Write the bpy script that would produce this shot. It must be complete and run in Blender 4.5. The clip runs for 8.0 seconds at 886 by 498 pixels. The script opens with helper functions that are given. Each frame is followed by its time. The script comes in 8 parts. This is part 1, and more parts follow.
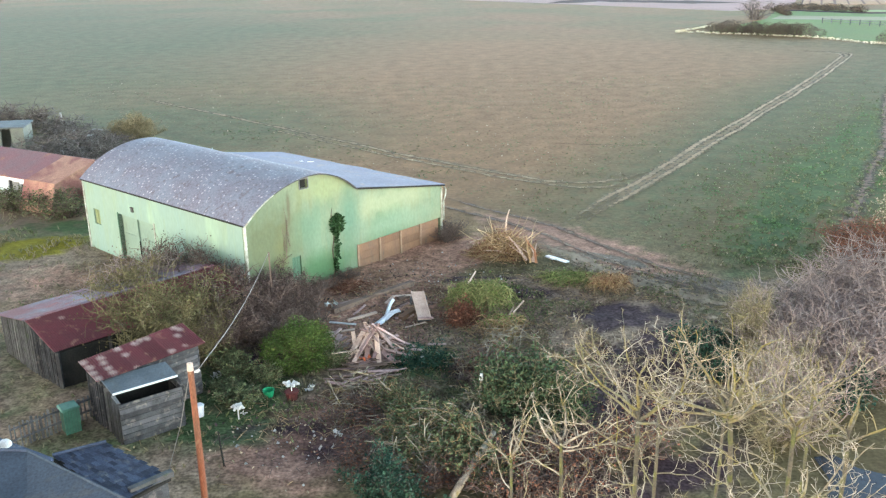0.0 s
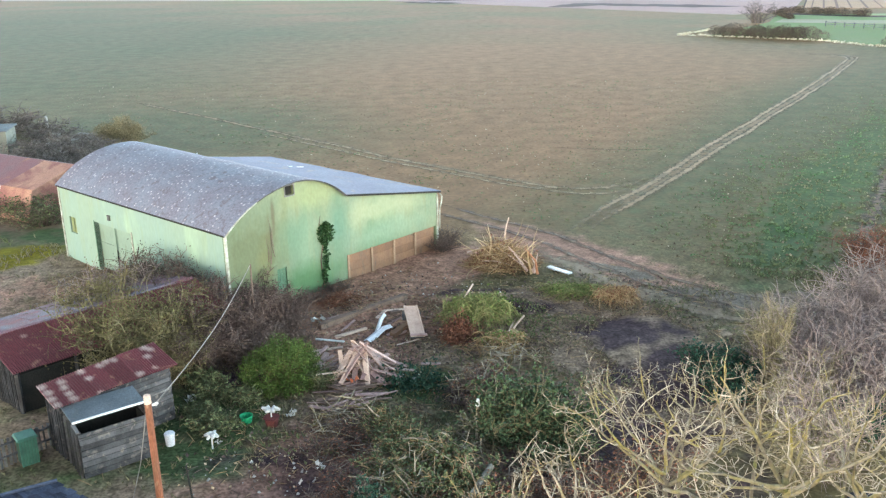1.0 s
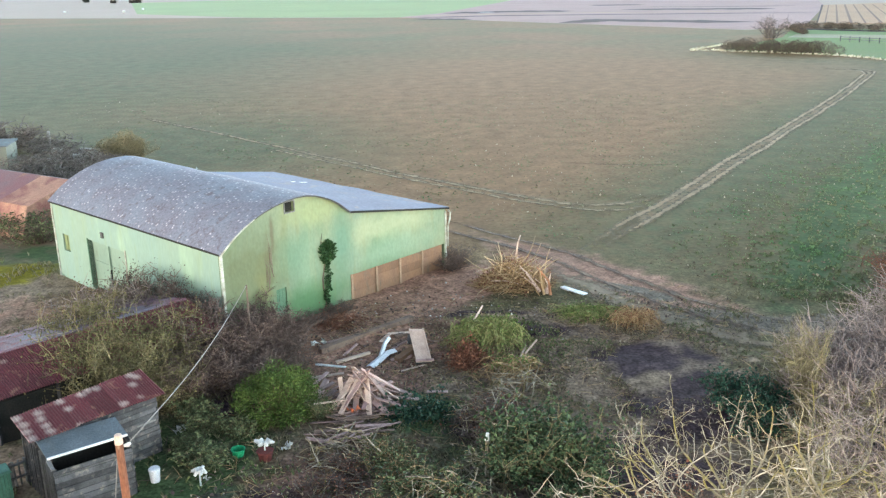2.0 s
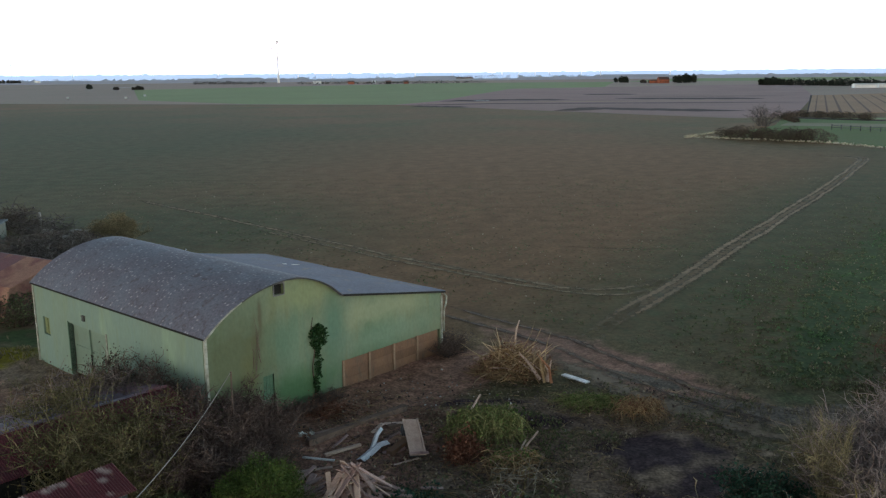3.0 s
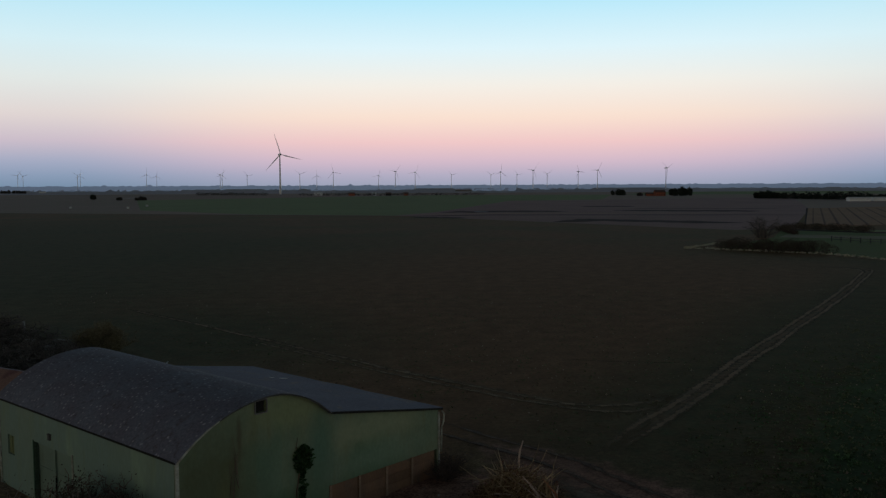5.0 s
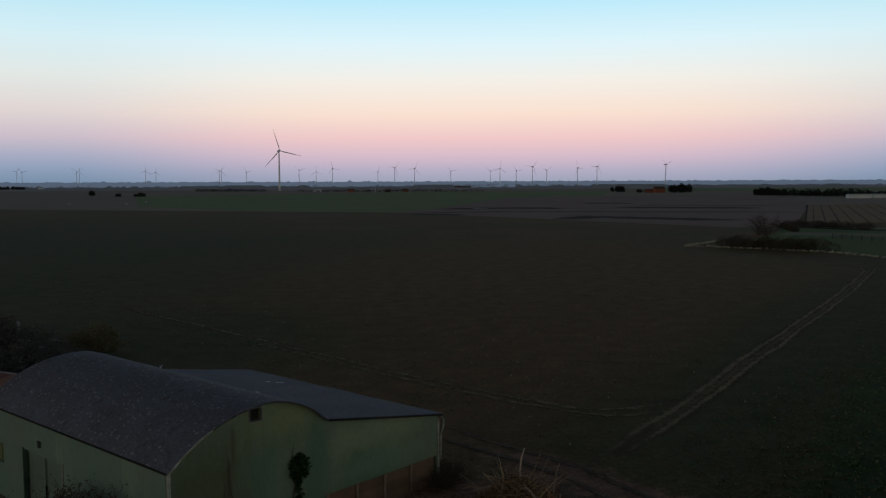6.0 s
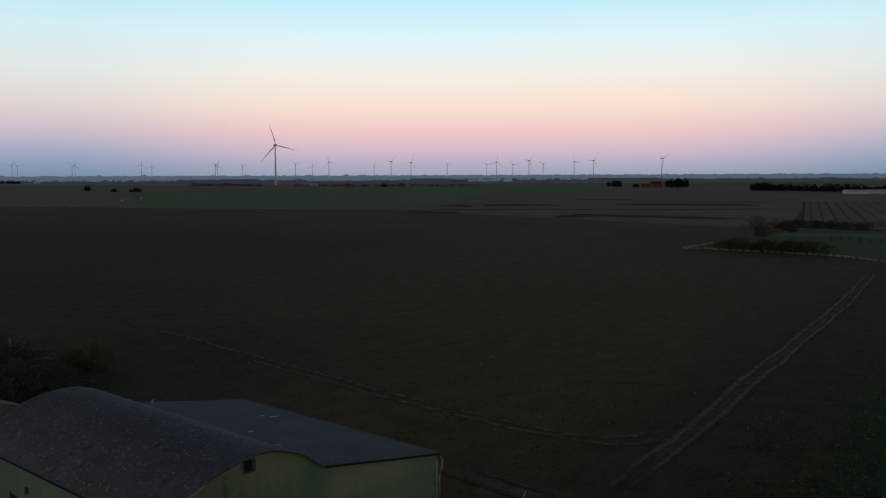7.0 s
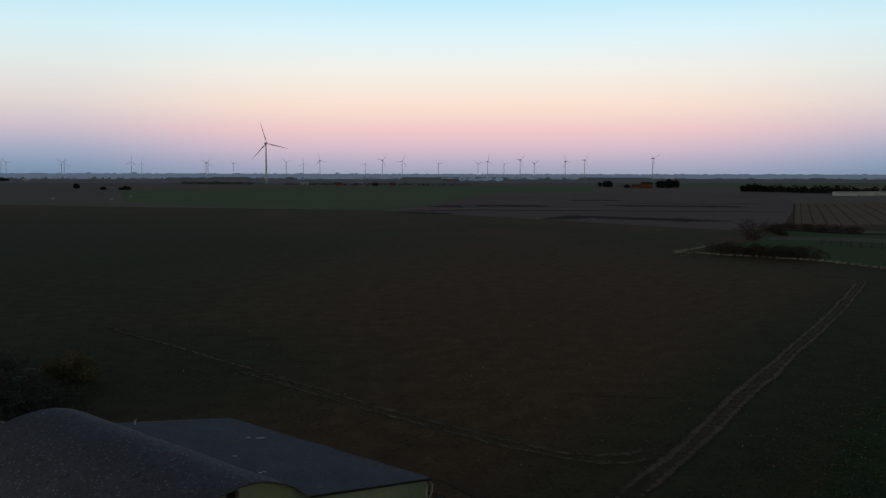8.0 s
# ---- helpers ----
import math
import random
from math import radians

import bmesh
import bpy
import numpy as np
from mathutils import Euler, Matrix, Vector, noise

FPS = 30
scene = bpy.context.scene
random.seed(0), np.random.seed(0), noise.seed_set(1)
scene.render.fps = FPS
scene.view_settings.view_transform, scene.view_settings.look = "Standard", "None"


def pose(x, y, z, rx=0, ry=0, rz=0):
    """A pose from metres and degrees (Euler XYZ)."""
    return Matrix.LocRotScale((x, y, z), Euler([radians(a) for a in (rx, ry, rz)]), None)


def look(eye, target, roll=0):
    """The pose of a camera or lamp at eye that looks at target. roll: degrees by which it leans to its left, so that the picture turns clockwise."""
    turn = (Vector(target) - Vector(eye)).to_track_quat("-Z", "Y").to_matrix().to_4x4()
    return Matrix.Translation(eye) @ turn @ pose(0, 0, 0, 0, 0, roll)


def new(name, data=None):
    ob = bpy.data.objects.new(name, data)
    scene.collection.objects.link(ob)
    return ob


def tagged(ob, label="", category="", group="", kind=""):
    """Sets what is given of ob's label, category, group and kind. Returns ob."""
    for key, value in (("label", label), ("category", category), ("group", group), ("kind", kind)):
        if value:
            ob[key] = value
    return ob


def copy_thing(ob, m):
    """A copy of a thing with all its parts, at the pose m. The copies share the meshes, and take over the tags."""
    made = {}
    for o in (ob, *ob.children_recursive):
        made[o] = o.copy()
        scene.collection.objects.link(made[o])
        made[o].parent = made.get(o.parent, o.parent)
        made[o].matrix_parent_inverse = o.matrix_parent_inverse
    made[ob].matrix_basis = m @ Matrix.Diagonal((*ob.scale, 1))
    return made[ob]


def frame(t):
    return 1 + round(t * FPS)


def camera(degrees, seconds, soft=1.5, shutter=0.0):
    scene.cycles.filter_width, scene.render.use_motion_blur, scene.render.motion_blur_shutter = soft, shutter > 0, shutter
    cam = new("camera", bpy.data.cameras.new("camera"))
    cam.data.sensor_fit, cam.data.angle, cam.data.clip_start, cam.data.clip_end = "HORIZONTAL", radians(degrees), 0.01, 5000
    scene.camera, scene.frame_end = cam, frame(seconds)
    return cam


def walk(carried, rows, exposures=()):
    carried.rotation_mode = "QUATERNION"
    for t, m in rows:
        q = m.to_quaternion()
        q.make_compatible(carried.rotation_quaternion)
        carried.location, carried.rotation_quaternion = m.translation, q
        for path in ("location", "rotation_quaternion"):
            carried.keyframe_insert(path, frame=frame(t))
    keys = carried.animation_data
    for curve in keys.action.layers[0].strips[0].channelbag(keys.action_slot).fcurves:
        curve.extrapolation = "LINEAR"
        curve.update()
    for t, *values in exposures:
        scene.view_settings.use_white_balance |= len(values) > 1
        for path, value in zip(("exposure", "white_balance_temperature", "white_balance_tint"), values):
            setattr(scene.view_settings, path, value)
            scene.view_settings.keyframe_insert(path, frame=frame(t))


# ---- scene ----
cam = camera(53.8, 8.0, soft=1.3)
PATH = [
    (0, (-0.823, 0.913, 16.177), (-0.837, 2.811, 15.549), -0.7),
    (0.5, (-0.739, 2.266, 15.906), (-0.747, 4.164, 15.276), -0.6),
    (1, (-0.599, 3.63, 15.596), (-0.613, 5.532, 14.978), -0.7),
    (1.2, (-0.518, 4.095, 15.506), (-0.534, 5.998, 14.891), -0.8),
    (2.3, (-0.489, 6.269, 14.923), (-0.532, 8.184, 14.348), -0.8),
    (2.5, (-0.518, 6.561, 14.848), (-0.555, 8.478, 14.279), -0.6),
    (2.7, (-0.519, 6.846, 14.762), (-0.552, 8.782, 14.258), -0.6),
    (2.8, (-0.519, 6.993, 14.725), (-0.549, 8.937, 14.259), -0.6),
    (3, (-0.534, 7.285, 14.622), (-0.561, 9.246, 14.227), -0.5),
    (3.1, (-0.535, 7.435, 14.59), (-0.559, 9.403, 14.234), -0.5),
    (3.2, (-0.541, 7.579, 14.558), (-0.565, 9.553, 14.239), -0.5),
    (3.5, (-0.591, 7.959, 14.401), (-0.613, 9.949, 14.198), -0.4),
    (4, (-0.566, 8.543, 14.244), (-0.588, 10.538, 14.102), -0.4),
    (4.5, (-0.547, 9.146, 14.19), (-0.57, 11.141, 14.054), -0.4),
    (4.7, (-0.514, 9.431, 14.201), (-0.538, 11.426, 14.062), -0.3),
    (5.8, (-0.51, 10.659, 14.375), (-0.533, 12.653, 14.223), -0.2),
    (6, (-0.538, 10.813, 14.452), (-0.56, 12.807, 14.299), -0.2),
    (6.5, (-0.559, 11.324, 15.238), (-0.579, 13.318, 15.075), -0.1),
    (7, (-0.643, 11.995, 16.339), (-0.657, 13.988, 16.171), -0.2),
    (7.5, (-0.658, 12.602, 16.996), (-0.668, 14.594, 16.827), -0.0),
    (8, (-0.652, 13.118, 17.226), (-0.645, 15.111, 17.055), 0.1),
]
# ---- light ----
EXPOSURE = [(0, 4.76), (1.2, 4.74), (2.5, 4.52), (2.7, 3.95), (2.9, 3.1), (3.1, 2.15), (3.3, 1.2), (3.5, 0.3), (3.7, 0.1), (4.0, -0.05), (8.0, -0.05)]
walk(cam, [(t, look(eye, target, roll)) for t, eye, target, roll in PATH], EXPOSURE)


def dusk_world():
    """Clear sky just after sunset: pink belt ahead, afterglow behind, deep blue overhead."""
    world = bpy.data.worlds.new("dusk_sky")
    scene.world = world
    world.use_nodes = True
    nt = world.node_tree
    nt.nodes.clear()
    n, link = nt.nodes, nt.links.new
    coord = n.new("ShaderNodeTexCoord")
    norm = n.new("ShaderNodeVectorMath")
    norm.operation = "NORMALIZE"
    link(coord.outputs["Generated"], norm.inputs[0])
    sep = n.new("ShaderNodeSeparateXYZ")
    link(norm.outputs[0], sep.inputs[0])
    up = n.new("ShaderNodeMath")
    up.operation = "ARCSINE"
    link(sep.outputs["Z"], up.inputs[0])
    part_of = n.new("ShaderNodeMath")
    part_of.operation = "MULTIPLY"
    part_of.inputs[1].default_value = 2 / math.pi
    link(up.outputs[0], part_of.inputs[0])

    def ramp(stops):
        r = n.new("ShaderNodeValToRGB")
        e = r.color_ramp.elements
        while len(e) > 1:
            e.remove(e[0])
        for i, (deg, c) in enumerate(stops):
            el = e[0] if i == 0 else e.new(deg / 90)
            el.position = deg / 90
            el.color = (*c, 1)
        link(part_of.outputs[0], r.inputs[0])
        return r
    ahead = ramp([(0, (0.34, 0.37, 0.49)), (0.7, (0.46, 0.43, 0.56)), (1.6, (0.68, 0.51, 0.61)), (2.8, (0.90, 0.60, 0.60)),
                  (4.4, (0.99, 0.78, 0.66)), (6.5, (0.94, 0.90, 0.83)), (8.8, (0.76, 0.94, 1.0)), (12, (0.48, 0.84, 1.0)),
                  (16, (0.14, 0.23, 0.30)), (24, (0.030, 0.045, 0.064)), (45, (0.011, 0.015, 0.023)), (90, (0.008, 0.011, 0.017))])
    behind = ramp([(0, (0.97, 0.74, 0.53)), (2.5, (0.97, 0.80, 0.61)), (6, (0.69, 0.64, 0.55)), (10, (0.33, 0.37, 0.37)),
                   (16, (0.13, 0.155, 0.165)), (25, (0.048, 0.058, 0.07)), (45, (0.012, 0.017, 0.027)), (90, (0.008, 0.012, 0.020))])
    flank = ramp([(0, (0.19, 0.28, 0.40)), (0.7, (0.26, 0.34, 0.48)), (1.6, (0.385, 0.42, 0.56)), (2.8, (0.62, 0.53, 0.61)),
                  (4.4, (0.78, 0.70, 0.68)), (6.5, (0.79, 0.84, 0.82)), (8.8, (0.69, 0.89, 0.95)), (12, (0.48, 0.82, 0.97)),
                  (16, (0.14, 0.23, 0.30)), (24, (0.030, 0.045, 0.064)), (45, (0.011, 0.015, 0.024)), (90, (0.008, 0.012, 0.020))])
    level = n.new("ShaderNodeVectorMath")
    level.operation = "MULTIPLY"
    level.inputs[1].default_value = (1, 1, 0)
    link(norm.outputs[0], level.inputs[0])
    level_unit = n.new("ShaderNodeVectorMath")
    level_unit.operation = "NORMALIZE"
    link(level.outputs[0], level_unit.inputs[0])
    facing = n.new("ShaderNodeVectorMath")
    facing.operation = "DOT_PRODUCT"
    facing.inputs[1].default_value = (0.045, 0.999, 0)
    link(level_unit.outputs[0], facing.inputs[0])
    turned = n.new("ShaderNodeMapRange")
    turned.interpolation_type = "SMOOTHSTEP"
    turned.inputs["From Min"].default_value, turned.inputs["From Max"].default_value = 1.0, 0.89
    link(facing.outputs["Value"], turned.inputs["Value"])
    front = n.new("ShaderNodeMix")
    front.data_type = "RGBA"
    link(turned.outputs[0], front.inputs["Factor"])
    link(ahead.outputs[0], front.inputs["A"])
    link(flank.outputs[0], front.inputs["B"])
    side = n.new("ShaderNodeVectorMath")
    side.operation = "DOT_PRODUCT"
    side.inputs[1].default_value = (-0.25, -0.968, 0)
    link(norm.outputs[0], side.inputs[0])
    share = n.new("ShaderNodeMapRange")
    share.interpolation_type = "SMOOTHSTEP"
    share.inputs["From Min"].default_value, share.inputs["From Max"].default_value = -0.6, 0.9
    link(side.outputs["Value"], share.inputs["Value"])
    mix = n.new("ShaderNodeMix")
    mix.data_type = "RGBA"
    link(share.outputs[0], mix.inputs["Factor"])
    link(front.outputs["Result"], mix.inputs["A"])
    link(behind.outputs[0], mix.inputs["B"])
    bg = n.new("ShaderNodeBackground")
    bg.inputs["Strength"].default_value = 1.0
    link(mix.outputs["Result"], bg.inputs["Color"])
    out = n.new("ShaderNodeOutputWorld")
    link(bg.outputs[0], out.inputs["Surface"])


dusk_world()


# ---- materials ----
def surface(name, a, b, size=1.0, fine=0.05, rough=0.85, metal=0.0, bump=0.3, stretch=(1, 1, 1), third=None, third_at=(0.55, 0.7), third_size=None, island=0.0, piece=0.0, spots=None, spot_size=0.2, spot_at=(0.1, 0.16), shine=0.12, streak=None, grain_amount=1.0):
    """Two-scale noise surface: large patches from a to b, fine grain, an optional third colour in patches and small round spots."""
    m = bpy.data.materials.new(name)
    m.use_nodes = True
    nt = m.node_tree
    n, link = nt.nodes, nt.links.new
    bsdf = n["Principled BSDF"]
    bsdf.inputs["Roughness"].default_value, bsdf.inputs["Metallic"].default_value = rough, metal
    bsdf.inputs["Specular IOR Level"].default_value = shine
    coord = n.new("ShaderNodeTexCoord")
    mapping = n.new("ShaderNodeMapping")
    mapping.inputs["Scale"].default_value = stretch
    link(coord.outputs["Object"], mapping.inputs[0])

    def noise_of(s, detail=4):
        t = n.new("ShaderNodeTexNoise")
        t.inputs["Scale"].default_value, t.inputs["Detail"].default_value = 1 / s, detail
        link(mapping.outputs[0], t.inputs["Vector"])
        return t

    def blend(f, x, y, kind="MIX"):
        k = n.new("ShaderNodeMix")
        k.data_type, k.blend_type = "RGBA", kind
        for socket, value in (("Factor", f), ("A", x), ("B", y)):
            if isinstance(value, (int, float)):
                k.inputs[socket].default_value = value
            elif isinstance(value, tuple):
                k.inputs[socket].default_value = (*value, 1)
            else:
                link(value, k.inputs[socket])
        return k.outputs["Result"]

    def between(value, lo, hi):
        r = n.new("ShaderNodeMapRange")
        r.inputs["From Min"].default_value, r.inputs["From Max"].default_value = lo, hi
        link(value, r.inputs["Value"])
        return r.outputs[0]
    big, small = noise_of(size), noise_of(fine, 3)
    colour = blend(between(big.outputs["Fac"], 0.35, 0.65), a, b)
    if third:
        patch = noise_of(third_size or size * 0.6)
        patch.inputs["W" if "W" in patch.inputs and patch.noise_dimensions == "4D" else "Distortion"].default_value = 0.6
        colour = blend(between(patch.outputs["Fac"], *third_at), colour, third)
    if streak:
        runs = n.new("ShaderNodeMapping")
        runs.inputs["Scale"].default_value = (1, 1, 0.16)
        link(coord.outputs["Object"], runs.inputs[0])
        t = n.new("ShaderNodeTexNoise")
        t.inputs["Scale"].default_value, t.inputs["Detail"].default_value = 2.4, 6
        link(runs.outputs[0], t.inputs["Vector"])
        k = n.new("ShaderNodeMath")
        k.operation = "MULTIPLY"
        k.inputs[1].default_value = 0.75
        link(between(t.outputs["Fac"], 0.52, 0.70), k.inputs[0])
        colour = blend(k.outputs[0], colour, streak)
    if spots:
        v = n.new("ShaderNodeTexVoronoi")
        v.inputs["Scale"].default_value = 1 / spot_size
        link(coord.outputs["Object"], v.inputs["Vector"])
        colour = blend(between(v.outputs["Distance"], spot_at[1], spot_at[0]), colour, spots)
    grain = between(small.outputs["Fac"], 0.25, 0.75)
    lighter = n.new("ShaderNodeMapRange")
    lighter.inputs["To Min"].default_value, lighter.inputs["To Max"].default_value = 1 - 0.28 * grain_amount, 1 + 0.25 * grain_amount
    link(grain, lighter.inputs["Value"])
    value = lighter.outputs[0]
    for amount, node, socket in ((island, "ShaderNodeNewGeometry", "Random Per Island"), (piece, "ShaderNodeObjectInfo", "Random")):
        if amount:
            src = n.new(node)
            r = n.new("ShaderNodeMapRange")
            r.inputs["To Min"].default_value, r.inputs["To Max"].default_value = 1 - amount, 1 + amount
            link(src.outputs[socket], r.inputs["Value"])
            k = n.new("ShaderNodeMath")
            k.operation = "MULTIPLY"
            link(value, k.inputs[0])
            link(r.outputs[0], k.inputs[1])
            value = k.outputs[0]
    hsv = n.new("ShaderNodeHueSaturation")
    link(value, hsv.inputs["Value"])
    link(colour, hsv.inputs["Color"])
    link(hsv.outputs[0], bsdf.inputs["Base Color"])
    if bump:
        b_node = n.new("ShaderNodeBump")
        b_node.inputs["Strength"].default_value, b_node.inputs["Distance"].default_value = bump, 0.03
        link(small.outputs["Fac"], b_node.inputs["Height"])
        link(b_node.outputs[0], bsdf.inputs["Normal"])
    return m


M = {
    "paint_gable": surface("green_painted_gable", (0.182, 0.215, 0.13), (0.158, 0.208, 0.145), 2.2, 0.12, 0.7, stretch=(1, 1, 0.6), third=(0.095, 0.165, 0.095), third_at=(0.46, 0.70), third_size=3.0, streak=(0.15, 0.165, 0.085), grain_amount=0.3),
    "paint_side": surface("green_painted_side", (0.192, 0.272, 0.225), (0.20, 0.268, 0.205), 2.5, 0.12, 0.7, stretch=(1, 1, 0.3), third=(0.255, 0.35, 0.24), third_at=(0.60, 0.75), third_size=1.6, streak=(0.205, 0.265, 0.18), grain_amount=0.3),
    "paint_door": surface("faded_green_door", (0.20, 0.265, 0.20), (0.175, 0.235, 0.18), 0.9, 0.06, 0.75, stretch=(1, 1, 0.3), third=(0.16, 0.2, 0.14), third_at=(0.62, 0.74), grain_amount=0.3),
    "paint_olive": surface("faded_olive_board", (0.19, 0.215, 0.10), (0.155, 0.185, 0.09), 0.5, 0.05, 0.8, grain_amount=0.4),
    "paint_dark": surface("dark_green_door_and_shade", (0.09, 0.16, 0.10), (0.06, 0.12, 0.075), 0.6, 0.05, 0.75),
    "asbestos": surface("lichened_cement_roof", (0.145, 0.138, 0.165), (0.155, 0.166, 0.20), 1.6, 0.10, 0.9, bump=0.5, shine=0.2, third=(0.118, 0.108, 0.122), third_at=(0.54, 0.70), third_size=0.4, spots=(0.38, 0.37, 0.385), spot_size=0.26, spot_at=(0.06, 0.27)),
    "lean_roof": surface("blue_grey_sheet_roof", (0.110, 0.126, 0.178), (0.094, 0.109, 0.155), 2.2, 0.15, 0.8, bump=0.3, shine=0.12, third=(0.15, 0.14, 0.145), third_at=(0.58, 0.72)),
    "panel_wood": surface("orange_brown_panel", (0.205, 0.118, 0.07), (0.165, 0.10, 0.066), 0.7, 0.05, 0.85, stretch=(1, 1, 0.4), third=(0.14, 0.10, 0.07), piece=0.18, grain_amount=0.5),
    "post_pale": surface("pale_post", (0.30, 0.20, 0.135), (0.22, 0.15, 0.10), 0.5, 0.03, 0.85, piece=0.1),
    "trim_pale": surface("pale_flaking_trim", (0.42, 0.44, 0.38), (0.24, 0.23, 0.18), 0.4, 0.05, 0.8),
    # near-black for dark parts and for shade painted inside openings
    "dark_void": surface("dark_parts_and_shade", (0.02, 0.02, 0.018), (0.03, 0.028, 0.024), 0.6, 0.05, 0.9),
    "rust_red": surface("red_oxide_sheet", (0.15, 0.044, 0.05), (0.122, 0.044, 0.048), 0.8, 0.06, 0.7, bump=0.2, third=(0.26, 0.14, 0.10), third_at=(0.60, 0.72), third_size=0.45, piece=0.16, spots=(0.30, 0.21, 0.18), spot_size=1.1, spot_at=(0.06, 0.16)),
    "rust_grey": surface("weathered_grey_red_sheet", (0.135, 0.062, 0.07), (0.12, 0.11, 0.135), 1.3, 0.07, 0.75, bump=0.2, third=(0.16, 0.06, 0.06), third_at=(0.55, 0.66), third_size=0.9, piece=0.2),
    "grey_sheet": surface("grey_roof_felt", (0.105, 0.122, 0.135), (0.078, 0.092, 0.10), 0.8, 0.05, 0.85, third=(0.09, 0.10, 0.10)),
    "white_paint": surface("worn_white_paint", (0.72, 0.73, 0.72), (0.56, 0.56, 0.54), 0.5, 0.04, 0.6),
    "board_grey": surface("weathered_grey_board", (0.088, 0.088, 0.09), (0.048, 0.048, 0.049), 0.4, 0.03, 0.9, stretch=(1, 1, 1), third=(0.18, 0.16, 0.14), piece=0.35),
    "board_pale": surface("silvered_board", (0.14, 0.135, 0.13), (0.085, 0.083, 0.08), 0.4, 0.03, 0.9, third=(0.10, 0.11, 0.08), piece=0.3),
    "orange_roof": surface("rust_orange_roof", (0.36, 0.20, 0.14), (0.30, 0.165, 0.12), 1.2, 0.08, 0.85, third=(0.21, 0.095, 0.08), third_at=(0.5, 0.62), third_size=3.0),
    "purple_roof": surface("dull_purple_red_roof", (0.20, 0.095, 0.097), (0.17, 0.105, 0.11), 1.6, 0.08, 0.85, third=(0.27, 0.13, 0.085), third_at=(0.55, 0.68), third_size=2.2),
    "hut_wall": surface("grey_green_block_wall", (0.15, 0.16, 0.13), (0.12, 0.125, 0.11), 0.9, 0.05, 0.9),
    "twig_thicket": surface("straw_olive_thicket_twigs", (0.185, 0.158, 0.088), (0.155, 0.13, 0.08), 0.5, 0.05, 0.9, island=0.4),
    "twig_rear": surface("grey_brown_rear_twigs", (0.12, 0.10, 0.088), (0.095, 0.08, 0.072), 0.5, 0.05, 0.9, island=0.4),
    "leaf_rear": surface("grey_brown_withered_leaves", (0.125, 0.112, 0.088), (0.09, 0.085, 0.07), 1.2, 0.05, 0.9, bump=0, island=0.5),
    "twig_green": surface("pale_green_cut_stems", (0.23, 0.22, 0.09), (0.17, 0.17, 0.07), 0.5, 0.05, 0.9, island=0.45),
    "slate": surface("blue_black_slate", (0.050, 0.064, 0.096), (0.034, 0.042, 0.062), 0.5, 0.04, 0.75, third=(0.085, 0.09, 0.10), third_at=(0.6, 0.72), piece=0.4),
    "house_roof": surface("pale_blue_grey_roof", (0.046, 0.060, 0.080), (0.035, 0.045, 0.060), 1.5, 0.07, 0.8, third=(0.06, 0.063, 0.066), third_at=(0.6, 0.74)),
    "brick": surface("old_brick_wall", (0.24, 0.12, 0.09), (0.18, 0.11, 0.09), 0.5, 0.04, 0.9),
    "render_grey": surface("grey_rendered_wall", (0.26, 0.25, 0.23), (0.18, 0.175, 0.16), 0.9, 0.05, 0.9),
    "pole_wood": surface("orange_brown_pole", (0.20, 0.07, 0.037), (0.14, 0.07, 0.042), 0.4, 0.03, 0.8, stretch=(1, 1, 0.25), third=(0.36, 0.26, 0.16), third_at=(0.6, 0.72)),
    "yellow_tag": surface("yellow_plate", (0.70, 0.58, 0.12), (0.60, 0.55, 0.30), 0.1, 0.02, 0.5),
    "wire": surface("grey_cable", (0.20, 0.18, 0.16), (0.15, 0.14, 0.125), 0.5, 0.05, 0.7),
    "plank_pink": surface("pinkish_bare_plank", (0.42, 0.29, 0.25), (0.31, 0.20, 0.175), 0.5, 0.03, 0.85, third=(0.20, 0.13, 0.11), piece=0.3),
    "plank_pale": surface("pale_bare_plank", (0.60, 0.45, 0.36), (0.52, 0.375, 0.295), 0.5, 0.03, 0.85, third=(0.42, 0.30, 0.24), piece=0.2),
    "white_sheet": surface("white_plastic_sheet", (0.66, 0.67, 0.68), (0.56, 0.575, 0.59), 0.4, 0.04, 0.5),
    "white_scrap": surface("white_plastic", (0.55, 0.55, 0.52), (0.44, 0.44, 0.41), 0.3, 0.03, 0.5),
    "green_plastic": surface("green_plastic", (0.02, 0.30, 0.13), (0.02, 0.24, 0.10), 0.3, 0.03, 0.4),
    "green_lid": surface("faded_green_lid", (0.065, 0.17, 0.12), (0.05, 0.125, 0.09), 0.3, 0.03, 0.6),
    "orange_scrap": surface("orange_plastic", (0.60, 0.15, 0.06), (0.5, 0.14, 0.06), 0.3, 0.03, 0.5),
    "red_pot": surface("dark_red_pot", (0.14, 0.04, 0.035), (0.10, 0.035, 0.03), 0.3, 0.03, 0.7),
    "bark_lichen": surface("yellow_lichened_bark", (0.12, 0.10, 0.065), (0.21, 0.18, 0.13), 0.4, 0.05, 0.9, third=(0.20, 0.16, 0.045), third_at=(0.45, 0.68), third_size=0.5),
    # mossy bark, darkened to stand for shade below the fork
    "bark_shade": surface("shaded_mossy_trunk_bark", (0.11, 0.09, 0.06), (0.075, 0.065, 0.05), 0.4, 0.04, 0.95, third=(0.10, 0.10, 0.035), third_at=(0.48, 0.62), third_size=0.5),
    "bark_pale": surface("pale_bark", (0.34, 0.29, 0.22), (0.155, 0.125, 0.092), 0.35, 0.05, 0.9, third=(0.185, 0.15, 0.06), third_at=(0.50, 0.66), third_size=0.5, island=0.4),
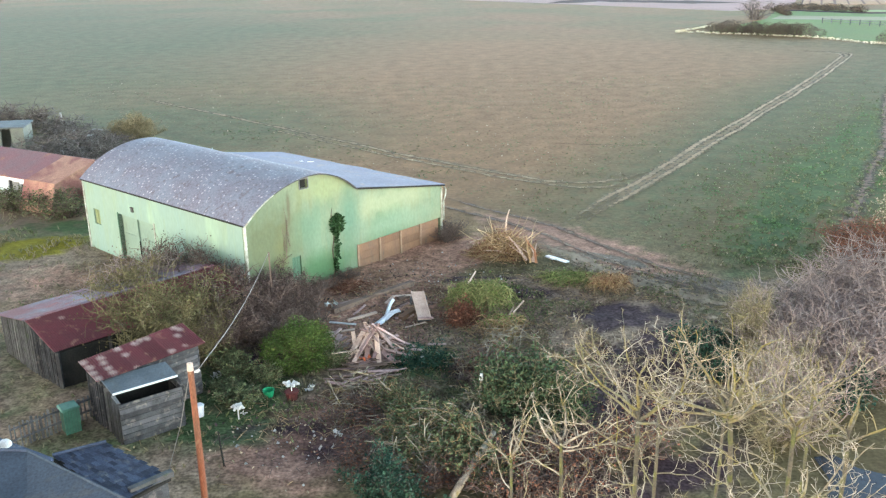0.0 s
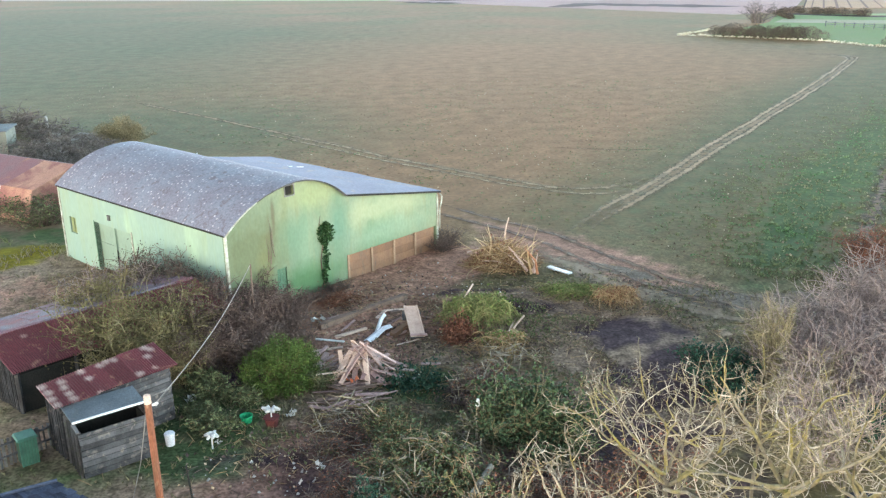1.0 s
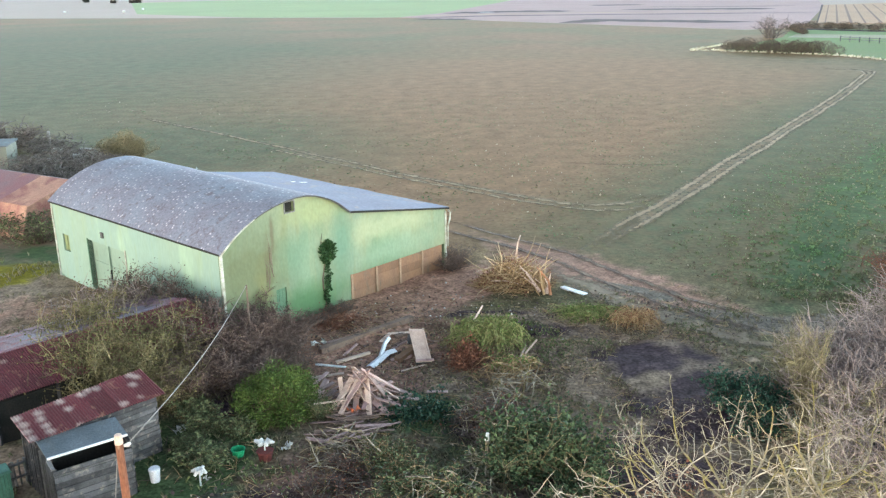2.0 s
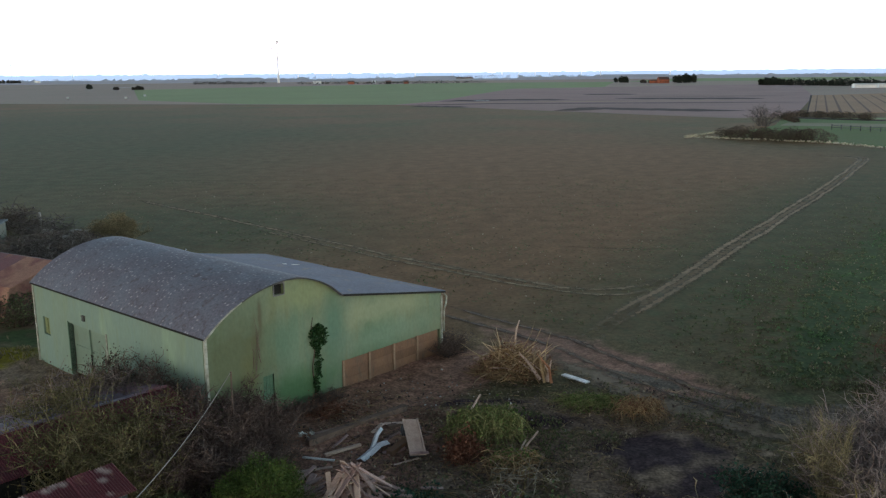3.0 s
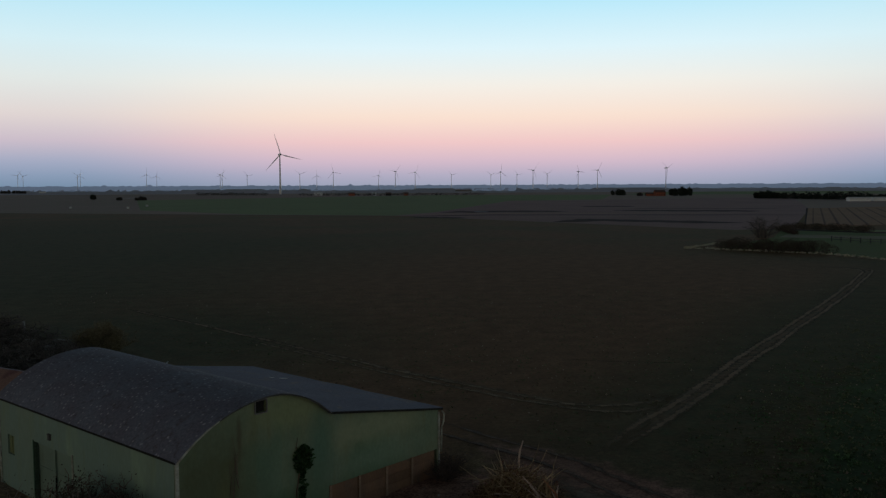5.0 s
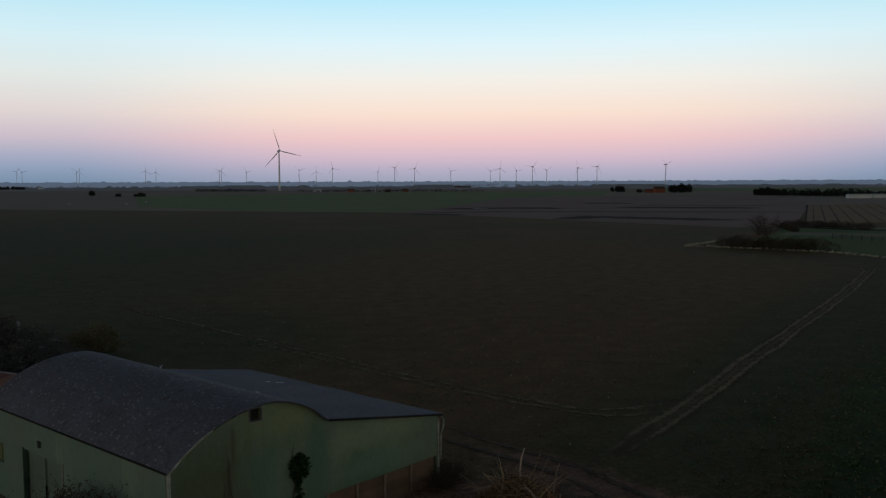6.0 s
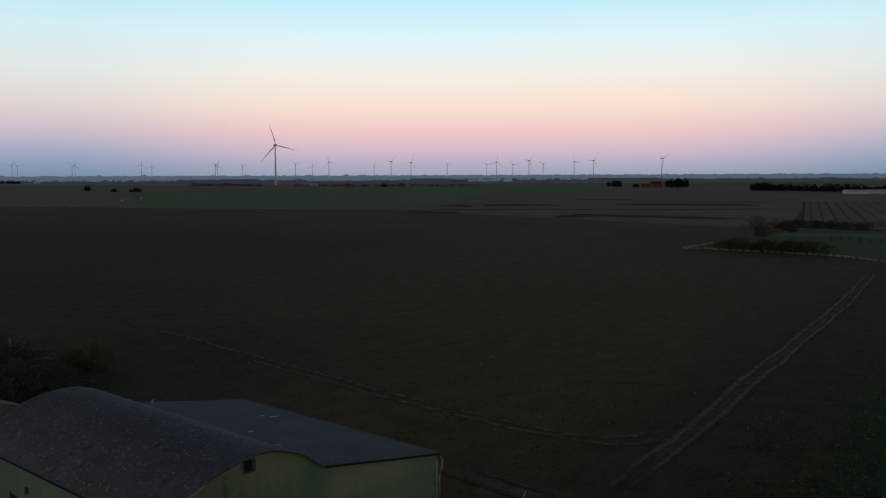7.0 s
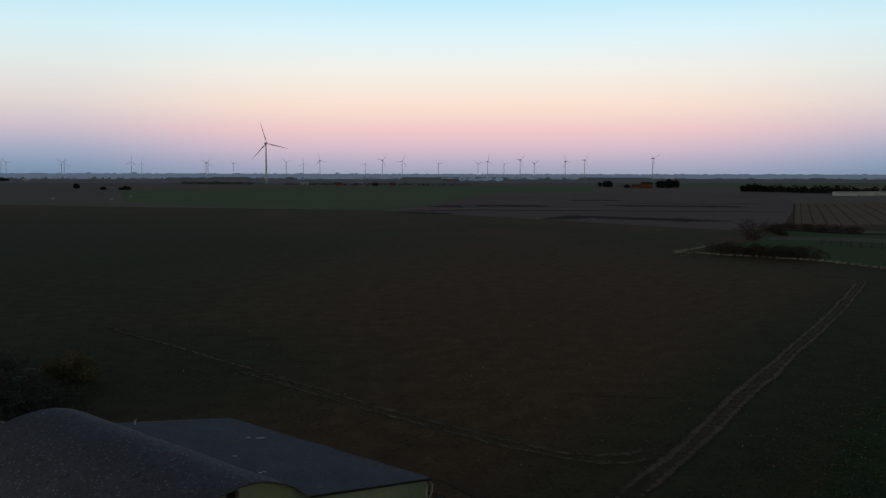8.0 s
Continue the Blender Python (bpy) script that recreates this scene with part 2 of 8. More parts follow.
    "twig_brown": surface("brown_twigs", (0.125, 0.088, 0.070), (0.094, 0.07, 0.058), 0.5, 0.05, 0.9, island=0.4),
    "twig_olive": surface("olive_twigs", (0.15, 0.125, 0.065), (0.115, 0.097, 0.056), 0.5, 0.05, 0.9, island=0.4),
    "twig_grey": surface("mauve_grey_twigs", (0.215, 0.168, 0.155), (0.22, 0.17, 0.145), 0.6, 0.05, 0.9, island=0.35),
    "twig_straw": surface("straw_coloured_sticks", (0.37, 0.255, 0.14), (0.25, 0.16, 0.08), 0.4, 0.05, 0.9, island=0.45),
    "torn_wood": surface("torn_orange_wood", (0.40, 0.19, 0.10), (0.28, 0.12, 0.065), 0.4, 0.05, 0.9),
    "plank_straw": surface("pale_straw_branches", (0.48, 0.35, 0.21), (0.34, 0.23, 0.125), 0.5, 0.05, 0.9, island=0.4),
    "twig_rust": surface("rust_brown_twigs", (0.19, 0.075, 0.042), (0.13, 0.06, 0.038), 0.4, 0.05, 0.9, island=0.4),
    "leaf_bright": surface("bright_green_foliage", (0.086, 0.122, 0.028), (0.058, 0.094, 0.024), 0.5, 0.05, 0.8, bump=0, island=0.45),
    "leaf_green": surface("green_foliage", (0.118, 0.135, 0.062), (0.085, 0.105, 0.05), 0.6, 0.05, 0.75, bump=0, island=0.5),
    "leaf_mid": surface("deep_green_foliage", (0.062, 0.088, 0.04), (0.045, 0.07, 0.034), 0.6, 0.05, 0.75, bump=0, island=0.5),
    "leaf_dark": surface("dark_evergreen_foliage", (0.026, 0.062, 0.042), (0.03, 0.062, 0.034), 0.6, 0.05, 0.7, bump=0, island=0.5),
    "leaf_olive": surface("olive_foliage", (0.13, 0.118, 0.05), (0.10, 0.092, 0.042), 0.6, 0.05, 0.85, bump=0, island=0.5),
    "leaf_heap": surface("pale_olive_cuttings", (0.155, 0.195, 0.06), (0.115, 0.15, 0.045), 0.6, 0.05, 0.85, bump=0, island=0.5, third=(0.24, 0.17, 0.10), third_at=(0.58, 0.72), third_size=0.8),
    "beam_brown": surface("brown_rotten_beam", (0.25, 0.17, 0.13), (0.16, 0.11, 0.085), 0.5, 0.03, 0.9, third=(0.09, 0.07, 0.06), piece=0.25),
    "leaf_straw": surface("bleached_straw_litter", (0.36, 0.29, 0.20), (0.27, 0.21, 0.14), 0.6, 0.05, 0.85, bump=0, island=0.5),
    "leaf_gold": surface("straw_gold_foliage", (0.20, 0.165, 0.09), (0.16, 0.135, 0.078), 0.8, 0.05, 0.85, bump=0, island=0.4),
    "leaf_rust": surface("dead_rust_foliage", (0.20, 0.085, 0.05), (0.145, 0.07, 0.045), 0.6, 0.05, 0.85, bump=0, island=0.5),
    "leaf_mauve": surface("mauve_brown_foliage", (0.12, 0.082, 0.07), (0.095, 0.07, 0.062), 0.6, 0.05, 0.85, bump=0, island=0.4),
    "ivy": surface("dark_ivy_leaves", (0.02, 0.055, 0.02), (0.03, 0.065, 0.022), 0.3, 0.05, 0.6, bump=0, island=0.4),
    "grass": surface("rough_grass_blades", (0.155, 0.14, 0.078), (0.20, 0.165, 0.105), 3.0, 0.2, 0.85, bump=0, island=0.5, third=(0.12, 0.14, 0.06), third_at=(0.5, 0.6), third_size=5.0),
    "verge_grass": surface("bleached_verge_grass", (0.62, 0.57, 0.43), (0.50, 0.46, 0.33), 4.0, 0.3, 0.9, bump=0, island=0.3),
    "crop_leaf": surface("young_crop_leaves", (0.125, 0.158, 0.072), (0.155, 0.15, 0.078), 6.0, 0.2, 0.85, bump=0, island=0.4, third=(0.098, 0.165, 0.07), third_at=(0.52, 0.62), third_size=5.0),
    "clod": surface("turned_field_clods", (0.165, 0.112, 0.07), (0.12, 0.085, 0.056), 2.0, 0.1, 0.95, island=0.4),
    "stone": surface("pale_stone", (0.45, 0.43, 0.39), (0.28, 0.26, 0.23), 0.3, 0.05, 0.9, island=0.4),
    "rut": surface("trodden_rut_soil", (0.235, 0.162, 0.095), (0.28, 0.20, 0.125), 3.0, 0.25, 0.95, bump=0.6, third=(0.13, 0.10, 0.058), third_at=(0.46, 0.66), third_size=1.6),
    "track_soil": surface("worn_track_soil", (0.155, 0.105, 0.058), (0.17, 0.118, 0.066), 2.5, 0.3, 0.95, bump=0.4, third=(0.10, 0.092, 0.048), third_at=(0.42, 0.66), third_size=1.8),
    "rut_faint": surface("faint_dry_rut_soil", (0.27, 0.195, 0.115), (0.22, 0.155, 0.092), 3.0, 0.25, 0.95, bump=0.5, third=(0.10, 0.08, 0.045), third_at=(0.45, 0.72), third_size=1.3),
    "pale_mud": surface("pale_dried_mud", (0.25, 0.185, 0.125), (0.20, 0.148, 0.102), 1.6, 0.2, 0.95, bump=0.5, third=(0.12, 0.10, 0.06), third_at=(0.5, 0.72), third_size=1.1),
    "dark_rut": surface("wet_dark_rut_soil", (0.098, 0.066, 0.052), (0.125, 0.084, 0.062), 1.5, 0.2, 0.9, bump=0.6, third=(0.16, 0.112, 0.075), third_at=(0.46, 0.62), third_size=0.9),
    "turbine": surface("white_turbine_paint", (0.93, 0.93, 0.93), (0.88, 0.88, 0.89), 20.0, 3.0, 0.5, bump=0, shine=0.4),
    "far_leaf": surface("far_dark_tree_foliage", (0.022, 0.03, 0.022), (0.03, 0.038, 0.028), 6.0, 1.0, 0.9, bump=0, island=0.4),
    "far_scrub": surface("far_winter_scrub", (0.07, 0.062, 0.05), (0.05, 0.05, 0.045), 8.0, 1.0, 0.9, bump=0, island=0.4),
    "hedge_far": surface("bare_hedge_twigs", (0.088, 0.066, 0.05), (0.06, 0.052, 0.038), 3.0, 0.4, 0.9, bump=0, island=0.5),
    "farm_red": surface("red_brick_farmhouse", (0.36, 0.11, 0.06), (0.28, 0.10, 0.06), 4.0, 0.5, 0.9),
    "farm_roof": surface("dark_tiled_roof", (0.12, 0.07, 0.06), (0.09, 0.06, 0.055), 3.0, 0.5, 0.9),
    "pond": surface("still_ditch_water", (0.03, 0.035, 0.04), (0.035, 0.04, 0.045), 1.0, 0.3, 0.06, bump=0.03, shine=0.5),
}


def stained(m, stains, flat=False, rag=1.3):
    """Weather stains of their own shape on a wall: (x, z, half width, half height, colour, strength)."""
    nt = m.node_tree
    n, link = nt.nodes, nt.links.new
    hsv = next(k for k in n if k.bl_idname == "ShaderNodeHueSaturation")
    colour = hsv.inputs["Color"].links[0].from_socket
    coord = next(k for k in n if k.bl_idname == "ShaderNodeTexCoord")
    ragged = n.new("ShaderNodeTexNoise")
    ragged.inputs["Scale"].default_value, ragged.inputs["Detail"].default_value = rag, 6
    link(coord.outputs["Object"], ragged.inputs["Vector"])
    for x, z, rx, rz, paint, strength in stains:
        put = n.new("ShaderNodeMapping")
        put.vector_type = "TEXTURE"
        put.inputs["Location"].default_value, put.inputs["Scale"].default_value = ((x, 0, z), (rx, 50, rz)) if not flat else ((x, z, 0), (rx, rz, 50))
        link(coord.outputs["Object"], put.inputs[0])
        away = n.new("ShaderNodeVectorMath")
        away.operation = "LENGTH"
        link(put.outputs[0], away.inputs[0])
        both = n.new("ShaderNodeMath")
        both.operation = "ADD"
        link(away.outputs["Value"], both.inputs[0])
        link(ragged.outputs["Fac"], both.inputs[1])
        r = n.new("ShaderNodeMapRange")
        r.inputs["From Min"].default_value, r.inputs["From Max"].default_value = 1.75, 0.85
        r.inputs["To Max"].default_value = strength
        link(both.outputs[0], r.inputs["Value"])
        k = n.new("ShaderNodeMix")
        k.data_type = "RGBA"
        link(r.outputs[0], k.inputs["Factor"])
        link(colour, k.inputs["A"])
        k.inputs["B"].default_value = (*paint, 1)
        colour = k.outputs["Result"]
    link(colour, hsv.inputs["Color"])


# algae and damp on the gable
stained(M["paint_gable"], [(5.3, 5.0, 1.9, 0.8, (0.22, 0.255, 0.13), 0.8), (10.0, 3.3, 3.8, 0.9, (0.25, 0.285, 0.175), 0.85), (10.5, 2.0, 3.2, 0.7, (0.175, 0.25, 0.17), 0.7), (4.7, 2.6, 1.0, 1.6, (0.19, 0.255, 0.175), 0.6),
                           (1.3, 2.5, 2.4, 3.2, (0.105, 0.125, 0.068), 0.95), (2.75, 4.5, 0.12, 0.9, (0.095, 0.08, 0.05), 0.6), (2.45, 3.0, 0.2, 1.6, (0.11, 0.10, 0.06), 0.35), (2.1, 1.6, 0.5, 1.8, (0.14, 0.14, 0.06), 0.6),
                           (3.9, 3.2, 0.8, 1.2, (0.10, 0.175, 0.115), 0.6), (6.9, 3.3, 0.8, 1.5, (0.09, 0.175, 0.12), 0.8), (4.6, 0.6, 2.8, 1.0, (0.07, 0.145, 0.065), 0.9)])


def field_material(name, a, b, c, rows=(0.0, 1.0), size=25.0):
    """A field: broad patches, drill rows stretched one way, fine clods."""
    m = bpy.data.materials.new(name)
    m.use_nodes = True
    nt = m.node_tree
    n, link = nt.nodes, nt.links.new
    bsdf = n["Principled BSDF"]
    bsdf.inputs["Roughness"].default_value = 0.95
    bsdf.inputs["Specular IOR Level"].default_value = 0.05
    coord = n.new("ShaderNodeTexCoord")
    turn = n.new("ShaderNodeMapping")
    turn.inputs["Rotation"].default_value = (0, 0, -math.atan2(rows[1], rows[0]))
    link(coord.outputs["Object"], turn.inputs[0])
    lines = n.new("ShaderNodeMapping")
    lines.inputs["Scale"].default_value = (0.05, 1, 1)
    link(turn.outputs[0], lines.inputs[0])

    def tex(vec, s, detail=5):
        t = n.new("ShaderNodeTexNoise")
        t.inputs["Scale"].default_value, t.inputs["Detail"].default_value = 1 / s, detail
        link(vec.outputs[0], t.inputs["Vector"])
        r = n.new("ShaderNodeMapRange")
        r.inputs["From Min"].default_value, r.inputs["From Max"].default_value = 0.36, 0.64
        link(t.outputs["Fac"], r.inputs["Value"])
        return r.outputs[0]

    def blend(f, x, y):
        k = n.new("ShaderNodeMix")
        k.data_type = "RGBA"
        for socket, value in (("Factor", f), ("A", x), ("B", y)):
            if isinstance(value, tuple):
                k.inputs[socket].default_value = (*value, 1)
            else:
                link(value, k.inputs[socket])
        return k.outputs["Result"]
    half = n.new("ShaderNodeMath")
    half.operation = "MULTIPLY"
    half.inputs[1].default_value = 0.22
    link(tex(lines, 3.0), half.inputs[0])
    colour = blend(half.outputs[0], blend(tex(turn, size), a, b), c)
    fine = tex(turn, 0.35, 4)
    value = n.new("ShaderNodeMapRange")
    value.inputs["To Min"].default_value, value.inputs["To Max"].default_value = 0.84, 1.16
    link(fine, value.inputs["Value"])
    hsv = n.new("ShaderNodeHueSaturation")
    link(value.outputs[0], hsv.inputs["Value"])
    link(colour, hsv.inputs["Color"])
    link(hsv.outputs[0], bsdf.inputs["Base Color"])
    bump = n.new("ShaderNodeBump")
    bump.inputs["Strength"].default_value, bump.inputs["Distance"].default_value = 0.2, 0.03
    link(fine, bump.inputs["Height"])
    link(bump.outputs[0], bsdf.inputs["Normal"])
    return m


def ground_material():
    """Crop field with worn soil, lush grass, moss and dark earth mixed in by the zones of the sheet."""
    m = field_material("ground_earth_and_crop", (0.172, 0.104, 0.057), (0.102, 0.098, 0.049), (0.175, 0.117, 0.069), (1.0, 0.12), 34.0)
    nt = m.node_tree
    n, link = nt.nodes, nt.links.new
    hsv = next(k for k in n if k.bl_idname == "ShaderNodeHueSaturation")
    colour = hsv.inputs["Color"].links[0].from_socket
    coord = next(k for k in n if k.bl_idname == "ShaderNodeTexCoord")
    ragged = n.new("ShaderNodeTexNoise")
    ragged.inputs["Scale"].default_value, ragged.inputs["Detail"].default_value = 0.9, 8
    link(coord.outputs["Object"], ragged.inputs["Vector"])
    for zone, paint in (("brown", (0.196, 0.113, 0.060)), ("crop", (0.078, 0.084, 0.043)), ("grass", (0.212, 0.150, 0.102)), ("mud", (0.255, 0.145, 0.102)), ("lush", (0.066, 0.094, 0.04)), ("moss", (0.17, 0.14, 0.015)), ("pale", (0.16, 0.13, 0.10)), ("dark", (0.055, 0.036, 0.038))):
        at = n.new("ShaderNodeAttribute")
        at.attribute_name = zone
        add = n.new("ShaderNodeMath")
        add.operation = "ADD"
        link(at.outputs["Fac"], add.inputs[0])
        link(ragged.outputs["Fac"], add.inputs[1])
        r = n.new("ShaderNodeMapRange")
        r.inputs["From Min"].default_value, r.inputs["From Max"].default_value = (0.42, 1.25) if zone == "brown" else (0.5, 1.5) if zone == "crop" else (0.74, 1.2) if zone in ("lush", "dark") else (0.82, 1.12)
        link(add.outputs[0], r.inputs["Value"])
        k = n.new("ShaderNodeMix")
        k.data_type = "RGBA"
        link(r.outputs[0], k.inputs["Factor"])
        link(colour, k.inputs["A"])
        k.inputs["B"].default_value = (*paint, 1)
        colour = k.outputs["Result"]
    mottle = n.new("ShaderNodeTexNoise")
    mottle.inputs["Scale"].default_value, mottle.inputs["Detail"].default_value = 1.7, 7
    link(coord.outputs["Object"], mottle.inputs["Vector"])
    shade = n.new("ShaderNodeMapRange")
    shade.inputs["From Min"].default_value, shade.inputs["From Max"].default_value = 0.3, 0.7
    shade.inputs["To Min"].default_value, shade.inputs["To Max"].default_value = 0.66, 1.36
    link(mottle.outputs["Fac"], shade.inputs["Value"])
    crumb = n.new("ShaderNodeTexNoise")
    crumb.inputs["Scale"].default_value, crumb.inputs["Detail"].default_value = 8.0, 4
    link(coord.outputs["Object"], crumb.inputs["Vector"])
    speck = n.new("ShaderNodeMapRange")
    speck.inputs["From Min"].default_value, speck.inputs["From Max"].default_value = 0.35, 0.68
    speck.inputs["To Min"].default_value, speck.inputs["To Max"].default_value = 0.62, 1.5
    link(crumb.outputs["Fac"], speck.inputs["Value"])
    both = n.new("ShaderNodeMath")
    both.operation = "MULTIPLY"
    link(shade.outputs[0], both.inputs[0])
    link(speck.outputs[0], both.inputs[1])
    rough = n.new("ShaderNodeAttribute")
    rough.attribute_name = "rough"
    amount = n.new("ShaderNodeMapRange")
    amount.inputs["To Min"].default_value, amount.inputs["To Max"].default_value = 0.16, 1.0
    link(rough.outputs["Fac"], amount.inputs["Value"])
    mixed = n.new("ShaderNodeMix")
    link(amount.outputs[0], mixed.inputs["Factor"])
    mixed.inputs["A"].default_value = 1.0
    link(both.outputs[0], mixed.inputs["B"])
    tuft = n.new("ShaderNodeTexNoise")
    tuft.inputs["Scale"].default_value, tuft.inputs["Detail"].default_value = 0.45, 6
    link(coord.outputs["Object"], tuft.inputs["Vector"])
    drill = n.new("ShaderNodeMapping")
    drill.inputs["Rotation"].default_value = (0, 0, -math.atan2(0.84, 0.54))
    link(coord.outputs["Object"], drill.inputs[0])
    stretch = n.new("ShaderNodeMapping")
    stretch.inputs["Scale"].default_value = (0.03, 1.3, 1)
    link(drill.outputs[0], stretch.inputs[0])
    sown = n.new("ShaderNodeTexNoise")
    sown.inputs["Scale"].default_value, sown.inputs["Detail"].default_value = 1.0, 5
    link(stretch.outputs[0], sown.inputs["Vector"])
    field_shade = n.new("ShaderNodeMath")
    field_shade.operation = "MULTIPLY_ADD"
    link(sown.outputs["Fac"], field_shade.inputs[0])
    field_shade.inputs[1].default_value = 0.3
    link(tuft.outputs["Fac"], field_shade.inputs[2])
    patchy = n.new("ShaderNodeMapRange")
    patchy.inputs["From Min"].default_value, patchy.inputs["From Max"].default_value = 0.42, 0.88
    patchy.inputs["To Min"].default_value, patchy.inputs["To Max"].default_value = 0.78, 1.22
    link(field_shade.outputs[0], patchy.inputs["Value"])
    all_of = n.new("ShaderNodeMath")
    all_of.operation = "MULTIPLY"
    link(mixed.outputs["Result"], all_of.inputs[0])
    link(patchy.outputs[0], all_of.inputs[1])
    clod = n.new("ShaderNodeHueSaturation")
    link(all_of.outputs[0], clod.inputs["Value"])
    link(colour, clod.inputs["Color"])
    link(clod.outputs[0], hsv.inputs["Color"])
    return m


# ---- mesh tools ----
class Build:
    """Collects vertices and faces of one mesh."""

    def __init__(self):
        self.v, self.f = [], []

    def add(self, verts, faces):
        k = len(self.v)
        self.v.extend(tuple(p) for p in verts)
        self.f.extend(tuple(i + k for i in face) for face in faces)
        return self

    def hexa(self, low, high):
        """A solid between four low and four high corners, in the same turning order."""
        return self.add([*low, *high], [(3, 2, 1, 0), (4, 5, 6, 7), (0, 1, 5, 4), (1, 2, 6, 5), (2, 3, 7, 6), (3, 0, 4, 7)])

    def box(self, x0, y0, z0, x1, y1, z1):
        return self.hexa([(x0, y0, z0), (x1, y0, z0), (x1, y1, z0), (x0, y1, z0)], [(x0, y0, z1), (x1, y0, z1), (x1, y1, z1), (x0, y1, z1)])

    def beam(self, a, b, wide, high, twist=0.0):
        """A squared timber from a to b with bevelled ends."""
        a, b = Vector(a), Vector(b)
        along = (b - a).normalized()
        side = along.cross(Vector((0, 0, 1)))
        side = side.normalized() if side.length > 1e-4 else Vector((1, 0, 0))
        side.rotate(Matrix.Rotation(twist, 3, along))
        up = side.cross(along)
        k = len(self.v)
        stops = ((0, 0.85), (0.012, 1), (0.988, 1), (1, 0.85))
        for t, s in stops:
            c = a.lerp(b, t)
            for p, q in ((-1, -1), (1, -1), (1, 1), (-1, 1)):
                self.v.append(tuple(c + side * (p * wide / 2 * s) + up * (q * high / 2 * s)))
        for i in range(3):
            for j in range(4):
                o = k + i * 4
                self.f.append((o + j, o + (j + 1) % 4, o + 4 + (j + 1) % 4, o + 4 + j))
        self.f.append((k + 3, k + 2, k + 1, k))
        self.f.append((k + 12, k + 13, k + 14, k + 15))
        return self

    def tube(self, points, radii, sides=6):
        k, n = len(self.v), len(points)
        for i, p in enumerate(points):
            d = points[min(i + 1, n - 1)] - points[max(i - 1, 0)]
            d = d.normalized() if d.length > 1e-9 else Vector((0, 0, 1))
            ref = Vector((0, 0, 1)) if abs(d.z) < 0.9 else Vector((1, 0, 0))
            u = d.cross(ref).normalized()
            w = d.cross(u)
            for j in range(sides):
                t = 2 * math.pi * j / sides
                self.v.append(tuple(p + (u * math.cos(t) + w * math.sin(t)) * radii[i]))
        for i in range(n - 1):
            for j in range(sides):
                a, b = k + i * sides + j, k + i * sides + (j + 1) % sides
                self.f.append((a, b, b + sides, a + sides))
        self.f.append(tuple(k + j for j in range(sides))[::-1])
        self.f.append(tuple(k + (n - 1) * sides + j for j in range(sides)))
        return self

    def leaf(self, p, size, rng, flat=0.3):
        """One folded leaf or small spray, two triangles a side of its midrib."""
        d = Vector((rng.uniform(-1, 1), rng.uniform(-1, 1), rng.uniform(-flat, 1))).normalized()
        s = d.cross(Vector((rng.uniform(-1, 1), rng.uniform(-1, 1), rng.uniform(-1, 1))))
        s = s.normalized() if s.length > 1e-3 else Vector((1, 0, 0))
        n = d.cross(s) * (0.18 * size)
        w = s * (0.38 * size)
        tip = p + d * size
        mid = p + d * (0.45 * size)
        return self.add([p, mid + w + n, tip, mid - w + n], [(0, 1, 2), (0, 2, 3)])

    def weld(self):
        """Joins touching solids into one: shared corners are merged and inner faces dropped."""
        seen, index = {}, []
        for p in self.v:
            index.append(seen.setdefault(tuple(round(c, 4) for c in p), len(seen)))
        faces, count = [], {}
        for f in self.f:
            g = tuple(index[i] for i in f)
            count[frozenset(g)] = count.get(frozenset(g), 0) + 1
            faces.append(g)
        self.v, self.f = list(seen), [g for g in faces if count[frozenset(g)] == 1]
        return self

    def mesh(self, name, material, smooth=False):
        me = bpy.data.meshes.new(name)
        me.from_pydata(self.v, [], self.f)
        me.materials.append(material)
        if smooth:
            me.polygons.foreach_set("use_smooth", [True] * len(me.polygons))
        me.update()
        return me


def part(name, build, material, parent=None, label="", smooth=False, at=None):
    """Links a mesh as one object, under a thing or a part when one is given."""
    ob = new(name, build.mesh(name, material, smooth) if isinstance(build, Build) else build)
    if parent is not None:
        ob.parent = parent
    if at is not None:
        ob.matrix_basis = at
    if label:
        tagged(ob, label)
    return ob


def thing(name, m, label, category, group="", kind=""):
    ob = new(name)
    ob.matrix_basis = m
    ob.empty_display_size = 0.2
    return tagged(ob, label, category, group, kind)


# ---- ground ----
def soft(x, y, cx, cy, rx, ry, turn=0.0):
    """One inside an ellipse, falling to nothing outside."""
    c, s = math.cos(radians(turn)), math.sin(radians(turn))
    u, v = ((x - cx) * c + (y - cy) * s) / rx, (-(x - cx) * s + (y - cy) * c) / ry
    return max(0.0, min(1.0, 1.6 - math.hypot(u, v)))


def yard(x, y):
    return max(soft(x, y, -4, 40, 17, 13), soft(x, y, -8, 26, 14, 10), soft(x, y, 7, 38, 10, 8), soft(x, y, -19, 38, 9, 12))


def ground_z(x, y):
    """Height of the ground: level land with a rough yard."""
    k = yard(x, y) if -60 < x < 60 and 0 < y < 90 else 0.0
    if k <= 0:
        return 0.0
    a = noise.noise(Vector((x * 0.35, y * 0.35, 3.1))) * 0.14 + noise.noise(Vector((x * 1.1, y * 1.1, 7.7))) * 0.07
    a += 0.35 * soft(x, y, 1.6, 42.6, 1.5, 0.7, -15) + 0.25 * soft(x, y, 0.4, 43.7, 1.8, 0.5, 10) + 0.22 * soft(x, y, -5.0, 41.6, 3.0, 0.5, 40)
    return k * a


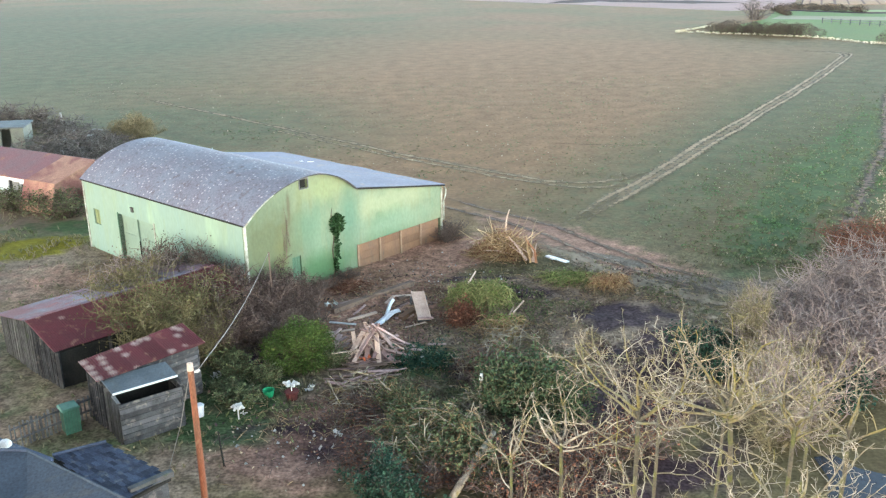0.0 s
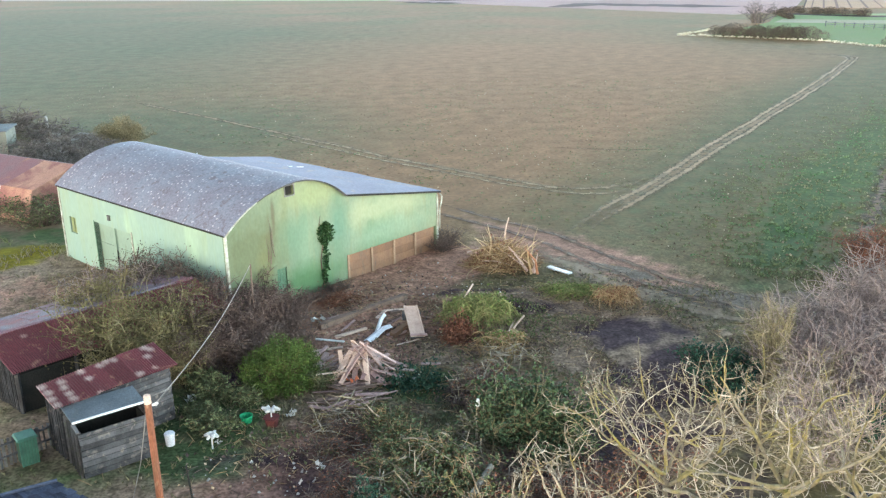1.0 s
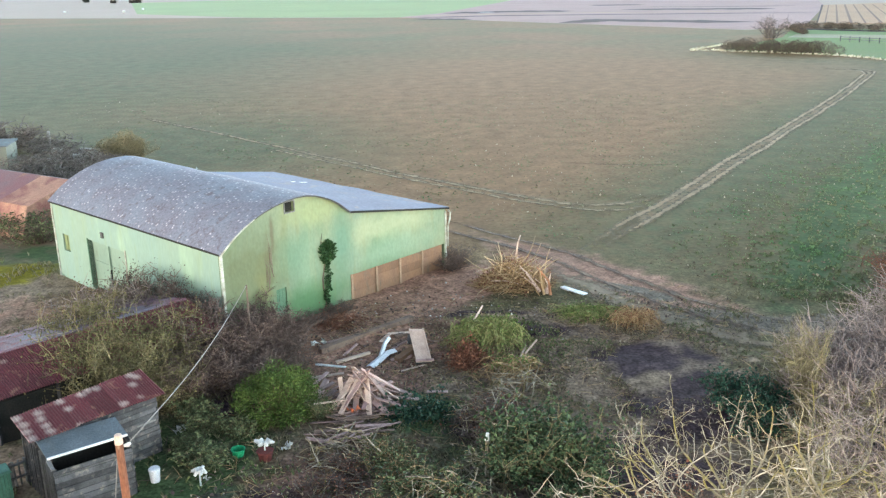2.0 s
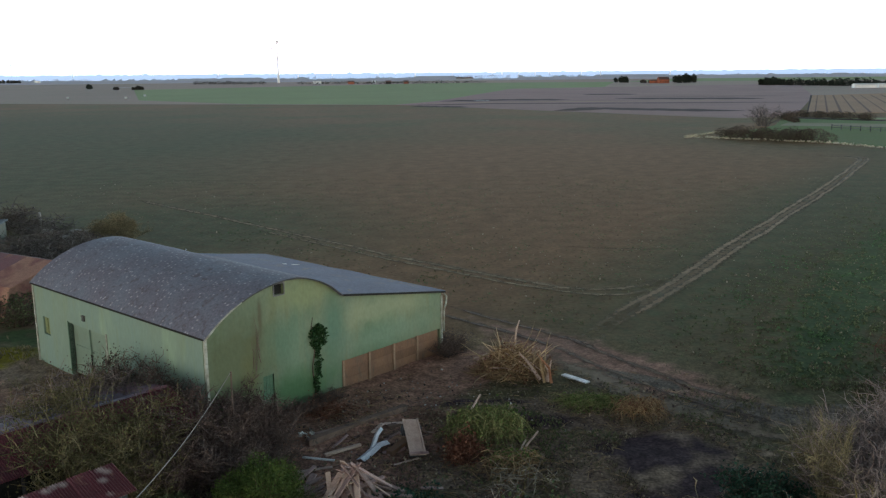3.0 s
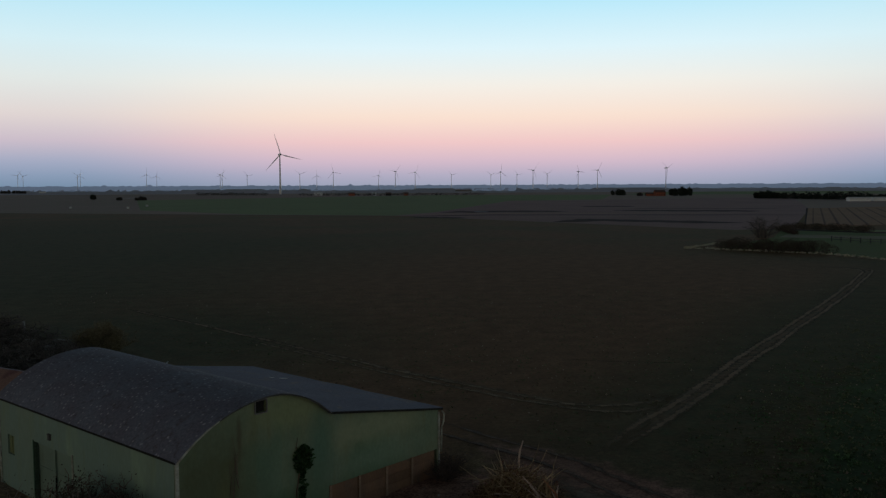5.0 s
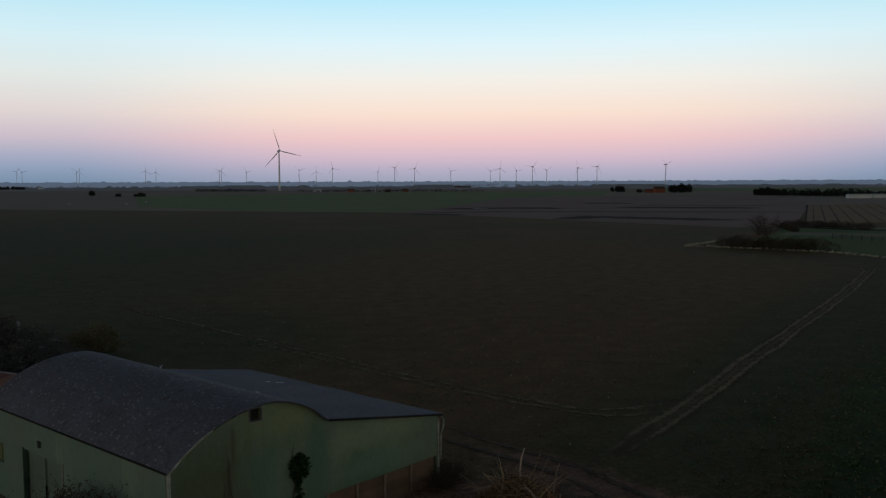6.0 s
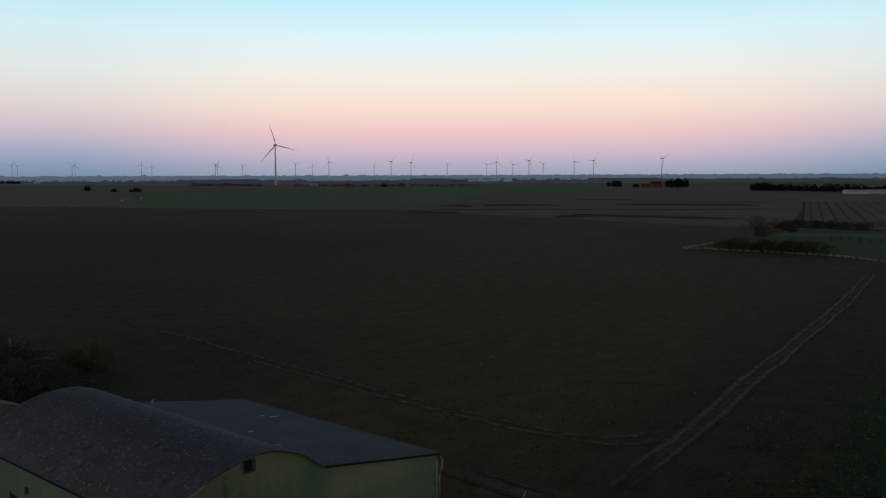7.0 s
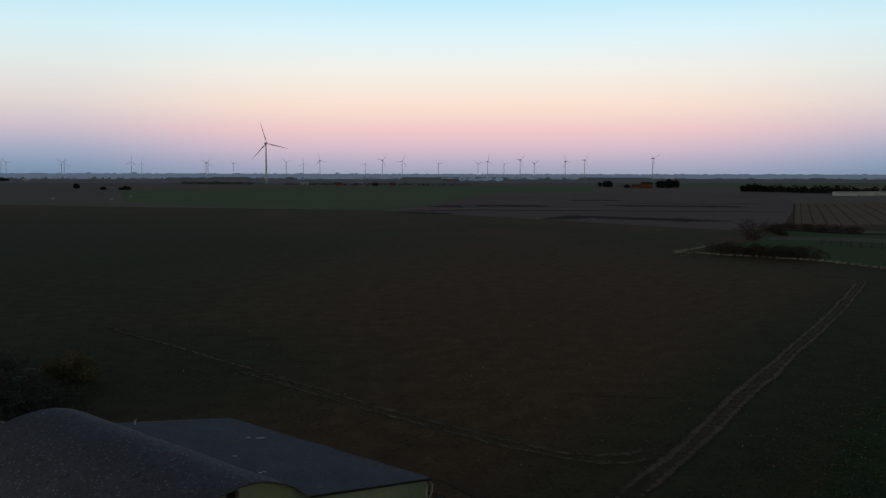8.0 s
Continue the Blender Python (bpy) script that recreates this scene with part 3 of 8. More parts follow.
def axis(lo, hi, step, far):
    out = list(np.arange(lo, hi + step / 2, step))
    for sign, start in ((-1, lo), (1, hi)):
        p, s = start, step
        while abs(p) < far:
            s *= 1.22
            p += sign * s
            out.append(p)
    return sorted(out)


def build_ground():
    xs, ys = axis(-34, 32, 0.4, 9000), axis(14, 66, 0.4, 9000)
    verts, zones = [], {k: [] for k in ("brown", "crop", "mud", "grass", "lush", "moss", "pale", "dark", "rough")}
    for y in ys:
        for x in xs:
            verts.append((x, y, ground_z(x, y)))
            near = -60 < x < 90 and -10 < y < 130
            z = dict.fromkeys(zones, 0.0)
            z["brown"] = max(soft(x, y, 4, 92, 26, 40, -20), soft(x, y, 6, 60, 16, 12), soft(x, y, 10, 150, 45, 50)) * 0.75
            z["crop"] = max(soft(x, y, 40, 100, 9, 75, -33), soft(x, y, 60, 110, 14, 90, -33), soft(x, y, -60, 112, 26, 22) * 0.8, soft(x, y, -30, 92, 17, 20, 45), soft(x, y, -85, 210, 55, 80, 10), soft(x, y, -140, 240, 60, 110), soft(x, y, -75, 140, 40, 40)) * 0.85
            if near:
                z["grass"] = max(soft(x, y, 2, 36, 9, 7), soft(x, y, -8, 33, 7, 5), soft(x, y, 5, 42, 5, 3), soft(x, y, -18, 30, 9, 10), soft(x, y, -30, 52, 9, 14))
                z["mud"] = max(soft(x, y, -5.0, 40.5, 4.2, 3.2, 40), soft(x, y, -4.5, 44, 4.6, 2.6, 48), soft(x, y, -1.5, 48.5, 4.2, 2.6, 50), soft(x, y, -6.2, 28.6, 2.8, 3.0), soft(x, y, -4.2, 37.2, 2.2, 2.4), soft(x, y, 7.0, 50.2, 9.5, 2.4, -50) * 0.72, soft(x, y, -17.5, 31.5, 3, 6, 40) * 0.5, soft(x, y, -22, 44, 3, 5, 40) * 0.5) * 0.95
                z["lush"] = max(soft(x, y, 21.5, 56.5, 1.8, 12, -30) * 0.85, soft(x, y, 26.5, 65.5, 2.6, 18, -31) * 0.85, soft(x, y, 33, 74, 2.8, 22, -31) * 0.75, soft(x, y, 42, 84, 4.5, 30, -31) * 0.75, soft(x, y, 18, 49.5, 3.5, 2.5, -30) * 0.6, soft(x, y, -9.6, 31.8, 3.2, 3.4) * 0.8, soft(x, y, -1.6, 34.4, 2.0, 1.6), soft(x, y, -1, 31, 4, 2) * 0.6, soft(x, y, -24, 55, 4, 2) * 0.8, soft(x, y, -14, 27, 3, 3) * 0.6, soft(x, y, -19, 35, 4.5, 9) * 0.5, soft(x, y, -25, 54, 6, 3) * 0.6, soft(x, y, -9.2, 29.2, 2.0, 1.4), soft(x, y, -12, 34, 2.5, 2)) * 0.9
                z["rough"] = min(1.0, 1.6 * yard(x, y))
                z["moss"] = soft(x, y, -26.2, 50.6, 3.0, 1.9, 30) * 0.95
                z["pale"] = max(soft(x, y, 12.2, 43.4, 3.0, 1.1, -25), soft(x, y, 8.5, 47.6, 2.2, 0.6, -40), soft(x, y, 17, 43, 4, 1.2)) * 0.9
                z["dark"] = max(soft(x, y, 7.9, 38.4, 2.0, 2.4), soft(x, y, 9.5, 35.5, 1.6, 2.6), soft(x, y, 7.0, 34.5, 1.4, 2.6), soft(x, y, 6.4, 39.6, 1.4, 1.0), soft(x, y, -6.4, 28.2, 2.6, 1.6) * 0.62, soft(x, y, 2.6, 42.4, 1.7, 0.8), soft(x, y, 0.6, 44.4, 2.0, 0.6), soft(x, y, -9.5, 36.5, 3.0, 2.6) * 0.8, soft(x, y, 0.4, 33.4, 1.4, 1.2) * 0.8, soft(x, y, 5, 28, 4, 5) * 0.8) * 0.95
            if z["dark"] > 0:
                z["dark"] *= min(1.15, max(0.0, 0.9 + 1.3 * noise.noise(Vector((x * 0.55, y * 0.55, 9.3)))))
            for k in zones:
                zones[k].append(z[k])
    nx = len(xs)
    faces = [(j * nx + i, j * nx + i + 1, (j + 1) * nx + i + 1, (j + 1) * nx + i) for j in range(len(ys) - 1) for i in range(nx - 1)]
    me = bpy.data.meshes.new("ground")
    me.from_pydata(verts, [], faces)
    for k, values in zones.items():
        me.attributes.new(k, "FLOAT", "POINT").data.foreach_set("value", values)
    me.polygons.foreach_set("use_smooth", [True] * len(faces))
    me.materials.append(ground_material())
    me.update()
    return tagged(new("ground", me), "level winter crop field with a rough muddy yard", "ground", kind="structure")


build_ground()


def sheet(name, corners, material, label, z=0.03):
    """A flat field laid on the ground."""
    b = Build()
    n = len(corners)
    b.add([(x, y, z) for x, y in corners] + [(x, y, -0.2) for x, y in corners], [tuple(range(n))] + [(i, i + n, (i + 1) % n + n, (i + 1) % n) for i in range(n)])
    if sum(corners[i][0] * corners[(i + 1) % n][1] - corners[(i + 1) % n][0] * corners[i][1] for i in range(n)) < 0:
        b.f[0] = b.f[0][::-1]
    return tagged(part(name, b, material), label, "field", kind="structure")


# green, plough and olive are lightened to carry distance haze in the colour
F_green = field_material("young_green_crop", (0.19, 0.255, 0.11), (0.17, 0.225, 0.10), (0.22, 0.235, 0.12), (1, 0.1), 60)
F_plough = field_material("ploughed_purple_brown", (0.28, 0.185, 0.175), (0.235, 0.155, 0.15), (0.30, 0.20, 0.19), (1, -0.15), 50)
F_black = field_material("black_peaty_plough", (0.034, 0.022, 0.022), (0.045, 0.03, 0.028), (0.06, 0.04, 0.036), (1, -0.25), 30)
F_stubble = field_material("pale_stubble", (0.40, 0.27, 0.17), (0.35, 0.25, 0.165), (0.42, 0.29, 0.19), (0.4, 1), 40)
F_olive = field_material("olive_brown_far_field", (0.285, 0.215, 0.18), (0.25, 0.20, 0.16), (0.30, 0.225, 0.19), (1, 0), 120)
F_brown = field_material("brown_stubble", (0.30, 0.185, 0.115), (0.26, 0.165, 0.105), (0.33, 0.21, 0.135), (0.4, 1), 40)
F_dark = field_material("bare_row_soil", (0.15, 0.095, 0.07), (0.13, 0.085, 0.065), (0.17, 0.11, 0.08), (0.4, 1), 40)
# the pale tone of the far land is haze put into its colour
F_far = field_material("haze_tinted_far_land", (0.36, 0.33, 0.36), (0.30, 0.29, 0.30), (0.38, 0.34, 0.34), (1, 0), 300)
F_bleached = field_material("bleached_pasture", (0.21, 0.205, 0.135), (0.18, 0.185, 0.11), (0.23, 0.215, 0.15), (1, 0), 20)
F_pasture = field_material("short_green_pasture", (0.10, 0.165, 0.055), (0.115, 0.155, 0.06), (0.14, 0.16, 0.075), (1, 0), 20)

sheet("far_field", [(-1400, 495), (-247, 494), (-28, 428), (88, 284), (103, 290), (197, 498), (800, 500), (1800, 900), (3000, 2200), (-3000, 2200)], F_olive, "olive brown arable land in the distance", 0.02)
sheet("green_field", [(-191, 540), (-105, 455), (-29, 430), (-12, 473), (150, 895), (234, 1306), (-17, 1343), (-335, 931)], F_green, "young green crop beyond the field edge", 0.05)
sheet("green_field", [(250, 1300), (1200, 1300), (2400, 2600), (700, 2600)], F_green, "distant green crop field", 0.04)
sheet("ploughed_field", [(-26, 428), (42, 342), (88, 287), (103, 292), (120, 318), (204, 514), (377, 987), (52, 822), (-12, 466)], F_plough, "purple brown ploughed field", 0.08)
def streak(name, label, points, wide, material, z, seed, category="field"):
    """A long ragged streak of soil that thins out at both ends."""
    b = Build()
    line = []
    for p, q in zip(points, points[1:]):
        line += [(p[0] + (q[0] - p[0]) * k / 14, p[1] + (q[1] - p[1]) * k / 14) for k in range(14)]
    line.append(points[-1])
    n = len(line)
    for i, (x, y) in enumerate(line):
        t = i / (n - 1)
        w = wide / 2 * min(1.0, 6 * t + 0.08, 6 * (1 - t) + 0.08)
        for k in (-1, 1):
            b.v.append((x, y + k * w * (1 + 0.55 * noise.noise(Vector((i * 0.35, seed, k)))), z))
    b.f = [(2 * i, 2 * i + 2, 2 * i + 3, 2 * i + 1) for i in range(n - 1)]
    return tagged(part(name, b, material), label, category, kind="structure")


streak("plough_strip", "black peaty strip of ploughed soil", [(38, 348), (57, 366), (78, 350), (107, 334)], 23, F_black, 0.12, 1)
streak("plough_strip", "black peaty strip of ploughed soil", [(88, 496), (130, 486), (164, 478)], 26, F_black, 0.12, 2)
streak("plough_strip", "black peaty strip of ploughed soil", [(84, 590), (120, 588)], 22, F_black, 0.12, 3)
streak("plough_strip", "black peaty strip of ploughed soil", [(-8, 473), (27, 490), (62, 484)], 24, F_black, 0.12, 4)
streak("plough_strip", "dark brown strip of ploughed soil", [(-20, 406), (-8, 398), (6, 392)], 12, F_black, 0.12, 5)
streak("plough_strip", "thin dark furrow line across the plough", [(100, 540), (150, 524), (190, 520)], 8, F_black, 0.12, 6)
streak("ditch", "long dark ditch across the ploughed land", [(-22, 416), (16, 430), (66, 425), (160, 416)], 8, F_black, 0.14, 7, "ditch")
streak("farm_track", "thin pale farm track between fields", [(-22, 440), (53, 452), (146, 441)], 5, F_stubble, 0.16, 8, "track")
streak("flood_water", "pale standing water lying in a furrow", [(10, 482), (19, 482)], 4, M["white_sheet"], 0.16, 9, "water")
streak("flood_water", "pale streak of standing water on the plain", [(-430, 1113), (-396, 1117)], 14, M["white_sheet"], 0.16, 10, "water")
streak("green_field", "narrow band of green crop on the plain", [(300, 1500), (700, 1400), (1100, 1300)], 160, F_green, 0.10, 11)
sheet("stubble_field", [(121, 312), (270, 306), (420, 500), (274, 560), (208, 526)], F_brown, "brown straw stubble field", 0.16)
sheet("ditch", [(119.4, 309), (121, 312), (209, 528), (208.2, 529)], F_black, "dark ditch along the stubble", 0.18)
for i in range(24):
    k = (0.03 + 0.94 * i / 23) ** 1.2
    x0, y0, x1, y1 = 121 + 149 * k, 312 - 6 * k, 209 + 150 * k, 527 - 10 * k
    w = 0.5 + 0.5 * ((i * 7) % 5) / 4
    sheet("stubble_row", [(x0, y0), (x0 + w, y0), (x1 + w, y1), (x1, y1)], F_dark, "bare row between lines of stubble", 0.20)
# outermost fields, paled to imitate distance haze
sheet("far_plain", [(-9000, 1560), (-900, 1640), (300, 1790), (1200, 1900), (9000, 2400), (9000, 8800), (-9000, 8800)], F_far, "far fields with haze painted into their colour", 0.22)
sheet("pasture", [(58, 204), (86, 246), (104, 288), (124, 262), (260, 250), (240, 130), (84, 173), (76, 187)], F_pasture, "short green pasture behind the hedge", 0.04)
sheet("pasture_strip", [(87, 245), (94, 258), (200, 213), (190, 202)], F_bleached, "bleached grass strip across the pasture", 0.06)
sheet("green_strip", [(104, 276), (112, 282), (250, 262), (245, 246)], F_green, "narrow strip of green beside the ditch", 0.06)
sheet("ditch", [(101, 283), (104, 290), (124, 268), (260, 262), (260, 256), (122, 262)], F_black, "dark drainage ditch at the field edge", 0.08)


def crumbling(m, lo=0.85, hi=1.3):
    """Lets a track's material give out towards its worn edges."""
    n, link = m.node_tree.nodes, m.node_tree.links.new
    at = n.new("ShaderNodeAttribute")
    at.attribute_name = "worn"
    coord = next(k for k in n if k.bl_idname == "ShaderNodeTexCoord")
    t = n.new("ShaderNodeTexNoise")
    t.inputs["Scale"].default_value, t.inputs["Detail"].default_value = 1.6, 7
    link(coord.outputs["Object"], t.inputs["Vector"])
    both = n.new("ShaderNodeMath")
    both.operation = "ADD"
    link(at.outputs["Fac"], both.inputs[0])
    link(t.outputs["Fac"], both.inputs[1])
    r = n.new("ShaderNodeMapRange")
    r.inputs["From Min"].default_value, r.inputs["From Max"].default_value = lo, hi
    link(both.outputs[0], r.inputs["Value"])
    link(r.outputs[0], n["Principled BSDF"].inputs["Alpha"])


for key, lo, hi in (("rut", 0.85, 1.3), ("rut_faint", 1.02, 1.55), ("pale_mud", 0.85, 1.3), ("track_soil", 0.85, 1.5), ("dark_rut", 1.0, 1.5)):
    crumbling(M[key], lo, hi)


def rut(points, width, material, name, label, seed, z=0.02, pieces=1.2, start=6):
    """A worn wheel rut with ragged edges that follows the ground."""
    rng = random.Random(seed)
    pts = [Vector((x, y, 0)) for x, y in points]
    line = []
    for a, b in zip(pts, pts[1:]):
        n = max(2, int((b - a).length / pieces))
        line += [a.lerp(b, i / n) for i in range(n)]
    line.append(pts[-1])
    b, worn = Build(), []
    for i, p in enumerate(line):
        d = (line[min(i + 1, len(line) - 1)] - line[max(i - 1, 0)]).normalized()
        s = Vector((-d.y, d.x, 0))
        wob = noise.noise(Vector((i * 0.15, seed, 0))) * 0.2
        fade = min(1.0, i / start, (len(line) - 1 - i) / 6)
        for k in (-2, -1, 0, 1, 2):
            q = p + s * (k * width / 2 * rng.uniform(0.8, 1.1) + wob)
            b.v.append((q.x, q.y, ground_z(q.x, q.y) + z + 0.012 - 0.003 * abs(k)))
            worn.append((1 - abs(k) / 2) * (0.25 + 0.75 * fade))
    for i in range(len(line) - 1):
        for k in range(4):
            o = i * 5 + k
            b.f.append((o, o + 5, o + 6, o + 1)[::-1])
    ob = part(name, b, material)
    ob.data.attributes.new("worn", "FLOAT", "POINT").data.foreach_set("value", worn)
    return tagged(ob, label, "track", kind="structure")


def offset(points, d):
    out = []
    for i, (x, y) in enumerate(points):
        a, b = points[max(i - 1, 0)], points[min(i + 1, len(points) - 1)]
        n = math.hypot(b[0] - a[0], b[1] - a[1])
        out.append((x - (b[1] - a[1]) / n * d, y + (b[0] - a[0]) / n * d))
    return out


left_rut = [(5.0, 52.6), (5.8, 54.1), (8.0, 57.7), (9.9, 61.0), (12.0, 64.0), (14.9, 68.2), (18.6, 74.6), (24.0, 83.7), (29.1, 91.4), (35.6, 101.9), (43.7, 114.7), (55.3, 133.9), (65.5, 151.5), (66.6, 155.4), (65.4, 158.6), (61, 160.4)]
right_rut = [(6.6, 52.2), (7.4, 53.7), (9.3, 57.5), (11.7, 60.9), (14.3, 64.9), (17.9, 70.5), (23.1, 79.2), (28.0, 86.6), (33.2, 95.3), (40.6, 106.7), (50.5, 122.6), (59.5, 138.0), (66.9, 150.6), (68.8, 154.6), (68.2, 158.2), (65.8, 160.6), (61, 161.8)]
side_far = [(15.6, 70.2), (12.8, 66.7), (10.8, 65.7), (8.8, 65.5), (6.9, 66.1), (3.1, 69.0), (-1.0, 72.7), (-5.7, 77.1), (-10.0, 81.8), (-14.8, 86.5), (-20.2, 92.2), (-26.5, 98.7), (-40, 112)]
side_near = [(14.6, 68.4), (12.6, 65.3), (10.9, 64.0), (9.0, 64.0), (6.8, 65.0), (3.0, 67.6), (-1.0, 71.3), (-5.6, 75.5), (-10.4, 80.4), (-15.2, 85.2), (-21.0, 91.4)]
left_rut = [(x + 0.3, y - 0.2) for x, y in left_rut]
middle = [((a[0] + b[0]) / 2, (a[1] + b[1]) / 2) for a, b in zip(left_rut, right_rut)]
rut(middle, 1.9, M["track_soil"], "wheel_track", "worn brown farm track through the crop", 25, 0.006, 0.8, 14)
rut(left_rut, 0.62, M["rut"], "wheel_rut", "pale worn wheel rut across the crop", 11, 0.016, 0.8, 14)
rut(right_rut, 0.56, M["rut"], "wheel_rut", "pale worn wheel rut across the crop", 12, 0.016, 0.8, 14)
rut(side_far, 1.25, M["rut_faint"], "wheel_rut", "faint wheel rut curving through the crop", 21, 0.016, 0.8)
rut(side_near, 0.9, M["rut_faint"], "wheel_rut", "faint wheel rut curving through the crop", 22, 0.016, 0.8)
rut([(5.6, 81.4), (10.9, 80.0), (15.5, 79.2), (20.5, 79.2)], 0.4, M["rut_faint"], "tramline", "short pale scrape across the crop", 23, 0.014, 0.8)
headland = [(-3.5, 62.5), (-1.0, 60.2), (1.1, 58.0), (3.4, 55.8), (5.5, 53.4), (7.0, 50.9), (8.6, 48.6), (10.0, 46.3), (11.6, 44.6), (13.4, 43.0), (16.5, 41.8)]
for i, d in enumerate((-0.9, 0.7)):
    rut(offset(headland, d), 0.6, M["dark_rut"], "muddy_rut", "dark wet rut along the headland", 31 + i, 0.02, 0.7)
rut(offset(headland[4:], -2.2), 1.6, M["pale_mud"], "mud_track", "pale dried mud along the headland", 35, 0.012, 0.7)
for i in range(4):
    rut([(-60 + 3 * i, 122 + 9 * i), (0, 106 + 13 * i), (60, 103 + 16 * i)], 0.16, M["rut"], "tramline", "faint tramline through the crop", 41 + i, pieces=3)


# ---- barn ----
BARN = pose(-10.8, 41.1, 0.06, 0, 0, 49.58)
ARCH = [(-0.12, 4.16), (0.35, 4.55), (0.74, 4.83), (1.22, 5.12), (1.76, 5.37), (2.3, 5.57), (2.9, 5.73), (3.5, 5.84), (4.1, 5.89), (4.7, 5.87), (5.2, 5.77), (5.75, 5.58), (6.2, 5.38), (6.65, 5.11), (7.0, 4.84), (7.38, 4.54)]
LEAN = [(7.3, 4.58), (14.62, 3.30)]
FRONT, BACK, WIDE = -0.2, 15.2, 14.46


def top_of(x, lines):
    for (x0, z0), (x1, z1) in zip(lines, lines[1:]):
        if x0 <= x <= x1:
            return z0 + (z1 - z0) * (x - x0) / (x1 - x0)
    return lines[-1][1]


def wall(build, along, stops, top, holes, d0, d1):
    """An upright wall with openings: columns between stops, from the ground to top(x), less the holes (x0, x1, z0, z1)."""
    stops = sorted(set(stops) | {h[0] for h in holes} | {h[1] for h in holes})
    for x0, x1 in zip(stops, stops[1:]):
        mid = (x0 + x1) / 2
        gaps = sorted((h[2], h[3]) for h in holes if h[0] <= mid <= h[1])
        low = -0.15
        for g0, g1 in gaps + [(None, None)]:
            t0, t1 = (g0, g0) if g0 is not None else (top(x0), top(x1))
            if t0 > low + 1e-3:
                if along == "x":
                    build.hexa([(x0, d0, low), (x1, d0, low), (x1, d1, low), (x0, d1, low)], [(x0, d0, t0), (x1, d0, t1), (x1, d1, t1), (x0, d1, t0)])
                else:
                    build.hexa([(d0, x0, low), (d1, x0, low), (d1, x1, low), (d0, x1, low)], [(d0, x0, t0), (d1, x0, t0), (d1, x1, t1), (d0, x1, t1)])
            low = g1


def roof_slab(profile, y0, y1, thick, sag=0.0, steps=24, seed=1):
    b = Build()
    n = len(profile)
    for top in (1, 0):
        for j in range(steps + 1):
            y = y0 + (y1 - y0) * j / steps
            for i, (x, z) in enumerate(profile):
                w = noise.noise(Vector((x * 0.5, y * 0.5, seed))) * sag
                b.v.append((x, y, z + w - (0 if top else thick)))
    off = n * (steps + 1)
    for j in range(steps):
        for i in range(n - 1):
            o = j * n + i
            b.f.append((o, o + 1, o + n + 1, o + n))
            b.f.append((o + off + n, o + off + n + 1, o + off + 1, o + off))
        for i, flip in ((0, 1), (n - 1, 0)):
            o = j * n + i
            q = (o, o + n, o + n + off, o + off)
            b.f.append(q[::-1] if flip else q)
    for j, flip in ((0, 0), (steps, 1)):
        for i in range(n - 1):
            o = j * n + i
            q = (o, o + off, o + off + 1, o + 1)
            b.f.append(q[::-1] if flip else q)
    return b


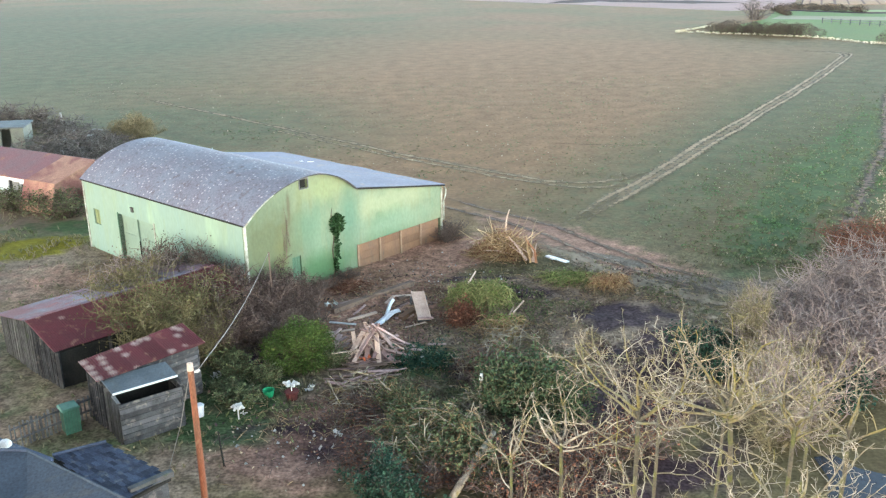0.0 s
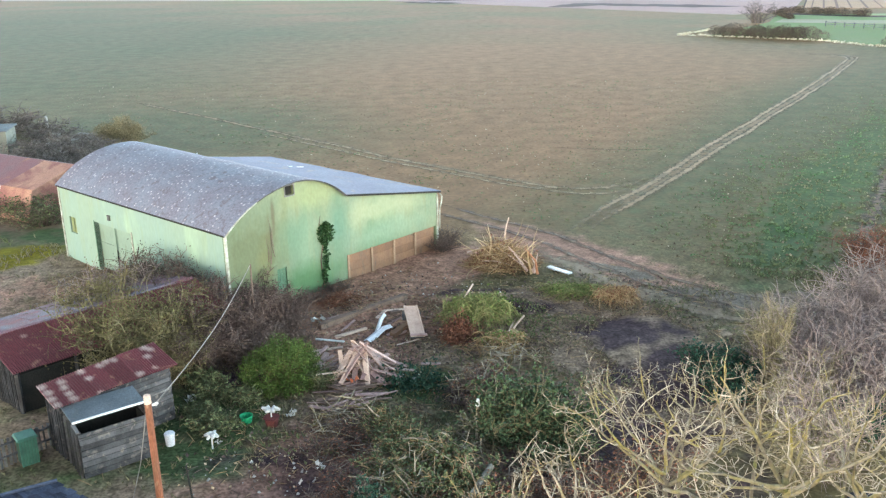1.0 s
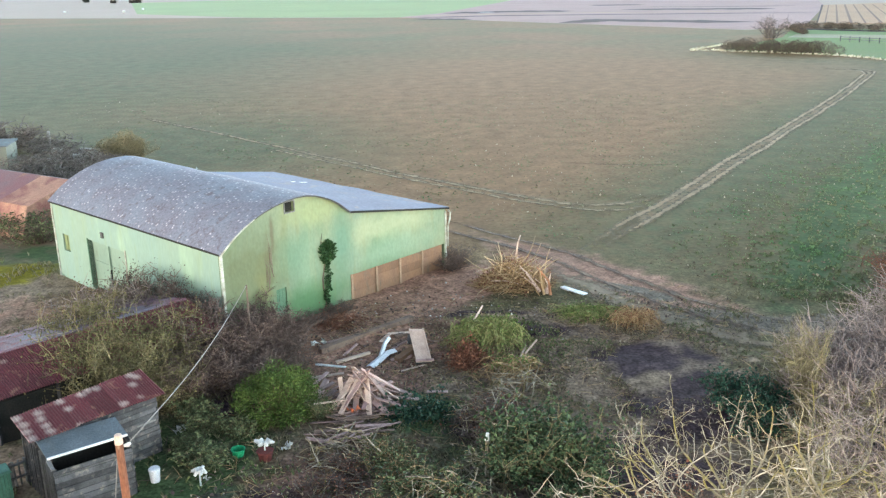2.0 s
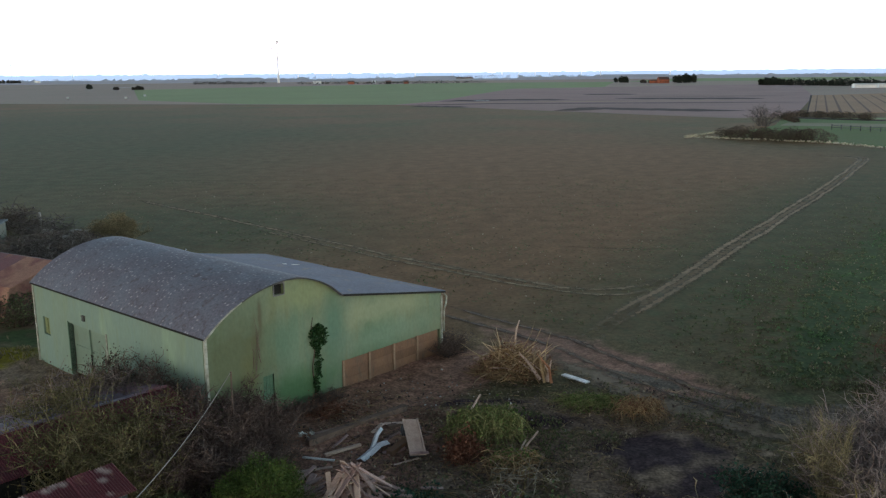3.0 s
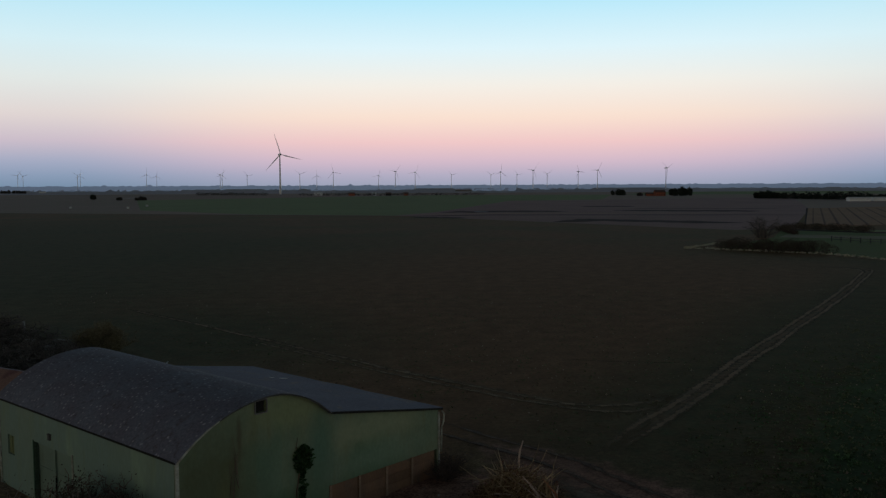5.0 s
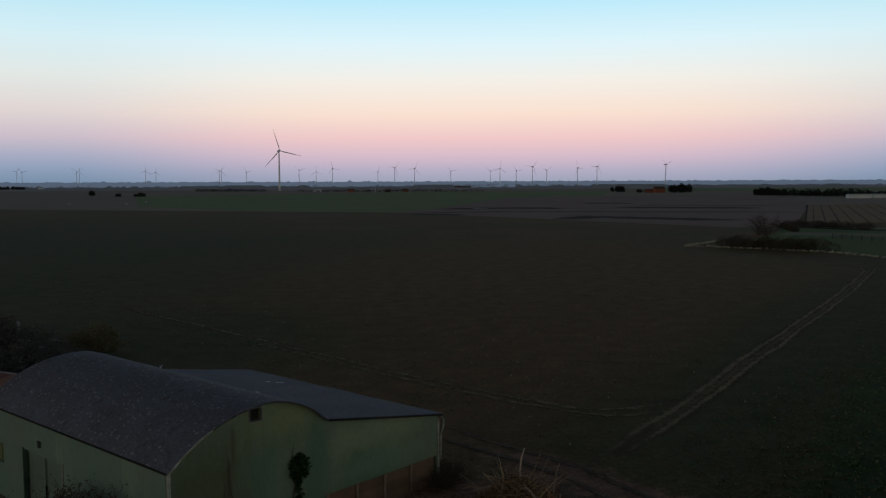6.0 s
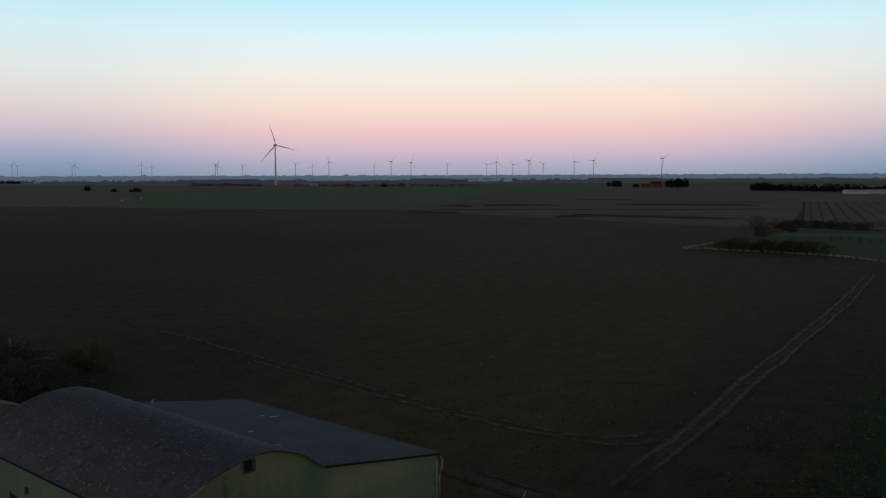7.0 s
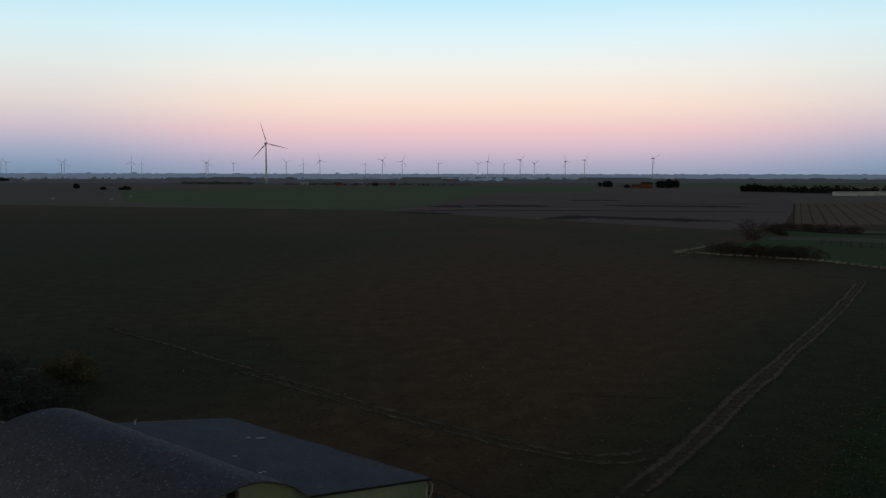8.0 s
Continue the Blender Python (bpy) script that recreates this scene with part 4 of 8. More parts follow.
def build_barn():
    barn = thing("barn", BARN, "pale green barn with an arched cement roof and a lean-to", "barn")
    skin = lambda x: (top_of(max(x, 0), ARCH) if x < 7.34 else top_of(x, LEAN)) - 0.05
    vent, wicket = (3.55, 4.08, 5.22, 5.70), (2.78, 3.36, 0.0, 1.75)
    b = Build()
    wall(b, "x", [0.0] + [x for x, _ in ARCH[1:-1]] + [7.34, 9, 11, 13, WIDE], skin, [vent, wicket, (7.42, 14.34, -0.15, 1.28)], FRONT, FRONT + 0.2)
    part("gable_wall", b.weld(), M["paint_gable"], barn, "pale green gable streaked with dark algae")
    b = Build()
    wall(b, "x", [0.0] + [x for x, _ in ARCH[1:-1]] + [7.34, 11, WIDE], skin, [], BACK - 0.2, BACK)
    part("rear_wall", b.weld(), M["paint_side"], barn)
    b = Build()
    wall(b, "y", [FRONT + 0.2, BACK - 0.2], lambda y: 4.2, [(7.95, 11.6, -0.15, 2.66), (13.7, 14.4, 1.55, 2.48)], 0.0, 0.2)
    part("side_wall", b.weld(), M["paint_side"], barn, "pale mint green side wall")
    b = Build()
    wall(b, "y", [FRONT + 0.2, BACK - 0.2], lambda y: 3.2, [], WIDE - 0.2, WIDE)
    part("lean_to_wall", b, M["paint_side"], barn)
    arch = part("arched_roof", roof_slab(ARCH, FRONT - 0.18, BACK + 0.12, 0.07, 0.035, 40, 2), M["asbestos"], barn, "grey cement roof speckled with lichen", True)
    arch.data.set_sharp_from_angle(angle=0.6)
    lean = part("lean_to_roof", roof_slab([(7.3, 4.585), (9.2, 4.25), (11.1, 3.91), (13, 3.59), (14.68, 3.31)], FRONT - 0.12, BACK - 0.25, 0.06, 0.04, 30, 5), M["lean_roof"], barn, "blue-grey sheet roof of the lean-to", True)
    lean.data.set_sharp_from_angle(angle=0.6)
    # verge strip along the arch
    b = Build()
    pts = [Vector((x, FRONT - 0.19, z - 0.045)) for x, z in ARCH]
    b.tube(pts[:5], [0.04, 0.045, 0.035, 0.04, 0.02], 5)
    part("verge_trim", b, M["trim_pale"], barn, "pale flaking verge trim")
    part("verge_trim", Build().tube(pts[4:], [0.03] * (len(pts) - 4), 5), M["board_pale"], barn, "grey weathered verge trim")
    b = Build().beam((7.4, FRONT - 0.14, 4.5), (14.65, FRONT - 0.14, 3.25), 0.05, 0.09)
    part("verge_trim", b, M["dark_void"], barn)
    b = Build().beam((-0.1, FRONT - 0.1, 4.12), (-0.1, BACK, 4.12), 0.09, 0.08)
    part("gutter", b, M["dark_void"], barn, "dark eaves gutter")
    for x, y, h in ((0.0, FRONT, 4.1), (0.0, BACK, 4.1), (WIDE, FRONT, 3.1)):
        part("corner_strip", Build().box(x - 0.05, y - 0.05, -0.1, x + 0.06, y + 0.06, h), M["trim_pale"], barn, "pale corner strip")
    # vent with cross bars
    # dark panel stands for the shade inside the vent opening
    b = Build().box(3.55, FRONT + 0.16, 5.22, 4.08, FRONT + 0.19, 5.70)
    v = part("vent", b, M["dark_void"], barn, "dark square gable vent")
    part("vent_frame", Build().beam((3.53, FRONT - 0.01, 5.72), (4.1, FRONT - 0.01, 5.72), 0.05, 0.05).beam((3.53, FRONT - 0.01, 5.2), (4.1, FRONT - 0.01, 5.2), 0.05, 0.05).beam((3.53, FRONT - 0.01, 5.2), (3.53, FRONT - 0.01, 5.72), 0.05, 0.05).beam((4.1, FRONT - 0.01, 5.2), (4.1, FRONT - 0.01, 5.72), 0.05, 0.05), M["board_pale"], v)
    b = Build()
    for i in range(3):
        b.box(2.8 + i * 0.185, FRONT + 0.06, 0.0, 2.975 + i * 0.185, FRONT + 0.1, 1.73)
    part("wicket_door", b, M["paint_dark"], barn, "small dark green plank door")
    # timber panels under the lean-to
    n = 4
    for i in range(n):
        x0 = 7.46 + i * (14.30 - 7.46) / n
        x1 = x0 + (14.30 - 7.46) / n - 0.12
        for k in range(3):
            z0 = -0.1 + k * 0.455
            part("board", Build().beam((x0, FRONT + 0.05, z0 + 0.225), (x1, FRONT + 0.05, z0 + 0.225), 0.05, 0.445), M["panel_wood"], barn)
        part("post", Build().beam((x0 - 0.06, FRONT + 0.02, -0.1), (x0 - 0.06, FRONT + 0.02, 1.3), 0.12, 0.14), M["post_pale"], barn, "pale timber post")
    # sliding doors in the side wall
    for k, (y0, y1) in enumerate(((7.98, 9.76), (9.78, 11.58))):
        d = part("door", Build().box(0.22, y0, 0.02, 0.27, y1, 2.62), M["paint_door"], barn, "faded green boarded barn door")
        for z in (0.12, 1.45, 2.5):
            part("rail", Build().beam((0.205, y0 + 0.02, z), (0.205, y1 - 0.02, z), 0.03, 0.14), M["paint_door"], d)
        part("stile", Build().beam((0.20, y0 + 0.08, 0.03), (0.20, y0 + 0.08, 2.6), 0.12, 0.035), M["paint_side"], d)
    part("handle", Build().beam((0.17, 9.86, 0.35), (0.17, 9.86, 1.3), 0.06, 0.05), M["dark_void"], barn, "dark iron door bar")
    # dark green strip imitates the shade along the door recess
    part("door_jamb", Build().box(-0.03, 11.6, 0.0, 0.2, 11.68, 2.72), M["paint_dark"], barn, "dark strip painted for shade at the door edge")
    part("door_jamb", Build().box(-0.03, 7.83, 0.0, 0.1, 7.95, 2.75), M["trim_pale"], barn)
    part("boarded_window", Build().box(0.08, 13.72, 1.57, 0.12, 14.38, 2.46).box(0.05, 14.02, 1.57, 0.08, 14.08, 2.46), M["paint_olive"], barn, "olive boarded window")
    part("wall_vent", Build().box(-0.08, 9.85, 3.02, 0.0, 10.05, 3.26).box(-0.1, 9.83, 3.26, 0.0, 10.07, 3.3), M["board_pale"], barn)
    pipe = [Vector((14.60, FRONT - 0.1, 3.16)), Vector((14.76, FRONT - 0.12, 2.98)), Vector((14.74, FRONT - 0.1, 2.62)), Vector((14.60, FRONT - 0.08, 2.3)), Vector((14.58, FRONT - 0.08, 1.1))]
    part("downpipe", Build().tube(pipe, [0.045] * 5, 7), M["trim_pale"], barn, "pale bent downpipe", True)
    rng = random.Random(4)
    for x, y, s in ((12.3, 9.3, 0.5), (11.9, 9.6, 0.22), (8.6, 6.2, 0.25), (7.7, 3.2, 0.16), (8.0, 3.25, 0.1)):
        z = 4.585 - (x - 7.3) * 0.1758 + 0.06
        part("roof_patch", Build().hexa([(x, y, z), (x + s, y, z - s * 0.17), (x + s, y + 0.14, z - s * 0.17), (x, y + 0.16, z)], [(x, y, z + 0.02), (x + s, y, z + 0.02 - s * 0.17), (x + s, y + 0.14, z + 0.02 - s * 0.17), (x, y + 0.16, z + 0.02)]), M["white_paint"], barn, "white patch on the roof")
    part("roof_finial", Build().tube([Vector((8.5, 14.4, 4.3)), Vector((8.5, 14.4, 4.52)), Vector((8.6, 14.38, 4.64))], [0.06, 0.06, 0.045], 7), M["white_paint"], barn, "short white pipe on the roof edge")
    return barn


build_barn()


def build_ivy():
    rng = random.Random(8)
    ivy = thing("ivy", BARN, "dark ivy climbing the green gable", "ivy")
    b = Build()
    for _ in range(1000):
        z = rng.choice((rng.uniform(0.1, 2.6), rng.uniform(2.3, 3.4), rng.uniform(2.3, 3.4)))
        if z > 2.4:
            half = 0.46 * math.sqrt(max(0.02, 1 - ((z - 2.85) / 0.52) ** 2))
            mid = 5.86
        elif z > 1.0:
            half, mid = 0.17 * (0.7 + 0.4 * math.sin(z * 5)), 5.80
        else:
            half, mid = 0.07, 5.66
        p = Vector((mid + rng.uniform(-half, half), FRONT - rng.uniform(0.0, 0.18), z))
        b.leaf(p, rng.uniform(0.1, 0.19), rng)
    tagged(part("foliage", b, M["ivy"], ivy), kind="stuff")
    b = Build()
    pts = [Vector((5.6 + 0.08 * math.sin(i * 1.3), FRONT - 0.03, i * 0.38)) for i in range(11)]
    b.tube(pts, [0.035 - 0.0022 * i for i in range(11)], 5)
    part("stem", b, M["twig_brown"], ivy)
    # stained dead creeper higher up the wall
    dead = thing("creeper", BARN, "withered brown creeper stems on the gable", "creeper")
    b = Build()
    for k in range(6):
        x, z = rng.uniform(2.3, 2.75), rng.uniform(1.6, 3.2)
        p = Vector((x, FRONT - 0.02, z))
        pts = [p]
        for i in range(4):
            p = p + Vector((rng.uniform(-0.09, 0.09), rng.uniform(-0.02, 0.01), rng.uniform(0.2, 0.42)))
            p.y = min(p.y, FRONT - 0.015)
            pts.append(p)
        b.tube(pts, [0.02, 0.016, 0.014, 0.01, 0.006], 3)
    tagged(part("stem", b, M["twig_brown"], dead), kind="stuff")


build_ivy()


# ---- sheds ----
def corrugated(a, b, c, d, pitch=0.09, deep=0.022, thick=0.012):
    """One corrugated sheet on corners a, b (upper edge) and d, c (lower edge); the waves run from upper to lower edge."""
    a, b, c, d = map(Vector, (a, b, c, d))
    n = max(4, int((b - a).length / pitch * 4))
    up = (b - a).cross(d - a).normalized()
    up = up if up.z > 0 else -up
    build = Build()
    for i in range(n + 1):
        t = i / n
        w = up * (deep * math.sin(t * n / 4 * 2 * math.pi))
        for p in (a.lerp(b, t), d.lerp(c, t)):
            build.v.append(tuple(p + w + up * thick))
            build.v.append(tuple(p + w))
    for i in range(n):
        o = i * 4
        build.f += [(o, o + 2, o + 6, o + 4), (o + 1, o + 5, o + 7, o + 3), (o, o + 4, o + 5, o + 1), (o + 2, o + 3, o + 7, o + 6)]
    build.f += [(0, 1, 3, 2), (n * 4, n * 4 + 2, n * 4 + 3, n * 4 + 1)]
    return build


def sheeted_roof(parent, a, b, c, d, count, material, rng, lift=0.0):
    a, b, c, d = map(Vector, (a, b, c, d))
    for i in range(count):
        t0, t1 = i / count, (i + 1) / count + 0.01
        j = Vector((0, 0, rng.uniform(0, 0.03) + lift))
        low = rng.uniform(-0.06, 0.06)
        part("roof_sheet", corrugated(a.lerp(b, t0) + j, a.lerp(b, t1) + j, b.lerp(c, 1 + low * 0.4).lerp(a.lerp(d, 1 + low * 0.4), 1 - t1) + j, b.lerp(c, 1 + low * 0.4).lerp(a.lerp(d, 1 + low * 0.4), 1 - t0) + j), material, parent)


def boards(parent, p, q, h0, h1, material, rng, upright=True, wide=0.16, base=0.0):
    """Boarding between ground points p and q; heights h0 and h1 at its ends."""
    p, q = Vector((*p, 0)), Vector((*q, 0))
    d = (q - p)
    length = d.length
    d.normalize()
    out = Vector((d.y, -d.x, 0))
    if upright:
        n = int(length / wide)
        for i in range(n):
            t = (i + 0.5) / n
            h = h0 + (h1 - h0) * t + rng.uniform(-0.05, 0.02)
            c = p + d * (length * t) + out * rng.uniform(-0.012, 0.012)
            part("board", Build().beam(c + Vector((0, 0, base - 0.1)), c + Vector((rng.uniform(-0.01, 0.01), 0, h)), wide * 0.94, 0.025, math.atan2(d.y, d.x)), material, parent)
    else:
        z = base
        while z < max(h0, h1) - 0.03:
            c = out * rng.uniform(-0.012, 0.015)
            a0 = p + c + Vector((0, 0, z + wide / 2 + rng.uniform(-0.01, 0.01)))
            a1 = q + c + Vector((0, 0, z + wide / 2 + rng.uniform(-0.01, 0.01)))
            part("board", Build().beam(a0, a1 - d * rng.uniform(0, 0.05), 0.03, wide * 0.92), material, parent)
            z += wide


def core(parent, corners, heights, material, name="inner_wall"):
    """Solid dark body set just inside the boarding as painted interior shade, with a sloped top."""
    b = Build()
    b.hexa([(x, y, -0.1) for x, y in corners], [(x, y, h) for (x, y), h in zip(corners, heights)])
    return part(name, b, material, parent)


def build_sheds():
    rng = random.Random(12)
    # long shed with a ridged roof
    L, R = Vector((-20.35, 36.05, 0)), Vector((-16.35, 32.35, 0))
    across = (R - L).normalized()
    along = Vector((-across.y, across.x, 0))
    far = 8.8
    mid = L.lerp(R, 0.56)
    a = thing("long_shed", pose(0, 0, 0), "long low shed with a rusty ridged sheet roof", "shed")
    boards(a, L.xy, mid.xy, 1.72, 2.3, M["board_pale"], rng)
    boards(a, mid.xy, R.xy, 2.3, 1.68, M["board_grey"], rng)
    for i in range(5):
        q = R + along * (far * i / 4) - across * 0.02
        part("post", Build().beam(q - Vector((0, 0, 0.1)), q + Vector((0, 0, 1.62)), 0.12, 0.12), M["board_grey"], a)
    boards(a, (R + along * 2.2 - across * 0.02).xy, (R + along * 6.6 - across * 0.02).xy, 0.8, 0.8, M["board_grey"], rng, False, 0.2)
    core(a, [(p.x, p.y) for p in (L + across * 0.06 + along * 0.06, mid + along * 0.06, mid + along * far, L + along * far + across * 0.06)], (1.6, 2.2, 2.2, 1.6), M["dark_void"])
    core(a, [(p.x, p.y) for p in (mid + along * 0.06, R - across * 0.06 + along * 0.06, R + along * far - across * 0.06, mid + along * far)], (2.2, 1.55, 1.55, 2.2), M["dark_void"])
    e = 0.18
    ridge0, ridge1 = mid - along * e + Vector((0, 0, 2.36)), mid + along * far + Vector((0, 0, 2.36))
    sheeted_roof(a, ridge0, ridge1, R + along * far + across * e + Vector((0, 0, 1.70)), R - along * e + across * e + Vector((0, 0, 1.70)), 8, M["rust_red"], rng)
    sheeted_roof(a, ridge1, ridge0, L - along * e - across * e + Vector((0, 0, 1.76)), L + along * far - across * e + Vector((0, 0, 1.76)), 8, M["rust_grey"], rng)
    part("ridge_cap", Build().tube([ridge0 + Vector((0, 0, 0.03)), ridge1 + Vector((0, 0, 0.03))], [0.07, 0.07], 6), M["rust_grey"], a)
    # red-roofed shed
    fl, fr, br, bl = (Vector(p) for p in ((-13.37, 28.8, 2.08), (-10.4, 32.11, 2.08), (-11.62, 33.3, 2.42), (-14.4, 29.8, 2.42)))
    s = thing("red_roofed_shed", pose(0, 0, 0), "weatherboarded shed with a red rusted sheet roof", "shed")
    k = 0.12
    f0, f1, b1, b0 = fl.lerp(br, k * 0.5), fr.lerp(bl, k * 0.5), br.lerp(fl, k * 0.5), bl.lerp(fr, k * 0.5)
    boards(s, f0.xy, f1.xy, 1.98, 1.98, M["board_grey"], rng, False, 0.17)
    boards(s, f1.xy, b1.xy, 2.05, 2.05, M["board_grey"], rng, False, 0.17)
    boards(s, b0.xy, f0.xy, 2.28, 1.98, M["board_grey"], rng, True, 0.17)
    mv = lambda p, q: (p.lerp(q, 0.02).x, p.lerp(q, 0.02).y)
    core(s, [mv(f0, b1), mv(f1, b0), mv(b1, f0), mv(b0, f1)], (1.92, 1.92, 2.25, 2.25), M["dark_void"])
    sheeted_roof(s, bl, br, fr, fl, 6, M["rust_red"], rng)
    # pale worn patches in rows along the fixings
    worn = [(0.03, 0.12), (0.03, 0.38), (0.04, 0.62), (0.03, 0.88), (0.16, 0.14), (0.16, 0.34), (0.16, 0.6), (0.17, 0.82), (0.34, 0.92), (0.36, 0.6), (0.5, 0.88), (0.56, 0.94), (0.62, 0.9), (0.9, 0.92), (0.93, 0.8), (0.86, 0.6), (0.7, 0.12)]
    spots = []
    for u, v in worn:
        q = fl.lerp(fr, u).lerp(bl.lerp(br, u), v)
        spots.append((q.x, q.y, 0.17, 0.17, (0.42, 0.34, 0.30), 0.85))
    stained(M["rust_red"], spots, True, 5.0)
    part("window_slat", Build().beam((*f0.lerp(f1, 0.80).xy, 1.25), (*f0.lerp(f1, 0.97).xy, 1.25), 0.1, 0.05), M["board_pale"], s)
    # lean-to store in front with a felt roof
    c = thing("open_store", pose(0, 0, 0), "grey boarded store with a felt roof and open front slot", "shed")
    w0, w1 = Vector((-12.38, 28.02, 0)), Vector((-10.58, 29.42, 0))
    d = (w1 - w0).normalized()
    back = Vector((-d.y, d.x, 0))
    w2, w3 = w1 + back * 1.35, w0 + back * 1.35
    boards(c, w0.xy, w1.xy, 1.44, 1.44, M["board_grey"], rng, False, 0.2)
    boards(c, w1.xy, w2.xy, 1.62, 1.8, M["board_grey"], rng, False, 0.2)
    boards(c, w3.xy, w0.xy, 1.8, 1.62, M["board_pale"], rng, True, 0.2)
    part("top_rail", Build().beam(w0 + Vector((0, 0, 1.44)), w1 + Vector((0, 0, 1.44)), 0.1, 0.05), M["board_pale"], c)
    part("top_rail", Build().beam(w0 + Vector((0, 0, 1.66)), w0 + back * 0.6 + Vector((0, 0, 1.72)), 0.1, 0.05), M["board_pale"], c)
    part("top_rail", Build().beam(w1 + Vector((0, 0, 1.66)), w1 + back * 0.6 + Vector((0, 0, 1.72)), 0.1, 0.05), M["board_pale"], c)
    p0, p1 = w0 + back * 0.42 - d * 0.05 + Vector((0, 0, 1.84)), w1 + back * 0.42 + d * 0.02 + Vector((0, 0, 1.84))
    p2, p3 = w1 + back * 1.5 + Vector((0, 0, 1.98)), w0 + back * 1.5 - d * 0.1 + Vector((0, 0, 1.98))
    up = Vector((0, 0, 0.05))
    part("roof", Build().hexa([p0, p1, p2, p3], [p0 + up, p1 + up, p2 + up, p3 + up]), M["grey_sheet"], c, "blue-grey felt roof")
    # dark panels and floor added to imitate the shade inside the store
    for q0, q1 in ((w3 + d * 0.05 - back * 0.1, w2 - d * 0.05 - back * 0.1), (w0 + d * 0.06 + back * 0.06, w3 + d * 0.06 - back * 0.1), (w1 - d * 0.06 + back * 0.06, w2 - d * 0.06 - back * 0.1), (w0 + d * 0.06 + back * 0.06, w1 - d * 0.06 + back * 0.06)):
        part("lining", Build().beam(q0 + Vector((0, 0, 0.7)), q1 + Vector((0, 0, 0.7)), 0.02, 1.38), M["dark_void"], c, "dark inner panels standing in for shade")
    part("fascia", Build().beam(p0 - back * 0.03 + up * 0.4, p1 - back * 0.03 + up * 0.4, 0.05, 0.06), M["white_paint"], c, "white painted fascia board")
    part("floor", Build().hexa([w0 + back * 0.05, w1 + back * 0.05, w2, w3], [q + Vector((0, 0, 0.06)) for q in (w0 + back * 0.05, w1 + back * 0.05, w2, w3)]), M["dark_void"], c)


build_sheds()


def build_orange_shed():
    rng = random.Random(5)
    o = thing("rusty_roofed_shed", pose(-36.6, 67.3, 0, 0, 0, -29), "low shed with white walls and a rust orange roof", "shed")
    n, END = 11.0, 9.2
    b = Build()
    b.hexa([(0, -3.4, 2.02), (END + 0.1, -3.4, 2.02), (END + 0.1, 0, 3.02), (0, 0, 3.02)], [(0, -3.4, 2.1), (END + 0.1, -3.4, 2.1), (END + 0.1, 0, 3.1), (0, 0, 3.1)])
    part("roof", b, M["purple_roof"], o, "dull purple-red sheet roof")
    out = n + 1.4
    b = Build().hexa([(END + 0.1, -3.4, 2.02), (out, -3.4, 2.02), (out, 0, 3.02), (END + 0.1, 0, 3.02)], [(END + 0.1, -3.4, 2.1), (out, -3.4, 2.1), (out, 0, 3.1), (END + 0.1, 0, 3.1)])
    part("rusted_roof", b, M["orange_roof"], o, "rust orange end of the sheet roof")
    b = Build().hexa([(END + 0.02, -4.1, 0.1), (out, -4.1, 0.1), (out, -3.42, 2.08), (END + 0.02, -3.42, 2.08)], [(END + 0.02, -4.18, 0.12), (out, -4.18, 0.12), (out, -3.5, 2.1), (END + 0.02, -3.5, 2.1)])
    part("leaning_sheet", b, M["orange_roof"], o, "rust orange sheet leaning against the wall")
    b = Build().hexa([(0, 0.01, 3.02), (n, 0.01, 3.02), (n, 2.6, 2.2), (0, 2.6, 2.2)], [(0, 0.01, 3.1), (n, 0.01, 3.1), (n, 2.6, 2.28), (0, 2.6, 2.28)])
    part("rear_roof", b, M["rust_grey"], o)
    b = Build()
    wall(b, "x", [0.1, END], lambda x: 2.02, [(END - 4.9, END - 4.2, -0.15, 1.75), (END - 2.3, END - 1.75, -0.15, 1.75), (END - 0.95, END - 0.6, 0.35, 1.6)], -3.2, -3.05)
    part("front_wall", b.weld(), M["white_paint"], o, "white painted wall")
    part("clad_wall", Build().box(END, -3.2, -0.1, n - 0.1, -3.05, 2.02), M["orange_roof"], o, "rust orange sheet cladding")
    part("grey_door", Build().box(END - 1.72, -3.24, 0, END - 1.0, -3.205, 1.7), M["render_grey"], o, "grey plank door")
    # dark sheet painted as the shade behind the window opening
    part("window_void", Build().box(END - 0.93, -3.1, 0.37, END - 0.62, -3.06, 1.58), M["dark_void"], o)
    part("rear_wall", Build().box(0.1, 2.3, -0.1, n - 0.1, 2.45, 2.2), M["white_paint"], o)
    for x in (0.1, n - 0.25):
        part("end_wall", Build().add([(x, -3.05, -0.1), (x, 2.3, -0.1), (x, 2.3, 2.2), (x, 0, 3.0), (x, -3.05, 2.05), (x + 0.15, -3.05, -0.1), (x + 0.15, 2.3, -0.1), (x + 0.15, 2.3, 2.2), (x + 0.15, 0, 3.0), (x + 0.15, -3.05, 2.05)],
                              [(4, 3, 2, 1, 0), (5, 6, 7, 8, 9), (0, 1, 6, 5), (1, 2, 7, 6), (2, 3, 8, 7), (3, 4, 9, 8), (4, 0, 5, 9)]), M["orange_roof"], o)
    # dark sheets close the doorways in place of the shade within
    part("door", Build().box(END - 2.28, -3.1, 0, END - 1.77, -3.06, 1.73), M["dark_void"], o, "dark panel for shade in an open doorway")
    part("door", Build().box(END - 4.88, -3.1, 0, END - 4.22, -3.06, 1.73), M["dark_void"], o, "dark panel for shade in an open doorway")
    h = thing("block_hut", pose(-43.3, 79.6, 0, 0, 0, 8), "small grey hut with a dark doorway", "hut")
    b = Build()
    wall(b, "x", [0, 3.6], lambda x: 2.05, [(1.6, 2.5, -0.15, 1.95)], 0, 0.18)
